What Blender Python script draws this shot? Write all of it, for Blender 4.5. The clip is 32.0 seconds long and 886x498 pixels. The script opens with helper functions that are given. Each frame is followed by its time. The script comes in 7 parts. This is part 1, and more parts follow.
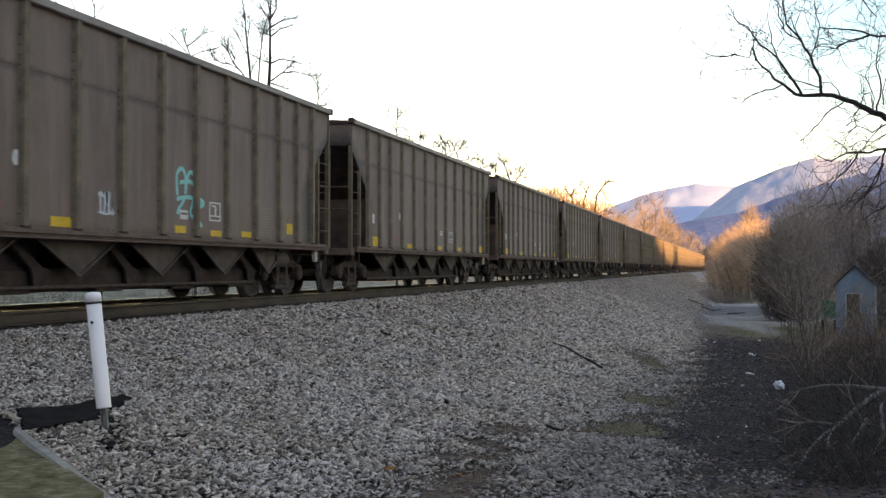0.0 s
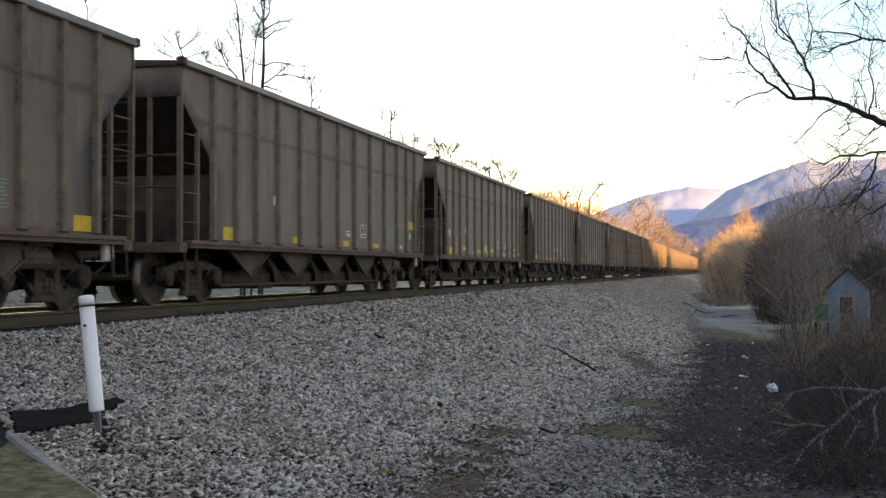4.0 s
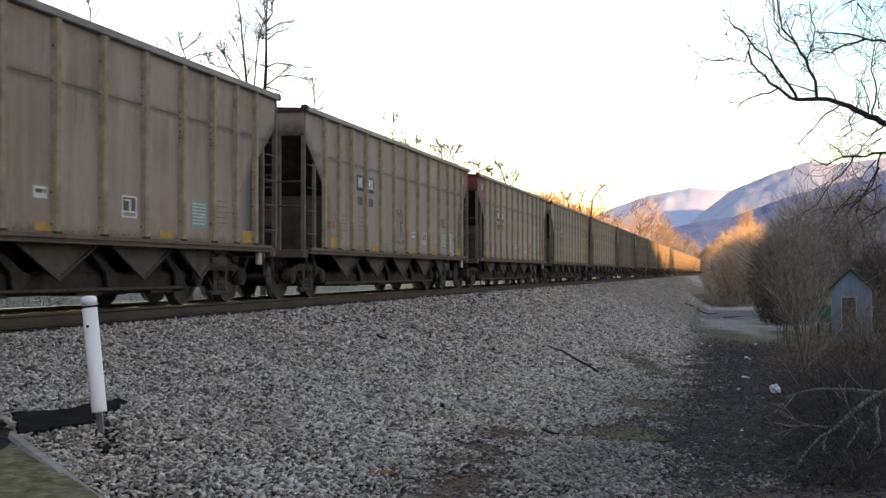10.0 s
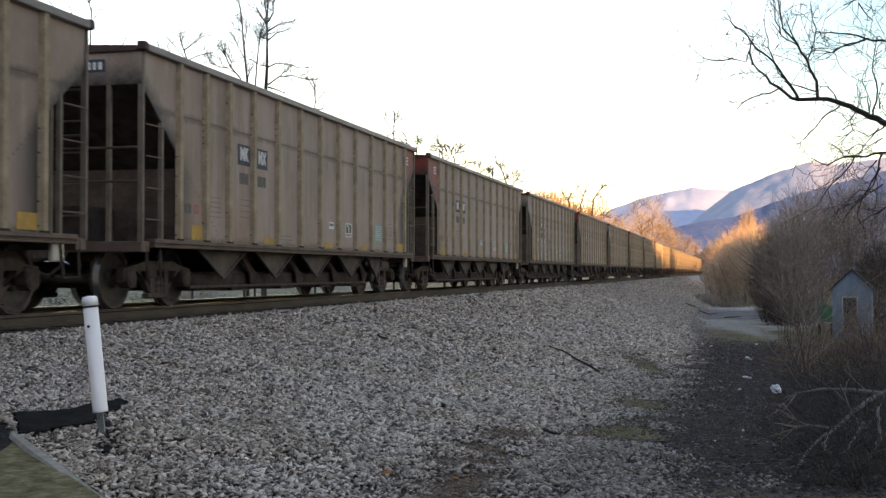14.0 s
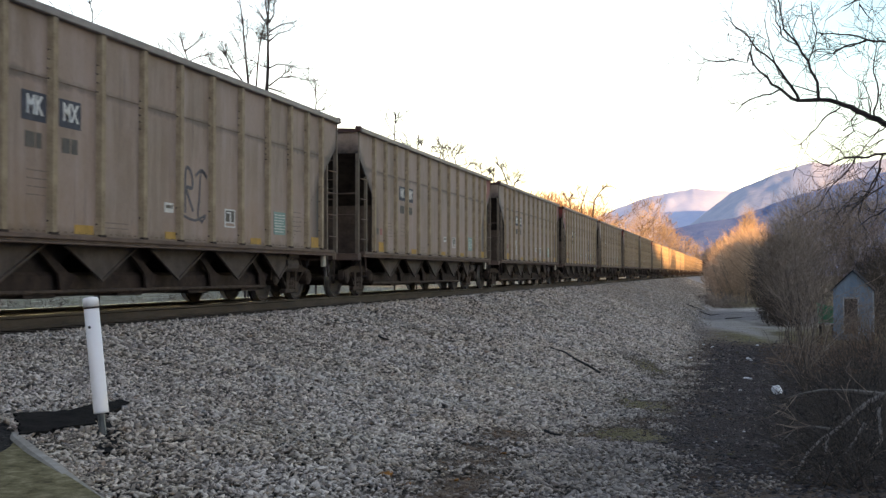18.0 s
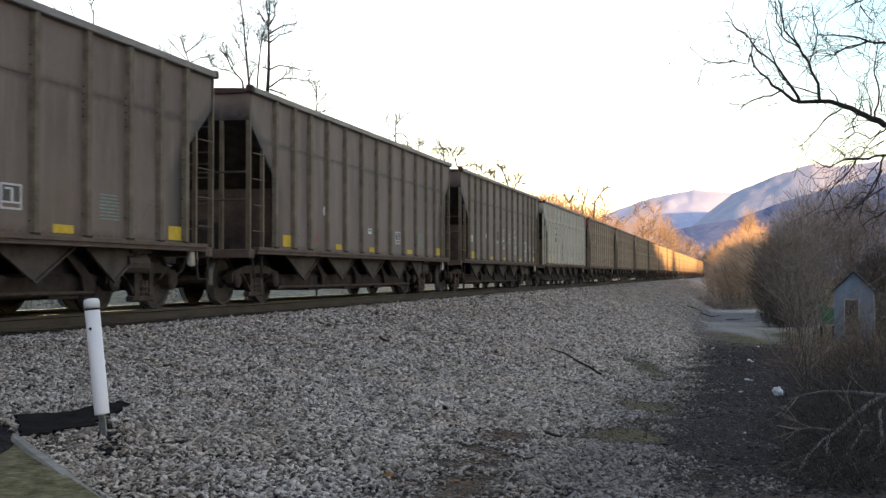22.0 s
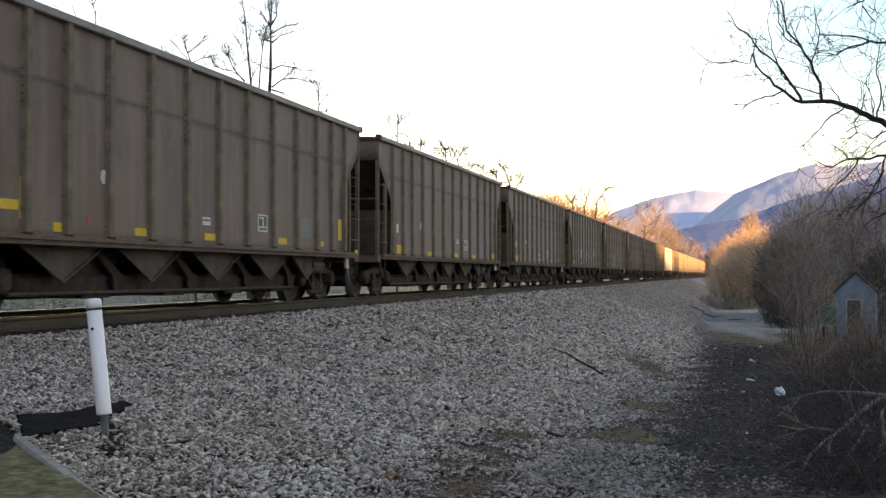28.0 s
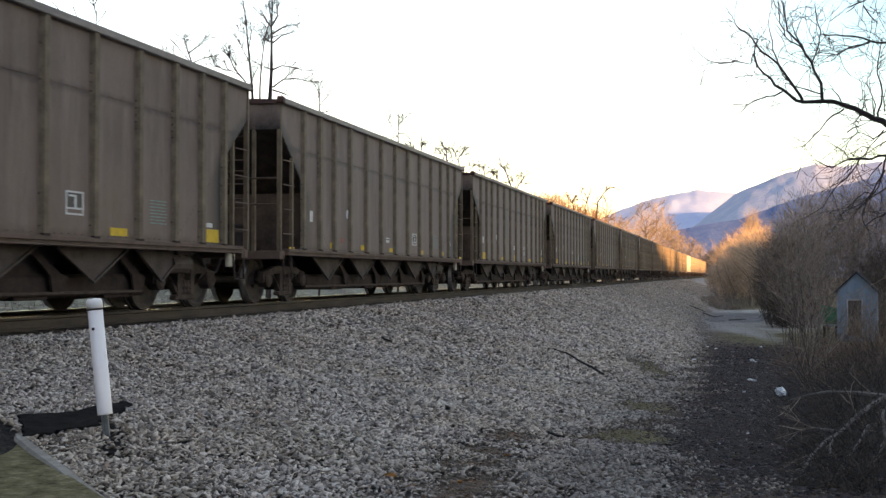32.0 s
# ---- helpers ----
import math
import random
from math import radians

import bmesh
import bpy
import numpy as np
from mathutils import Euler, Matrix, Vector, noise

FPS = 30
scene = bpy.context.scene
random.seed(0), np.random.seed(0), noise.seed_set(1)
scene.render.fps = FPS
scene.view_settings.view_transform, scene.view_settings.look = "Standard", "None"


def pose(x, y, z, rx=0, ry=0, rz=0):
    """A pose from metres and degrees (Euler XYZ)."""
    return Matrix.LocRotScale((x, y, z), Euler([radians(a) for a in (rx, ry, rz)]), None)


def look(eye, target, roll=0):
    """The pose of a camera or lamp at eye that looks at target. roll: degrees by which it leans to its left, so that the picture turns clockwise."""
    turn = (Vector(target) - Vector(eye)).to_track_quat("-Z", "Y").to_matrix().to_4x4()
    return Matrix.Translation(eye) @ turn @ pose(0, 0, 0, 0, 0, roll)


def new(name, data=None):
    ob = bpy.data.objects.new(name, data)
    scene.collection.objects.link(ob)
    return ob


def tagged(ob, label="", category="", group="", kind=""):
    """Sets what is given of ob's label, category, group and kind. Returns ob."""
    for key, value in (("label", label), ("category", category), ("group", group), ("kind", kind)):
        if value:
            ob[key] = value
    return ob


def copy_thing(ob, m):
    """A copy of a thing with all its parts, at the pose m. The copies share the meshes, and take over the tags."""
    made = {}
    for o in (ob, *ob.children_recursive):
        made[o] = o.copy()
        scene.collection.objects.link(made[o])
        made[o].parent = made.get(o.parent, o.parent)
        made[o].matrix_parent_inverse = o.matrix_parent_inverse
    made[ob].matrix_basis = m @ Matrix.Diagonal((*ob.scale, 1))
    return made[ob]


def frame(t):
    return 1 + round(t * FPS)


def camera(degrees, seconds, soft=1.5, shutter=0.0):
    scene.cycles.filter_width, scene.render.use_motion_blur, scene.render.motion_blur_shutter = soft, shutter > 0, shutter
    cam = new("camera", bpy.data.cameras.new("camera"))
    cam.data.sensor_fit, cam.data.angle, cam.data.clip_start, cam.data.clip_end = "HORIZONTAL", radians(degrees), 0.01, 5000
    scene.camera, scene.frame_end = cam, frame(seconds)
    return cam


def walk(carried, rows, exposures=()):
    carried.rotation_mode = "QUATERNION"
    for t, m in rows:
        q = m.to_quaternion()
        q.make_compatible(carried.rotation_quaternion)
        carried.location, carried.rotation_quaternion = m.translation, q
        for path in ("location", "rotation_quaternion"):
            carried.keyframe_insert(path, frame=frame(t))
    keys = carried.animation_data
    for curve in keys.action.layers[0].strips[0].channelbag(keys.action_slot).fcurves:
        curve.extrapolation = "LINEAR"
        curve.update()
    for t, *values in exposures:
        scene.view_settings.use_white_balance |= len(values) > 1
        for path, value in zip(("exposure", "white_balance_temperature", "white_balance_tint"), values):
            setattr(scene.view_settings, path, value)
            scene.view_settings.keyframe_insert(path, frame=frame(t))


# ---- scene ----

# ------------------------------------------------------------------ camera
cam = camera(41.93, 32.0, soft=1.4, shutter=0.12)
FOC = 2046.0
YAW, PITCH = 14.255, 0.951
# slow sway of the tripod head: seconds, sideways and up in thousandths of the focal length
SWAY = [(0, 0, 0), (0.25, -2.9, 0.9), (0.5, -4.9, 1.3), (1, -6.2, 1.7), (1.5, -6.2, 1.8), (2, -5.8, 2.3), (3, -5.7, 2.4),
        (5.5, -4.9, 2.5), (7, -4.4, 2.5), (8, -4.1, 2.5), (9, -4.0, 2.7), (10, -3.4, 3.2), (12, -2.8, 3.3), (14.5, -2.6, 3.3),
        (16.5, -2.4, 4.0), (18, -1.9, 4.1), (19, -1.4, 4.6), (21, -1.3, 5.2), (23, -1.1, 5.4), (25.5, -0.4, 5.4), (28, 0.4, 5.4),
        (30, 0.4, 5.5), (31, 0.9, 5.5), (32, 1.1, 5.5)]
EYE = (0.0, 0.0, 0.552)
walk(cam, [(t, pose(*EYE, 90 + PITCH + math.degrees(dy / 1000), 0, YAW + math.degrees(dx / 1000))) for t, dx, dy in SWAY],
     [(0, 1.90, 7800, 27), (32, 1.90, 7800, 27)])

# ------------------------------------------------------------------ light
SUN_EL, SUN_AZ = 6.5, 146.0     # degrees; azimuth clockwise from +y
world = bpy.data.worlds.new("sky")
scene.world = world
world.use_nodes = True
wn, wl = world.node_tree.nodes, world.node_tree.links
sky = wn.new("ShaderNodeTexSky")
sky.sky_type = "NISHITA"
sky.sun_disc = False
sky.sun_elevation = radians(SUN_EL)
sky.sun_rotation = radians(SUN_AZ)
sky.air_density, sky.dust_density, sky.ozone_density = 1.0, 0.2, 1.2
# thin bright cloud with clear gaps, the widest one to the right of the valley
way = wn.new("ShaderNodeTexCoord").outputs["Generated"]
fluff = wn.new("ShaderNodeTexNoise")
fluff.inputs["Scale"].default_value, fluff.inputs["Detail"].default_value, fluff.inputs["Roughness"].default_value = 7.0, 5, 0.6
wl.new(way, fluff.inputs["Vector"])


def sky_math(op, a, b):
    m = wn.new("ShaderNodeMath")
    m.operation, m.use_clamp = op, op == "MULTIPLY_ADD"
    for k, v in enumerate((a, b)):
        if isinstance(v, (int, float)):
            m.inputs[k].default_value = v
        else:
            wl.new(v, m.inputs[k])
    return m


toward = wn.new("ShaderNodeVectorMath")
toward.operation = "DOT_PRODUCT"
GAP_AZ, GAP_EL = radians(15), radians(14)
toward.inputs[1].default_value = (math.sin(GAP_AZ) * math.cos(GAP_EL), math.cos(GAP_AZ) * math.cos(GAP_EL), math.sin(GAP_EL))
wl.new(way, toward.inputs[0])
ragged = sky_math("ADD", toward.outputs["Value"], sky_math("MULTIPLY", sky_math("SUBTRACT", fluff.outputs["Fac"], 0.5).outputs[0], 0.055).outputs[0])
gap = wn.new("ShaderNodeMapRange")
gap.inputs["From Min"].default_value, gap.inputs["From Max"].default_value = 0.955, 0.990
gap.interpolation_type = "SMOOTHSTEP"
wl.new(ragged.outputs[0], gap.inputs["Value"])
clear = wn.new("ShaderNodeMix")
clear.data_type, clear.blend_type = "RGBA", "MULTIPLY"
clear.inputs[7].default_value = (0.56, 0.70, 0.76, 1)
wl.new(gap.outputs[0], clear.inputs[0])
wl.new(sky.outputs[0], clear.inputs[6])
wl.new(clear.outputs[2], wn["Background"].inputs[0])
wn["Background"].inputs[1].default_value = 0.15
sun_data = bpy.data.lights.new("sun", "SUN")
sun_data.energy, sun_data.angle, sun_data.color = 3.6, radians(0.5), (1.0, 0.63, 0.275)
sun = new("sun", sun_data)
SUN_DIR = Vector((math.sin(radians(SUN_AZ)) * math.cos(radians(SUN_EL)), math.cos(radians(SUN_AZ)) * math.cos(radians(SUN_EL)), math.sin(radians(SUN_EL))))
sun.matrix_world = look(tuple(SUN_DIR * 100), (0, 0, 0))


# ------------------------------------------------------------------ materials
class Mat:
    """A small writer of node materials."""

    def __init__(self, name, rough=0.8, metal=0.0, spec=0.3):
        self.m = bpy.data.materials.new(name)
        self.m.use_nodes = True
        self.n, self.l = self.m.node_tree.nodes, self.m.node_tree.links
        self.b = self.n["Principled BSDF"]
        self.b.inputs["Roughness"].default_value = rough
        self.b.inputs["Metallic"].default_value = metal
        self.b.inputs["Specular IOR Level"].default_value = spec
        self.tc = self.n.new("ShaderNodeTexCoord")

    def coords(self, scale=(1, 1, 1), space="Object"):
        mp = self.n.new("ShaderNodeMapping")
        mp.inputs["Scale"].default_value = scale
        self.l.new(self.tc.outputs[space], mp.inputs["Vector"])
        return mp.outputs[0]

    def noise(self, scale, detail=4, rough=0.6, stretch=(1, 1, 1), space="Object"):
        t = self.n.new("ShaderNodeTexNoise")
        t.inputs["Scale"].default_value, t.inputs["Detail"].default_value, t.inputs["Roughness"].default_value = scale, detail, rough
        self.l.new(self.coords(stretch, space), t.inputs["Vector"])
        return t.outputs["Fac"]

    def ramp(self, fac, stops):
        r = self.n.new("ShaderNodeValToRGB")
        els = r.color_ramp.elements
        while len(els) < len(stops):
            els.new(0.5)
        for e, (p, c) in zip(els, stops):
            e.position = p
            e.color = (*c, 1) if len(c) == 3 else c
        self.l.new(fac, r.inputs[0])
        return r.outputs[0]

    def mask(self, fac, lo, hi):
        r = self.n.new("ShaderNodeMapRange")
        r.inputs["From Min"].default_value, r.inputs["From Max"].default_value = lo, hi
        self.l.new(fac, r.inputs["Value"])
        return r.outputs[0]

    def math(self, op, a, b=None):
        m = self.n.new("ShaderNodeMath")
        m.operation = op
        for k, v in enumerate((a, b)):
            if v is None:
                continue
            if isinstance(v, (int, float)):
                m.inputs[k].default_value = v
            else:
                self.l.new(v, m.inputs[k])
        return m.outputs[0]

    def mix(self, fac, a, b, mode="MIX"):
        m = self.n.new("ShaderNodeMix")
        m.data_type, m.blend_type = "RGBA", mode
        for sock, v in ((m.inputs[0], fac), (m.inputs[6], a), (m.inputs[7], b)):
            if isinstance(v, (int, float)):
                sock.default_value = v
            elif isinstance(v, tuple):
                sock.default_value = (*v, 1)
            else:
                self.l.new(v, sock)
        return m.outputs[2]

    def axes(self, space="Object"):
        s = self.n.new("ShaderNodeSeparateXYZ")
        self.l.new(self.tc.outputs[space], s.inputs[0])
        return s.outputs

    def random(self):
        return self.n.new("ShaderNodeObjectInfo").outputs["Random"]

    def island(self):
        return self.n.new("ShaderNodeNewGeometry").outputs["Random Per Island"]

    def attr(self, name):
        a = self.n.new("ShaderNodeAttribute")
        a.attribute_name = name
        return a.outputs["Fac"]

    def color(self, c):
        if isinstance(c, tuple):
            self.b.inputs["Base Color"].default_value = (*c, 1)
        else:
            self.l.new(c, self.b.inputs["Base Color"])
        return self

    def rough(self, f):
        self.l.new(f, self.b.inputs["Roughness"])
        return self

    def bump(self, h, strength=0.4, dist=0.02):
        b = self.n.new("ShaderNodeBump")
        b.inputs["Strength"].default_value, b.inputs["Distance"].default_value = strength, dist
        self.l.new(h, b.inputs["Height"])
        self.l.new(b.outputs[0], self.b.inputs["Normal"])
        return self


def mottled(name, a, b, scale=3.0, rough=0.8, metal=0.0, bump=0.2, dist=0.01, stretch=(1, 1, 1), spec=0.3):
    """Two tones at two scales with fine relief."""
    m = Mat(name, rough, metal, spec)
    big = m.noise(scale, 5, 0.6, stretch)
    fine = m.noise(scale * 9, 4, 0.7, stretch)
    both = m.math("ADD", m.math("MULTIPLY", big, 0.65), m.math("MULTIPLY", fine, 0.35))
    m.color(m.ramp(both, [(0.36, a), (0.64, b)]))
    m.bump(fine, bump, dist)
    return m.m


def side_paint(name, low, high, streak, rust_tone=(0.17, 0.098, 0.052), dust=(0.018, 0.016, 0.014)):
    """Weathered freight-car paint: vertical streaks, grime and coal dust sprayed along the slope sheets at both ends."""
    m = Mat(name, 0.62, 0.0, 0.25)
    m.b.inputs["Sheen Weight"].default_value, m.b.inputs["Sheen Roughness"].default_value = 0.22, 0.45
    x, y, z = m.axes()
    streaks = m.noise(5.0, 5, 0.65, (0.3, 1.0, 0.10))
    cloud = m.noise(0.55, 5, 0.6)
    fine = m.noise(30, 4, 0.7, (1, 1, 0.6))
    base = m.ramp(cloud, [(0.35, low), (0.65, high)])
    base = m.mix(m.mask(streaks, 0.47, 0.75), base, streak)
    base = m.mix(m.math("MULTIPLY", m.mask(fine, 0.5, 0.8), 0.25), base, dust)
    # rust low down, in blotches
    rust = m.math("MULTIPLY", m.mask(m.noise(1.6, 6, 0.7, (1, 1, 0.5)), 0.46, 0.70), m.mask(z, 2.7, 1.1))
    base = m.mix(m.math("MULTIPLY", rust, 0.6), base, rust_tone)
    # dark runs under the seam and grime above the sill
    runs = m.math("MULTIPLY", m.mask(m.noise(9.0, 4, 0.7, (0.2, 1.0, 0.06)), 0.56, 0.72), m.mask(m.noise(0.8, 3, 0.6), 0.42, 0.62))
    base = m.mix(m.math("MULTIPLY", runs, 0.45), base, dust)
    sill = m.math("ADD", m.mask(z, 1.22, 1.04), m.math("MULTIPLY", m.math("SUBTRACT", m.noise(4.0, 6, 0.75), 0.5), 1.6))
    base = m.mix(m.math("MULTIPLY", m.mask(sill, 0.35, 0.95), 0.55), base, (0.085, 0.048, 0.026))
    band = m.math("SUBTRACT", m.math("MULTIPLY", m.math("ABSOLUTE", m.math("SUBTRACT", z, 2.955)), 9.0), m.math("MULTIPLY", m.math("SUBTRACT", m.noise(3.0, 5, 0.7), 0.5), 2.2))
    base = m.mix(m.math("MULTIPLY", m.mask(band, 0.75, 0.1), 0.5), base, dust)
    # spray of coal dust: height below a slanting line near each end
    near_end = m.math("MINIMUM", m.math("MULTIPLY", y, -1.0), m.math("ADD", y, 14.7))
    line = m.math("SUBTRACT", m.math("SUBTRACT", 3.28, m.math("MULTIPLY", near_end, 0.83)), z)
    rag = m.math("ADD", line, m.math("MULTIPLY", m.math("SUBTRACT", m.noise(9, 5, 0.8), 0.5), 0.35))
    edge = m.math("MULTIPLY", m.mask(rag, -0.34, 0.05), m.mask(near_end, 1.75, 1.1))
    base = m.mix(edge, base, dust)
    m.color(base)
    m.bump(m.math("ADD", m.math("MULTIPLY", cloud, 2.0), m.math("MULTIPLY", fine, 0.3)), 0.25, 0.02)
    return m.m


M_BROWN = side_paint("brown_car_paint", (0.136, 0.092, 0.074), (0.198, 0.137, 0.112), (0.228, 0.168, 0.140))
M_BROWN_POST = mottled("brown_post_paint", (0.105, 0.076, 0.050), (0.205, 0.154, 0.100), 5, 0.6)
M_TAN = side_paint("tan_car_paint", (0.232, 0.159, 0.112), (0.342, 0.237, 0.194), (0.376, 0.276, 0.235), (0.27, 0.145, 0.065))
M_TAN_POST = mottled("tan_post_paint", (0.215, 0.150, 0.092), (0.380, 0.284, 0.180), 5, 0.6)
M_LIGHT = side_paint("pale_car_paint", (0.360, 0.312, 0.258), (0.485, 0.428, 0.374), (0.53, 0.475, 0.425), (0.30, 0.205, 0.12))
M_LIGHT_POST = mottled("pale_post_paint", (0.45, 0.40, 0.30), (0.64, 0.57, 0.44), 4, 0.6)
M_RED = side_paint("red_end_paint", (0.19, 0.026, 0.018), (0.26, 0.045, 0.032), (0.22, 0.065, 0.045))
M_CHORD = mottled("top_chord_steel", (0.15, 0.125, 0.120), (0.29, 0.252, 0.245), 2, 0.5, 0.2, stretch=(1, 0.3, 1))
M_SOOT = mottled("coal_grimed_steel", (0.026, 0.0185, 0.0155), (0.066, 0.049, 0.042), 4, 0.85, spec=0.15)
M_SILL = mottled("grimy_sill_paint", (0.094, 0.060, 0.046), (0.165, 0.108, 0.082), 4, 0.7)
M_UNDER = mottled("underframe_steel", (0.030, 0.0200, 0.0165), (0.074, 0.050, 0.041), 5, 0.85, spec=0.2)
M_BAY = mottled("hopper_bay_plate", (0.064, 0.048, 0.041), (0.130, 0.101, 0.087), 3, 0.75, spec=0.2)
M_BULK = mottled("dusty_brown_bulkhead", (0.064, 0.044, 0.035), (0.135, 0.097, 0.077), 2.2, 0.85, spec=0.15)
M_TAN_END = mottled("grimed_tan_end_paint", (0.118, 0.092, 0.068), (0.215, 0.170, 0.128), 5, 0.65)
M_ENDCAP = mottled("dark_red_end_chord", (0.030, 0.012, 0.011), (0.075, 0.030, 0.025), 6, 0.6)
M_TRUCK = mottled("truck_casting", (0.044, 0.0305, 0.024), (0.110, 0.079, 0.062), 6, 0.85, bump=0.4, spec=0.2)
M_WHEEL = mottled("wheel_steel", (0.038, 0.028, 0.023), (0.088, 0.067, 0.055), 8, 0.7, 0.2)
M_TREAD = mottled("worn_tread_steel", (0.80, 0.79, 0.78), (0.92, 0.91, 0.90), 10, 0.38, 1.0)
M_COAL = mottled("coal", (0.010, 0.010, 0.011), (0.035, 0.034, 0.034), 20, 0.5, bump=1.0, dist=0.05)
M_YELLOW = mottled("yellow_reflector", (0.58, 0.35, 0.02), (0.75, 0.48, 0.03), 9, 0.5)
M_YELLOW_OLD = mottled("faded_yellow_patch", (0.33, 0.19, 0.05), (0.55, 0.30, 0.06), 5, 0.6)
M_WHITE = mottled("white_stencil_paint", (0.50, 0.49, 0.46), (0.72, 0.71, 0.68), 14, 0.6)
M_TEAL = mottled("teal_stencil_panel", (0.14, 0.25, 0.22), (0.24, 0.36, 0.32), 8, 0.6)
M_TEAL_DIM = mottled("dim_stencil_panel", (0.19, 0.18, 0.14), (0.26, 0.25, 0.20), 8, 0.6)
M_MARKBACK = mottled("dark_mark_panel", (0.030, 0.034, 0.050), (0.062, 0.068, 0.090), 8, 0.6)
M_NUMBER = mottled("faded_grey_number", (0.070, 0.064, 0.058), (0.125, 0.108, 0.094), 9, 0.6)
M_FAINT = mottled("worn_stencil_paint", (0.165, 0.122, 0.094), (0.215, 0.158, 0.126), 9, 0.6)
M_PINK = mottled("faded_red_tag", (0.30, 0.09, 0.08), (0.42, 0.17, 0.15), 9, 0.6)
M_CYAN = mottled("cyan_spray_paint", (0.12, 0.50, 0.48), (0.26, 0.68, 0.64), 12, 0.5)
M_SPRAY_W = mottled("white_spray_paint", (0.45, 0.49, 0.51), (0.68, 0.70, 0.70), 12, 0.5)
M_SPRAY_K = mottled("dark_spray_paint", (0.05, 0.045, 0.06), (0.10, 0.09, 0.11), 12, 0.5)
M_REDSPOT = mottled("red_spray_paint", (0.35, 0.05, 0.04), (0.45, 0.09, 0.07), 12, 0.5)
M_RAIL = mottled("rusty_rail", (0.05, 0.036, 0.026), (0.105, 0.076, 0.054), 6, 0.8, stretch=(1, 0.2, 1))
M_RAILTOP = mottled("polished_railhead", (0.45, 0.44, 0.43), (0.65, 0.64, 0.62), 3, 0.22, 1.0, bump=0.05, stretch=(1, 0.05, 1))
M_TIE = mottled("creosoted_wood", (0.035, 0.026, 0.02), (0.09, 0.068, 0.05), 5, 0.9, stretch=(0.2, 1, 1), bump=0.6)
M_PVC = mottled("white_pvc", (0.96, 0.875, 0.815), (0.975, 0.915, 0.865), 3, 0.35, bump=0.03, spec=0.5)
M_GALV = mottled("galvanised_steel", (0.18, 0.19, 0.18), (0.32, 0.33, 0.31), 12, 0.5, 0.7)
M_BARK = mottled("grey_bark", (0.055, 0.042, 0.034), (0.13, 0.105, 0.085), 9, 0.9, bump=0.8, stretch=(1, 1, 0.3))
M_BARK_DARK = mottled("dark_bark", (0.022, 0.017, 0.017), (0.06, 0.046, 0.044), 9, 0.9, bump=0.8, stretch=(1, 1, 0.3))


def twig_material(name, a, b):
    m = Mat(name, 0.85, 0, 0.2)
    m.color(m.mix(m.island(), a, b))
    return m.m


M_TWIG = twig_material("bare_twigs", (0.115, 0.088, 0.073), (0.32, 0.25, 0.20))
M_TWIG_BROWN = twig_material("brown_twigs", (0.040, 0.030, 0.025), (0.115, 0.086, 0.068))
M_TWIG_RUST = twig_material("rust_brown_twigs", (0.13, 0.082, 0.05), (0.30, 0.20, 0.125))
M_TWIG_TAN = twig_material("tan_twigs", (0.20, 0.15, 0.11), (0.42, 0.34, 0.26))
M_TWIG_STRAW = twig_material("straw_brown_twigs", (0.35, 0.24, 0.165), (0.66, 0.485, 0.35))
M_TWIG_GREY = twig_material("grey_brown_twigs", (0.27, 0.205, 0.165), (0.54, 0.42, 0.345))
M_TWIG_DARK = twig_material("dark_twigs", (0.03, 0.026, 0.024), (0.085, 0.07, 0.06))
M_BRAMBLE = twig_material("rusty_brambles", (0.075, 0.052, 0.038), (0.25, 0.165, 0.112))
M_BARK_PALE = mottled("pale_bark", (0.110, 0.100, 0.092), (0.220, 0.200, 0.182), 5, 0.9, bump=0.3)


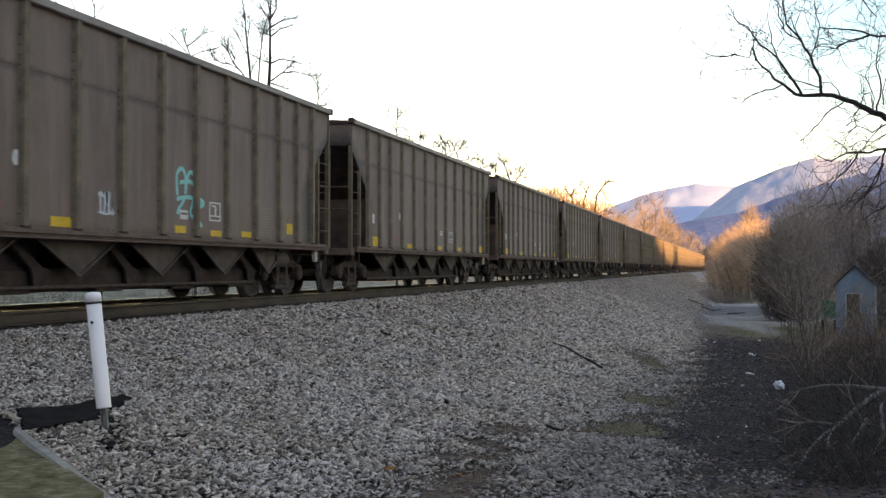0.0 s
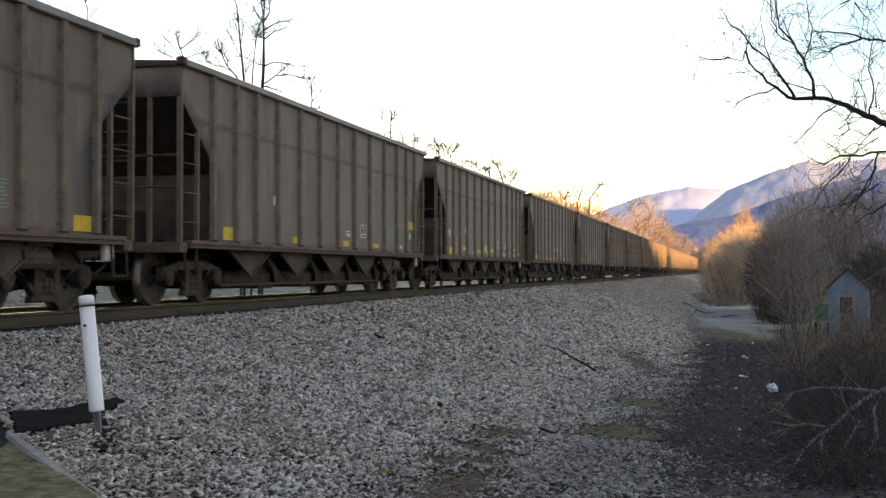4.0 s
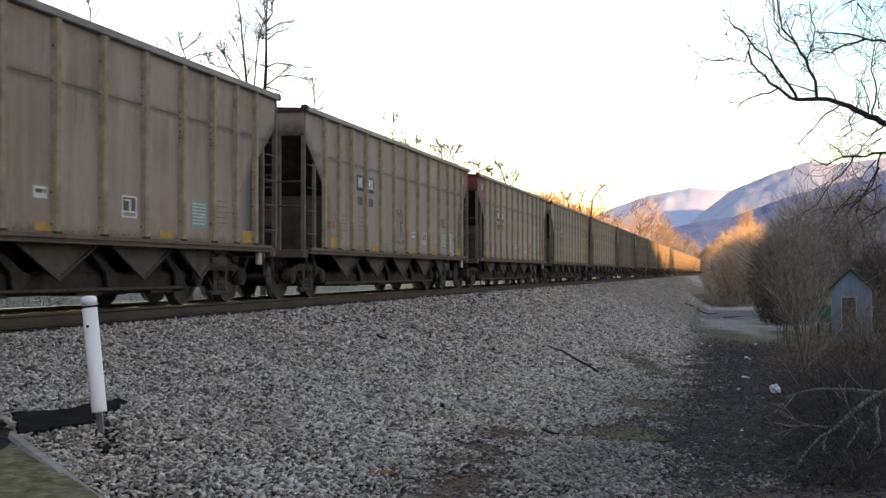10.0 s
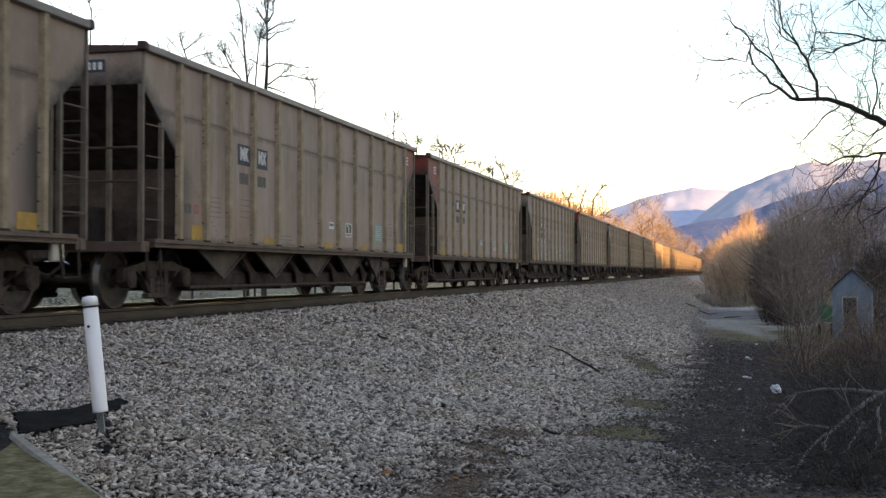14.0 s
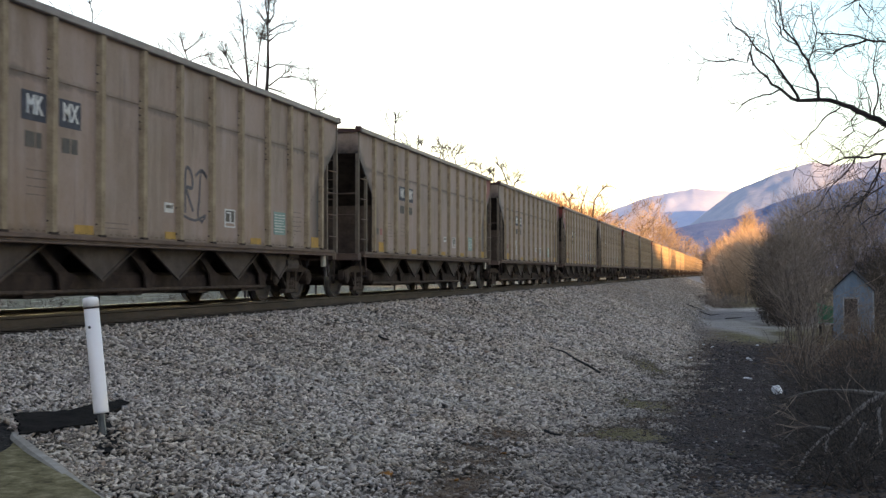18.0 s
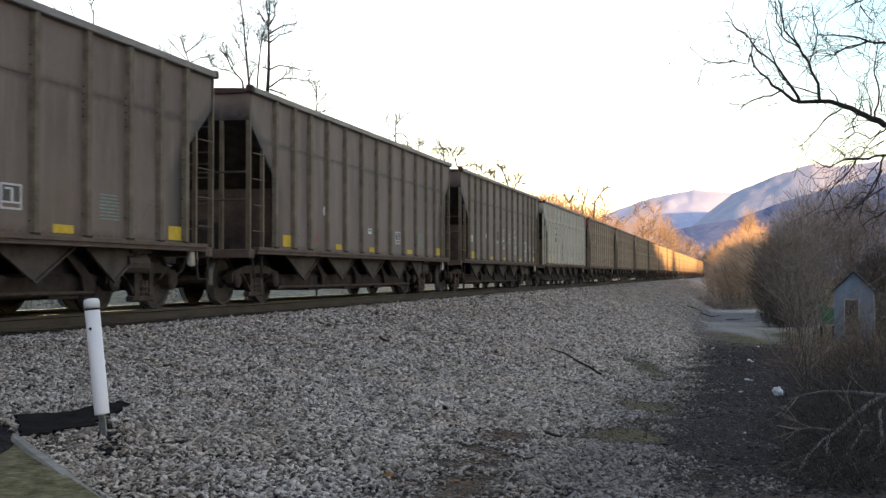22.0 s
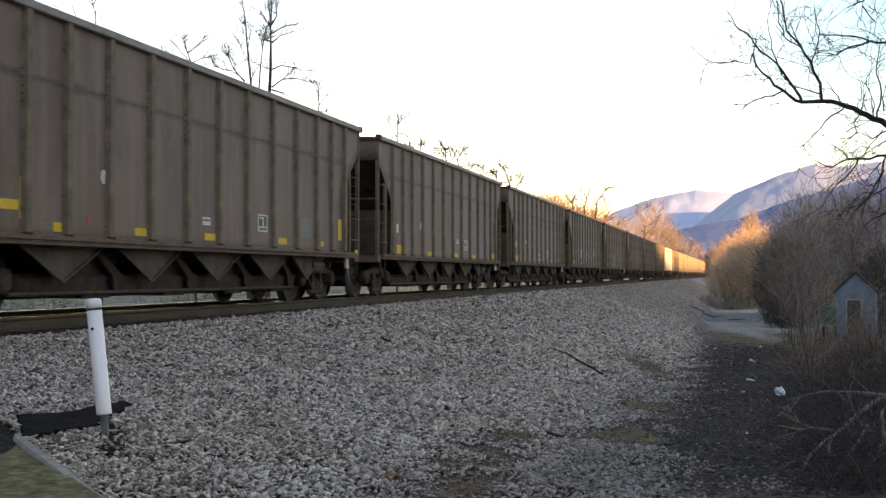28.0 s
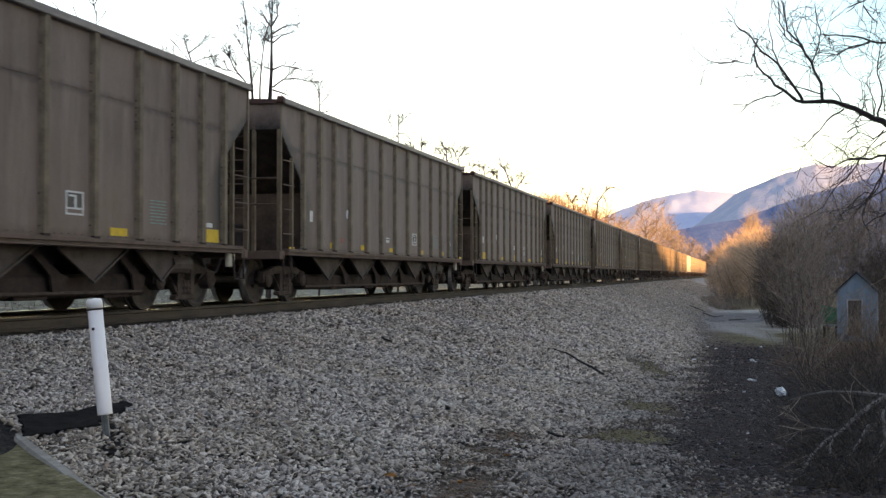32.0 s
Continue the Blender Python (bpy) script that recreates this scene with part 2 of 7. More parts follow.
# ------------------------------------------------------------------ mesh helpers
class Mesh:
    """Collects vertices and faces of one part."""

    def __init__(self):
        self.v, self.f, self.mi = [], [], []
        self.slot = 0

    def add(self, v, f):
        k = len(self.v)
        self.v += [tuple(p) for p in v]
        self.f += [tuple(i + k for i in q) for q in f]
        self.mi += [self.slot] * len(f)
        return self

    def box(self, x0, x1, y0, y1, z0, z1, b=0.0):
        if b <= 0:
            v = [(x, y, z) for x in (x0, x1) for y in (y0, y1) for z in (z0, z1)]
            return self.add(v, [(0, 1, 3, 2), (4, 6, 7, 5), (0, 4, 5, 1), (2, 3, 7, 6), (0, 2, 6, 4), (1, 5, 7, 3)])
        bm = bmesh.new()
        bmesh.ops.create_cube(bm, size=1)
        for q in bm.verts:
            q.co = ((x0 + x1) / 2 + q.co.x * (x1 - x0), (y0 + y1) / 2 + q.co.y * (y1 - y0), (z0 + z1) / 2 + q.co.z * (z1 - z0))
        bmesh.ops.bevel(bm, geom=bm.edges[:], offset=b, segments=1, affect="EDGES")
        self.take(bm)
        return self

    def take(self, bm, m=None):
        bm.verts.index_update()
        self.add([(m @ q.co if m else q.co) for q in bm.verts], [[q.index for q in f.verts] for f in bm.faces])
        bm.free()
        return self

    def prism(self, poly, a0, a1, axis="x"):
        """A polygon, given in the two other axes in order, drawn out along axis."""
        n = len(poly)

        def at(p, a):
            return {"x": (a, p[0], p[1]), "y": (p[0], a, p[1]), "z": (p[0], p[1], a)}[axis]
        v = [at(p, a0) for p in poly] + [at(p, a1) for p in poly]
        return self.add(v, [tuple(range(n))[::-1], tuple(range(n, 2 * n))] + [(i, (i + 1) % n, n + (i + 1) % n, n + i) for i in range(n)])

    def tube(self, pts, radii, sides=6, cap=True):
        pts = [Vector(p) for p in pts]
        if isinstance(radii, (int, float)):
            radii = [radii] * len(pts)
        v, f = [], []
        for i, p in enumerate(pts):
            d = (pts[min(i + 1, len(pts) - 1)] - pts[max(i - 1, 0)]).normalized()
            a = d.orthogonal().normalized() if i == 0 else (a - d * a.dot(d)).normalized()
            c = d.cross(a)
            v += [p + (a * math.cos(2 * math.pi * k / sides) + c * math.sin(2 * math.pi * k / sides)) * radii[i] for k in range(sides)]
        for i in range(len(pts) - 1):
            for k in range(sides):
                f.append((i * sides + k, i * sides + (k + 1) % sides, (i + 1) * sides + (k + 1) % sides, (i + 1) * sides + k))
        if cap:
            f += [tuple(range(sides))[::-1], tuple(range((len(pts) - 1) * sides, len(pts) * sides))]
        return self.add(v, f)

    def lathe(self, profile, sides, centre, axis="x"):
        """A closed profile of (along, radius) turned about an axis through centre."""
        v, f, n = [], [], len(profile)
        for k in range(sides):
            c, s = math.cos(2 * math.pi * k / sides), math.sin(2 * math.pi * k / sides)
            for a, r in profile:
                o = {"x": (a, r * c, r * s), "y": (r * s, a, r * c), "z": (r * c, r * s, a)}[axis]
                v.append((centre[0] + o[0], centre[1] + o[1], centre[2] + o[2]))
        for k in range(sides):
            for i in range(n - 1):
                q = (k + 1) % sides
                f.append((k * n + i, k * n + i + 1, q * n + i + 1, q * n + i))
        return self.add(v, f)

    def data(self, name, *mats):
        me = bpy.data.meshes.new(name)
        me.from_pydata(self.v, [], self.f)
        for m in mats:
            me.materials.append(m)
        if any(self.mi):
            me.polygons.foreach_set("material_index", self.mi)
        me.update()
        return me


def part(name, mesh, mats, parent=None, label=""):
    """One mesh object under a thing or a part."""
    if isinstance(mesh, Mesh):
        mats = mats if isinstance(mats, (tuple, list)) else (mats,)
        mesh = mesh.data(name, *mats)
    ob = new(name, mesh)
    if parent is not None:
        ob.parent = parent
    if label:
        tagged(ob, label)
    return ob


def smooth(ob):
    ob.data.polygons.foreach_set("use_smooth", [True] * len(ob.data.polygons))
    return ob


def step(a, b, v):
    v = min(1.0, max(0.0, (v - a) / (b - a)))
    return v * v * (3 - 2 * v)


# ------------------------------------------------------------------ ground
TRACK = -9.81          # x of the track's middle; the railheads are at z = 0
TOE_Y = (-40, -2, 6, 10, 22, 52, 120, 400)
TOE_Z = (-0.60, -0.66, -0.80, -1.05, -1.80, -2.45, -2.60, -2.70)


def ground_z(x, y):
    """The lie of the land: ballast top, bank and the low ground beside it."""
    u = x - TRACK
    toe = float(np.interp(y, TOE_Y, TOE_Z))
    if u < 0:
        u, toe = -u, -1.15 - 0.8 * step(20, 90, y)
        edge = 6.0
    else:
        edge = 8.0
    if u <= 1.75:
        return -0.235
    s = min(1.0, (u - 1.75) / (edge - 1.75))
    z = -0.235 + (toe + 0.235) * (s - 0.35 * step(0.55, 1.0, s) * (1 - s))
    if s >= 1:
        z = toe
        z += 0.10 * noise.noise((x * 0.25, y * 0.25, 3.0)) * min(1, (u - edge) / 3)
    return z + 0.025 * noise.noise((x * 1.1, y * 1.1, 0.0)) * min(1, (u - 1.75) / 1.5)


def spread(stops):
    out = []
    for (a, b, n) in stops:
        out += list(np.linspace(a, b, n, endpoint=False))
    return out + [stops[-1][1]]


def moss(x, y):
    """Olive moss on the toe of the bank."""
    q = 0.0
    for mx, my, wx, wy in ((-1.20, 13.1, 0.42, 1.0), (-1.62, 19.8, 0.42, 2.4), (-2.25, 30.0, 0.6, 3.0)):
        q += math.exp(-((x - mx + 0.16 * (y - my)) / wx) ** 2 - ((y - my) / wy) ** 2)
    q *= 1.2 + 0.5 * noise.noise((x * 2.2, y * 1.1, 12.0))
    return min(1.0, max(0.0, q))


def dirt_amount(x, y):
    """0 on clean ballast, 1 on bare soil."""
    u = x - TRACK
    if u < 0:
        return step(3.2, 5.0, -u)
    lim = float(np.interp(y, (0, 9, 10.5, 12.5, 16, 24, 31, 48, 66, 95, 130), (8.8, 9.0, 8.6, 7.8, 8.2, 8.4, 8.0, 7.7, 7.2, 6.9, 6.0)))
    d = (u - lim) / 1.1 + 0.6 * noise.noise((x * 0.55, y * 0.55, 7.0)) + 0.5 * noise.noise((x * 1.9, y * 1.9, 2.0))
    # trodden brown soil, then the mossy spots of the toe
    k = min(1.0, max(0.0, (y - 6.6) / 4.8))
    away = math.hypot(x + 1.70 + 0.55 * k, (y - 6.6 - 4.8 * k) * 0.6) / (0.62 - 0.30 * k)
    d = max(-0.3, d) + (0.95 + 1.2 * noise.noise((x * 2.6, y * 2.6, 4.0))) * math.exp(-away ** 1.6) + 1.0 * moss(x, y)
    return min(1.0, max(0.0, d))


def build_ground():
    xs = spread([(-3500, -300, 8), (-300, -60, 12), (-60, -20, 20), (-20, -9, 24), (-9, 3, 80), (3, 12, 20), (12, 40, 30), (40, 300, 14), (300, 3500, 8)])
    ys = spread([(-3500, -300, 6), (-300, -30, 10), (-30, 4, 24), (4, 16, 80), (16, 40, 80), (40, 80, 60), (80, 200, 50), (200, 600, 20), (600, 4500, 12)])
    v, g, grass, low_tone = [], [], [], []
    for y in ys:
        for x in xs:
            v.append((x, y, ground_z(x, y)))
            g.append(dirt_amount(x, y))
            far = step(40, 60, y) * step(-2.5, 1.0, x) + (1.0 if x < TRACK - 4 else 0.0)
            grass.append(min(1.0, far + 1.5 * moss(x, y)))
            low_tone.append(step(-1.8, -0.3, x + 0.6 * noise.noise((x, y * 0.4, 5.0)) + 0.12 * max(0, 12 - y) * -1) * step(6.5, 10, y) * step(56, 44, y))
    n = len(xs)
    f = [(j * n + i, j * n + i + 1, (j + 1) * n + i + 1, (j + 1) * n + i) for j in range(len(ys) - 1) for i in range(n - 1)]
    me = bpy.data.meshes.new("ground")
    me.from_pydata(v, [], f)
    for name, values in (("soil", g), ("turf", grass), ("low_tone", low_tone)):
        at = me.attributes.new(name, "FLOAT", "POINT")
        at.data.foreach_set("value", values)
    m = Mat("ballast_and_dirt", 0.95, 0, 0.15)
    x, y, z = m.axes()
    stones = m.noise(26, 3, 0.6)
    grit = m.noise(90, 3, 0.7)
    big = m.noise(0.5, 5, 0.6)
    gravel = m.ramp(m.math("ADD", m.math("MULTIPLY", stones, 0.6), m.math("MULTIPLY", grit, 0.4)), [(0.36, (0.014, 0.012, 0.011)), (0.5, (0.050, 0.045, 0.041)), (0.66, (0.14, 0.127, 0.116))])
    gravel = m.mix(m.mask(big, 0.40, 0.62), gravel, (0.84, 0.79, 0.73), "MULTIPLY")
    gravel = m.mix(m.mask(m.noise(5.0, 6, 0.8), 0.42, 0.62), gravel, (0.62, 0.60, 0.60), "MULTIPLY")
    gravel = m.mix(m.math("MULTIPLY", m.mask(y, 38, 80), 0.75), gravel, m.ramp(m.noise(2.2, 7, 0.75), [(0.3, (0.34, 0.318, 0.305)), (0.7, (0.56, 0.525, 0.505))]))
    mud = m.ramp(m.noise(3.2, 7, 0.75), [(0.33, (0.130, 0.094, 0.070)), (0.52, (0.245, 0.187, 0.142)), (0.72, (0.37, 0.295, 0.235))])
    mud = m.mix(m.math("MULTIPLY", m.mask(m.noise(55, 3, 0.5), 0.56, 0.66), 0.55), mud, (0.26, 0.25, 0.24))
    mud = m.mix(m.mask(m.noise(0.9, 5, 0.7), 0.42, 0.62), mud, (0.70, 0.62, 0.58), "MULTIPLY")
    # darker, bluer soil tone over the low ground beside the bank
    mud = m.mix(m.attr("low_tone"), mud, (0.225, 0.208, 0.262), "MULTIPLY")
    turf = m.ramp(m.noise(5.0, 6, 0.75), [(0.35, (0.13, 0.110, 0.055)), (0.55, (0.24, 0.205, 0.108)), (0.75, (0.35, 0.298, 0.178))])
    turf = m.mix(m.mask(m.noise(0.5, 5, 0.7), 0.40, 0.62), turf, (0.55, 0.48, 0.42), "MULTIPLY")
    turf = m.mix(m.mask(x, TRACK - 6, TRACK - 10), turf, m.ramp(m.noise(0.8, 7, 0.8), [(0.38, (0.05, 0.052, 0.035)), (0.5, (0.16, 0.155, 0.112)), (0.66, (0.46, 0.43, 0.37))]))
    rag = m.math("MULTIPLY", m.math("SUBTRACT", m.noise(1.6, 8, 0.8), 0.5), 1.8)
    mud = m.mix(m.mask(m.math("ADD", m.attr("turf"), rag), 0.3, 0.8), mud, turf)
    # worn pale ground and wheel track of the clearing beyond the bank
    gx, gy = m.math("MULTIPLY", m.math("SUBTRACT", x, 1.0), 0.20), m.math("MULTIPLY", m.math("SUBTRACT", y, 86.0), 0.045)
    far = m.math("ADD", m.math("MULTIPLY", gx, gx), m.math("MULTIPLY", gy, gy))
    mud = m.mix(m.math("MULTIPLY", m.mask(m.math("ADD", far, rag), 1.4, 0.6), 0.8), mud, m.ramp(m.noise(0.9, 7, 0.75), [(0.34, (0.34, 0.30, 0.265)), (0.52, (0.58, 0.53, 0.49)), (0.7, (0.74, 0.69, 0.64))]))
    wob = m.math("ADD", y, m.math("MULTIPLY", rag, 7.0))
    # dark shadow band across the clearing, painted into the soil colour
    shade_band = m.math("MULTIPLY", m.math("MULTIPLY", m.mask(wob, 74, 79), m.mask(wob, 99, 94)), m.mask(x, TRACK + 5, TRACK + 7))
    mud = m.mix(shade_band, mud, (0.50, 0.51, 0.56), "MULTIPLY")
    lane = m.math("ABSOLUTE", m.math("ADD", m.math("SUBTRACT", wob, 72.0), m.math("MULTIPLY", m.math("ADD", x, 1.7), 4.4)))
    mud = m.mix(m.math("MULTIPLY", m.math("MULTIPLY", m.mask(lane, 5.0, 1.5), m.mask(x, 2.5, 1.0)), m.math("MULTIPLY", m.mask(x, -3.2, -2.0), 0.75)), mud, (0.44, 0.40, 0.37))
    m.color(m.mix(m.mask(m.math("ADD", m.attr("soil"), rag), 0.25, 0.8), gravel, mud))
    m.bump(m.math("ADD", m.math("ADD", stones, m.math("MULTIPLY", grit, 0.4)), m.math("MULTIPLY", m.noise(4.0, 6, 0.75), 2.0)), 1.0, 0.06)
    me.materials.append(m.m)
    ob = new("ground", me)
    smooth(ob)
    tagged(ob, "grey ballast bank sloping to dark muddy low ground", "ground", kind="structure")
    return ob


ground = build_ground()


# ------------------------------------------------------------------ track
def build_track():
    track = tagged(new("railway_track"), "rusty steel rails on creosoted ties in grey ballast", "railway track", kind="structure")
    prof = [(-0.075, -0.185), (0.075, -0.185), (0.075, -0.172), (0.012, -0.155), (0.010, -0.052), (0.036, -0.040), (0.036, -0.006), (0.030, -0.001),
            (-0.030, -0.001), (-0.036, -0.006), (-0.036, -0.040), (-0.010, -0.052), (-0.012, -0.155), (-0.075, -0.172)]
    for sx in (-1, 1):
        c = TRACK + sx * 0.753
        part("rail", Mesh().prism([(c + a, b) for a, b in prof], -60, 900, "y"), M_RAIL, track)
        part("railhead", Mesh().prism([(c - 0.028, -0.004), (c + 0.028, -0.004), (c + 0.024, 0.0015), (c - 0.024, 0.0015)], -60, 900, "y"), M_RAILTOP, track, "bright worn running surface of the rail")
    tie = Mesh().box(-1.30, 1.30, -0.115, 0.115, -0.36, -0.187, 0.012).data("tie", M_TIE)
    plate = Mesh().box(-0.09, 0.09, -0.18, 0.18, -0.188, -0.172).data("tie_plate", M_RAIL)
    rnd = random.Random(5)
    for k in range(150):
        t = part("tie", tie, None, track)
        t.location = (TRACK + rnd.uniform(-0.03, 0.03), 0.5 + k * 0.53, rnd.uniform(-0.006, 0.0))
        t.rotation_euler = (0, 0, rnd.uniform(-0.012, 0.012))
    return track


build_track()


# ------------------------------------------------------------------ hopper cars
POSTS = (-1.03, -1.85, -2.75, -3.84, -5.02, -6.17, -7.30, -8.44, -9.59, -10.73, -11.76, -12.64, -13.56)
LEN = 14.70            # body length; a car takes PITCH_CAR of track
PITCH_CAR = 16.15
SHEET = 1.515          # x of the side sheet's outer face


def mirror(mesh):
    mesh.v = [(-x, y, z) for x, y, z in mesh.v]
    mesh.f = [q[::-1] for q in mesh.f]
    return mesh


def both_sides(make):
    return (make(), mirror(make()))


def build_truck(car, y0):
    """A three-piece freight truck under the car, its middle at y0."""
    truck = part("truck", Mesh().box(-0.95, 0.95, y0 - 0.16, y0 + 0.16, 0.38, 0.62, 0.03).box(-0.2, 0.2, y0 - 0.2, y0 + 0.2, 0.6, 0.72, 0.03), M_TRUCK, car)

    def frame_side():
        m = Mesh()
        outer = [(-1.08, 0.40), (-1.08, 0.60), (-0.75, 0.66), (-0.45, 0.72), (0.45, 0.72), (0.75, 0.66), (1.08, 0.60), (1.08, 0.40), (0.84, 0.56), (0.62, 0.57), (-0.62, 0.57), (-0.84, 0.56)]
        m.prism([(y0 + a, b) for a, b in outer], 0.93, 1.05)
        for k in (-1, 1):
            m.prism([(y0 + k * a, b) for a, b in ((0.72, 0.58), (0.60, 0.58), (0.24, 0.18), (0.24, 0.30), (0.40, 0.42))][::k], 0.95, 1.05)
            m.prism([(y0 + k * a, b) for a, b in ((0.17, 0.20), (0.29, 0.20), (0.29, 0.62), (0.17, 0.62))][::k], 0.95, 1.06)
            m.lathe([(0.90, 0.0), (0.90, 0.15), (1.08, 0.15), (1.11, 0.10), (1.11, 0.0)], 14, (0, y0 + k * 0.89, 0.457))
            m.box(0.90, 1.07, y0 + k * 0.89 - 0.15, y0 + k * 0.89 + 0.15, 0.46, 0.62, 0.02)
        m.box(0.93, 1.06, y0 - 0.34, y0 + 0.34, 0.14, 0.23, 0.02)
        for k in (-0.13, 0.0, 0.13):
            m.lathe([(0.22, 0.0), (0.22, 0.06), (0.27, 0.07), (0.31, 0.055), (0.36, 0.07), (0.41, 0.055), (0.46, 0.06), (0.46, 0.0)], 8, (1.0, y0 + k, 0), "z")
        return m
    for m in both_sides(frame_side):
        part("side_frame", m, M_TRUCK, truck)
    for k in (-1, 1):
        m = Mesh().lathe([(-1.0, 0.0), (-1.0, 0.08), (1.0, 0.08), (1.0, 0.0)], 10, (0, y0 + k * 0.89, 0.457))
        for sx in (-1, 1):
            m.lathe([(sx * a, r) for a, r in ((0.70, 0.10), (0.66, 0.16), (0.70, 0.36), (0.69, 0.40), (0.69, 0.455), (0.80, 0.455), (0.80, 0.40), (0.76, 0.36), (0.74, 0.16), (0.80, 0.14), (0.80, 0.08))], 28, (0, y0 + k * 0.89, 0.457))
            m.lathe([(sx * a, r) for a, r in ((0.655, 0.40), (0.655, 0.48), (0.685, 0.48), (0.69, 0.455))], 28, (0, y0 + k * 0.89, 0.457))
        m.slot = 1
        for sx in (-1, 1):
            m.lathe([(sx * 0.692, 0.4585), (sx * 0.795, 0.4585)], 28, (0, y0 + k * 0.89, 0.457))
        part("wheelset", m, (M_WHEEL, M_TREAD), truck)
        part("brake_beam", Mesh().box(-0.85, 0.85, y0 + k * 0.36 - 0.04, y0 + k * 0.36 + 0.04, 0.30, 0.38, 0.01).box(0.62, 0.78, y0 + k * 0.38 - 0.05, y0 + k * 0.38 + 0.05, 0.28, 0.60, 0.02), M_UNDER, truck)
    return truck


def build_car(label, paint, post_paint, end_paint, front, rear, coal_seed, full=True):
    """An open-top four-bay hopper car, its front end at y = 0."""
    car = tagged(new("hopper_car"), label, "hopper car", "coal train")
    for m in both_sides(lambda: Mesh().prism([(-1.05, 1.0), (-1.05, 3.76), (-13.65, 3.76), (-13.65, 1.0)], SHEET - 0.012, SHEET)):
        part("side_sheet", m, paint, car)
    for m in both_sides(lambda: Mesh().box(SHEET - 0.01, SHEET + 0.006, -13.6, -1.0, 2.966, 2.978)):
        part("seam", m, M_SILL, car, "dark lap seam along the side sheet")
    for y0, sgn, mat in ((0.0, -1, front), (-LEN, 1, rear)):
        poly = [(y0 + sgn * 1.05, 2.42), (y0, 3.28), (y0, 3.76), (y0 + sgn * 1.05, 3.76)][::-sgn]
        for m in both_sides(lambda: Mesh().prism(poly, SHEET - 0.012, SHEET)):
            part("corner_sheet", m, mat, car)
        part("end_sheet", Mesh().box(-SHEET + 0.012, SHEET - 0.012, min(y0, y0 + sgn * 0.012), max(y0, y0 + sgn * 0.012), 3.28, 3.76), mat, car)
        slope = [(y0 + sgn * 0.0, 3.28), (y0 + sgn * 0.02, 3.29), (y0 + sgn * 2.9, 0.92), (y0 + sgn * 2.85, 0.90)][::-sgn]
        part("slope_sheet", Mesh().prism(slope, -SHEET + 0.014, SHEET - 0.014), M_SOOT, car)
        part("bulkhead", Mesh().box(-SHEET + 0.02, SHEET - 0.02, min(y0 + sgn * 1.28, y0 + sgn * 1.30), max(y0 + sgn * 1.28, y0 + sgn * 1.30), 0.985, 2.16), M_BULK, car, "dusty brown bulkhead under the slope sheet")
        # frame of the open end
        for sx in (-1, 1):
            part("corner_post", Mesh().box(sx * 1.495 - 0.045, sx * 1.495 + 0.045, y0 + sgn * 0.03 - 0.026, y0 + sgn * 0.03 + 0.026, 0.98, 3.76, 0.008), end_paint, car)
            part("stile", Mesh().box(sx * 1.50 - 0.035, sx * 1.50 + 0.035, y0 + sgn * 0.62 - 0.030, y0 + sgn * 0.62 + 0.030, 0.98, 2.82, 0.008), end_paint, car)
            part("end_post", Mesh().box(sx * 0.98 - 0.036, sx * 0.98 + 0.036, y0 + sgn * 0.03 - 0.03, y0 + sgn * 0.03 + 0.03, 0.98, 3.74, 0.006), end_paint, car)
            for k in range(4 if full else 0):
                z = 1.32 + k * 0.46
                sx > 0 and part("rung", Mesh().tube([(sx * 1.56, y0 + sgn * 0.06, z), (sx * 1.57, y0 + sgn * 0.10, z), (sx * 1.57, y0 + sgn * 0.58, z), (sx * 1.55, y0 + sgn * 0.62, z)], 0.012, 5), M_SILL, car)
            st = Mesh().tube([(sx * 1.50, y0 + sgn * 0.16, 0.98), (sx * 1.53, y0 + sgn * 0.20, 0.48), (sx * 1.53, y0 + sgn * 0.56, 0.48), (sx * 1.50, y0 + sgn * 0.60, 0.98)], 0.022, 5)
            part("step", st, M_UNDER, car)
        lx = 1.0 if sgn < 0 else -1.0
        for k in range(6 if full else 0):
            z = 1.3 + k * 0.42
            part("rung", Mesh().tube([(lx * 1.44, y0 - sgn * 0.03, z), (lx * 1.03, y0 - sgn * 0.03, z)], 0.013, 5), M_SILL, car)
        for z in (1.87, 2.36) if full else ():
            part("cross_rail", Mesh().tube([(-1.45, y0 + sgn * 0.0, z), (1.45, y0 + sgn * 0.0, z)], 0.020, 6), M_BULK, car)
        part("end_sill", Mesh().box(-1.52, 1.52, min(y0, y0 + sgn * 0.25), max(y0, y0 + sgn * 0.25), 0.84, 1.0, 0.012), M_SILL, car)
        part("end_platform", Mesh().box(-1.50, 1.50, min(y0 + sgn * 0.25, y0 + sgn * 1.6), max(y0 + sgn * 0.25, y0 + sgn * 1.6), 0.93, 0.985, 0.01), M_UNDER, car)
        hood = Mesh().box(-0.35, 0.35, min(y0 + sgn * 0.4, y0 + sgn * 1.5), max(y0 + sgn * 0.4, y0 + sgn * 1.5), 0.985, 1.55, 0.04)
        part("brake_reservoir" if sgn > 0 else "brake_box", hood, M_SOOT, car)
        drawbar = Mesh().box(-0.13, 0.13, min(y0, y0 - sgn * 0.42), max(y0, y0 - sgn * 0.42), 0.73, 0.95, 0.03)
        drawbar.box(-0.17, 0.20, min(y0 - sgn * 0.40, y0 - sgn * 0.72), max(y0 - sgn * 0.40, y0 - sgn * 0.72), 0.70, 0.98, 0.05)
        part("coupler", drawbar, M_TRUCK, car)
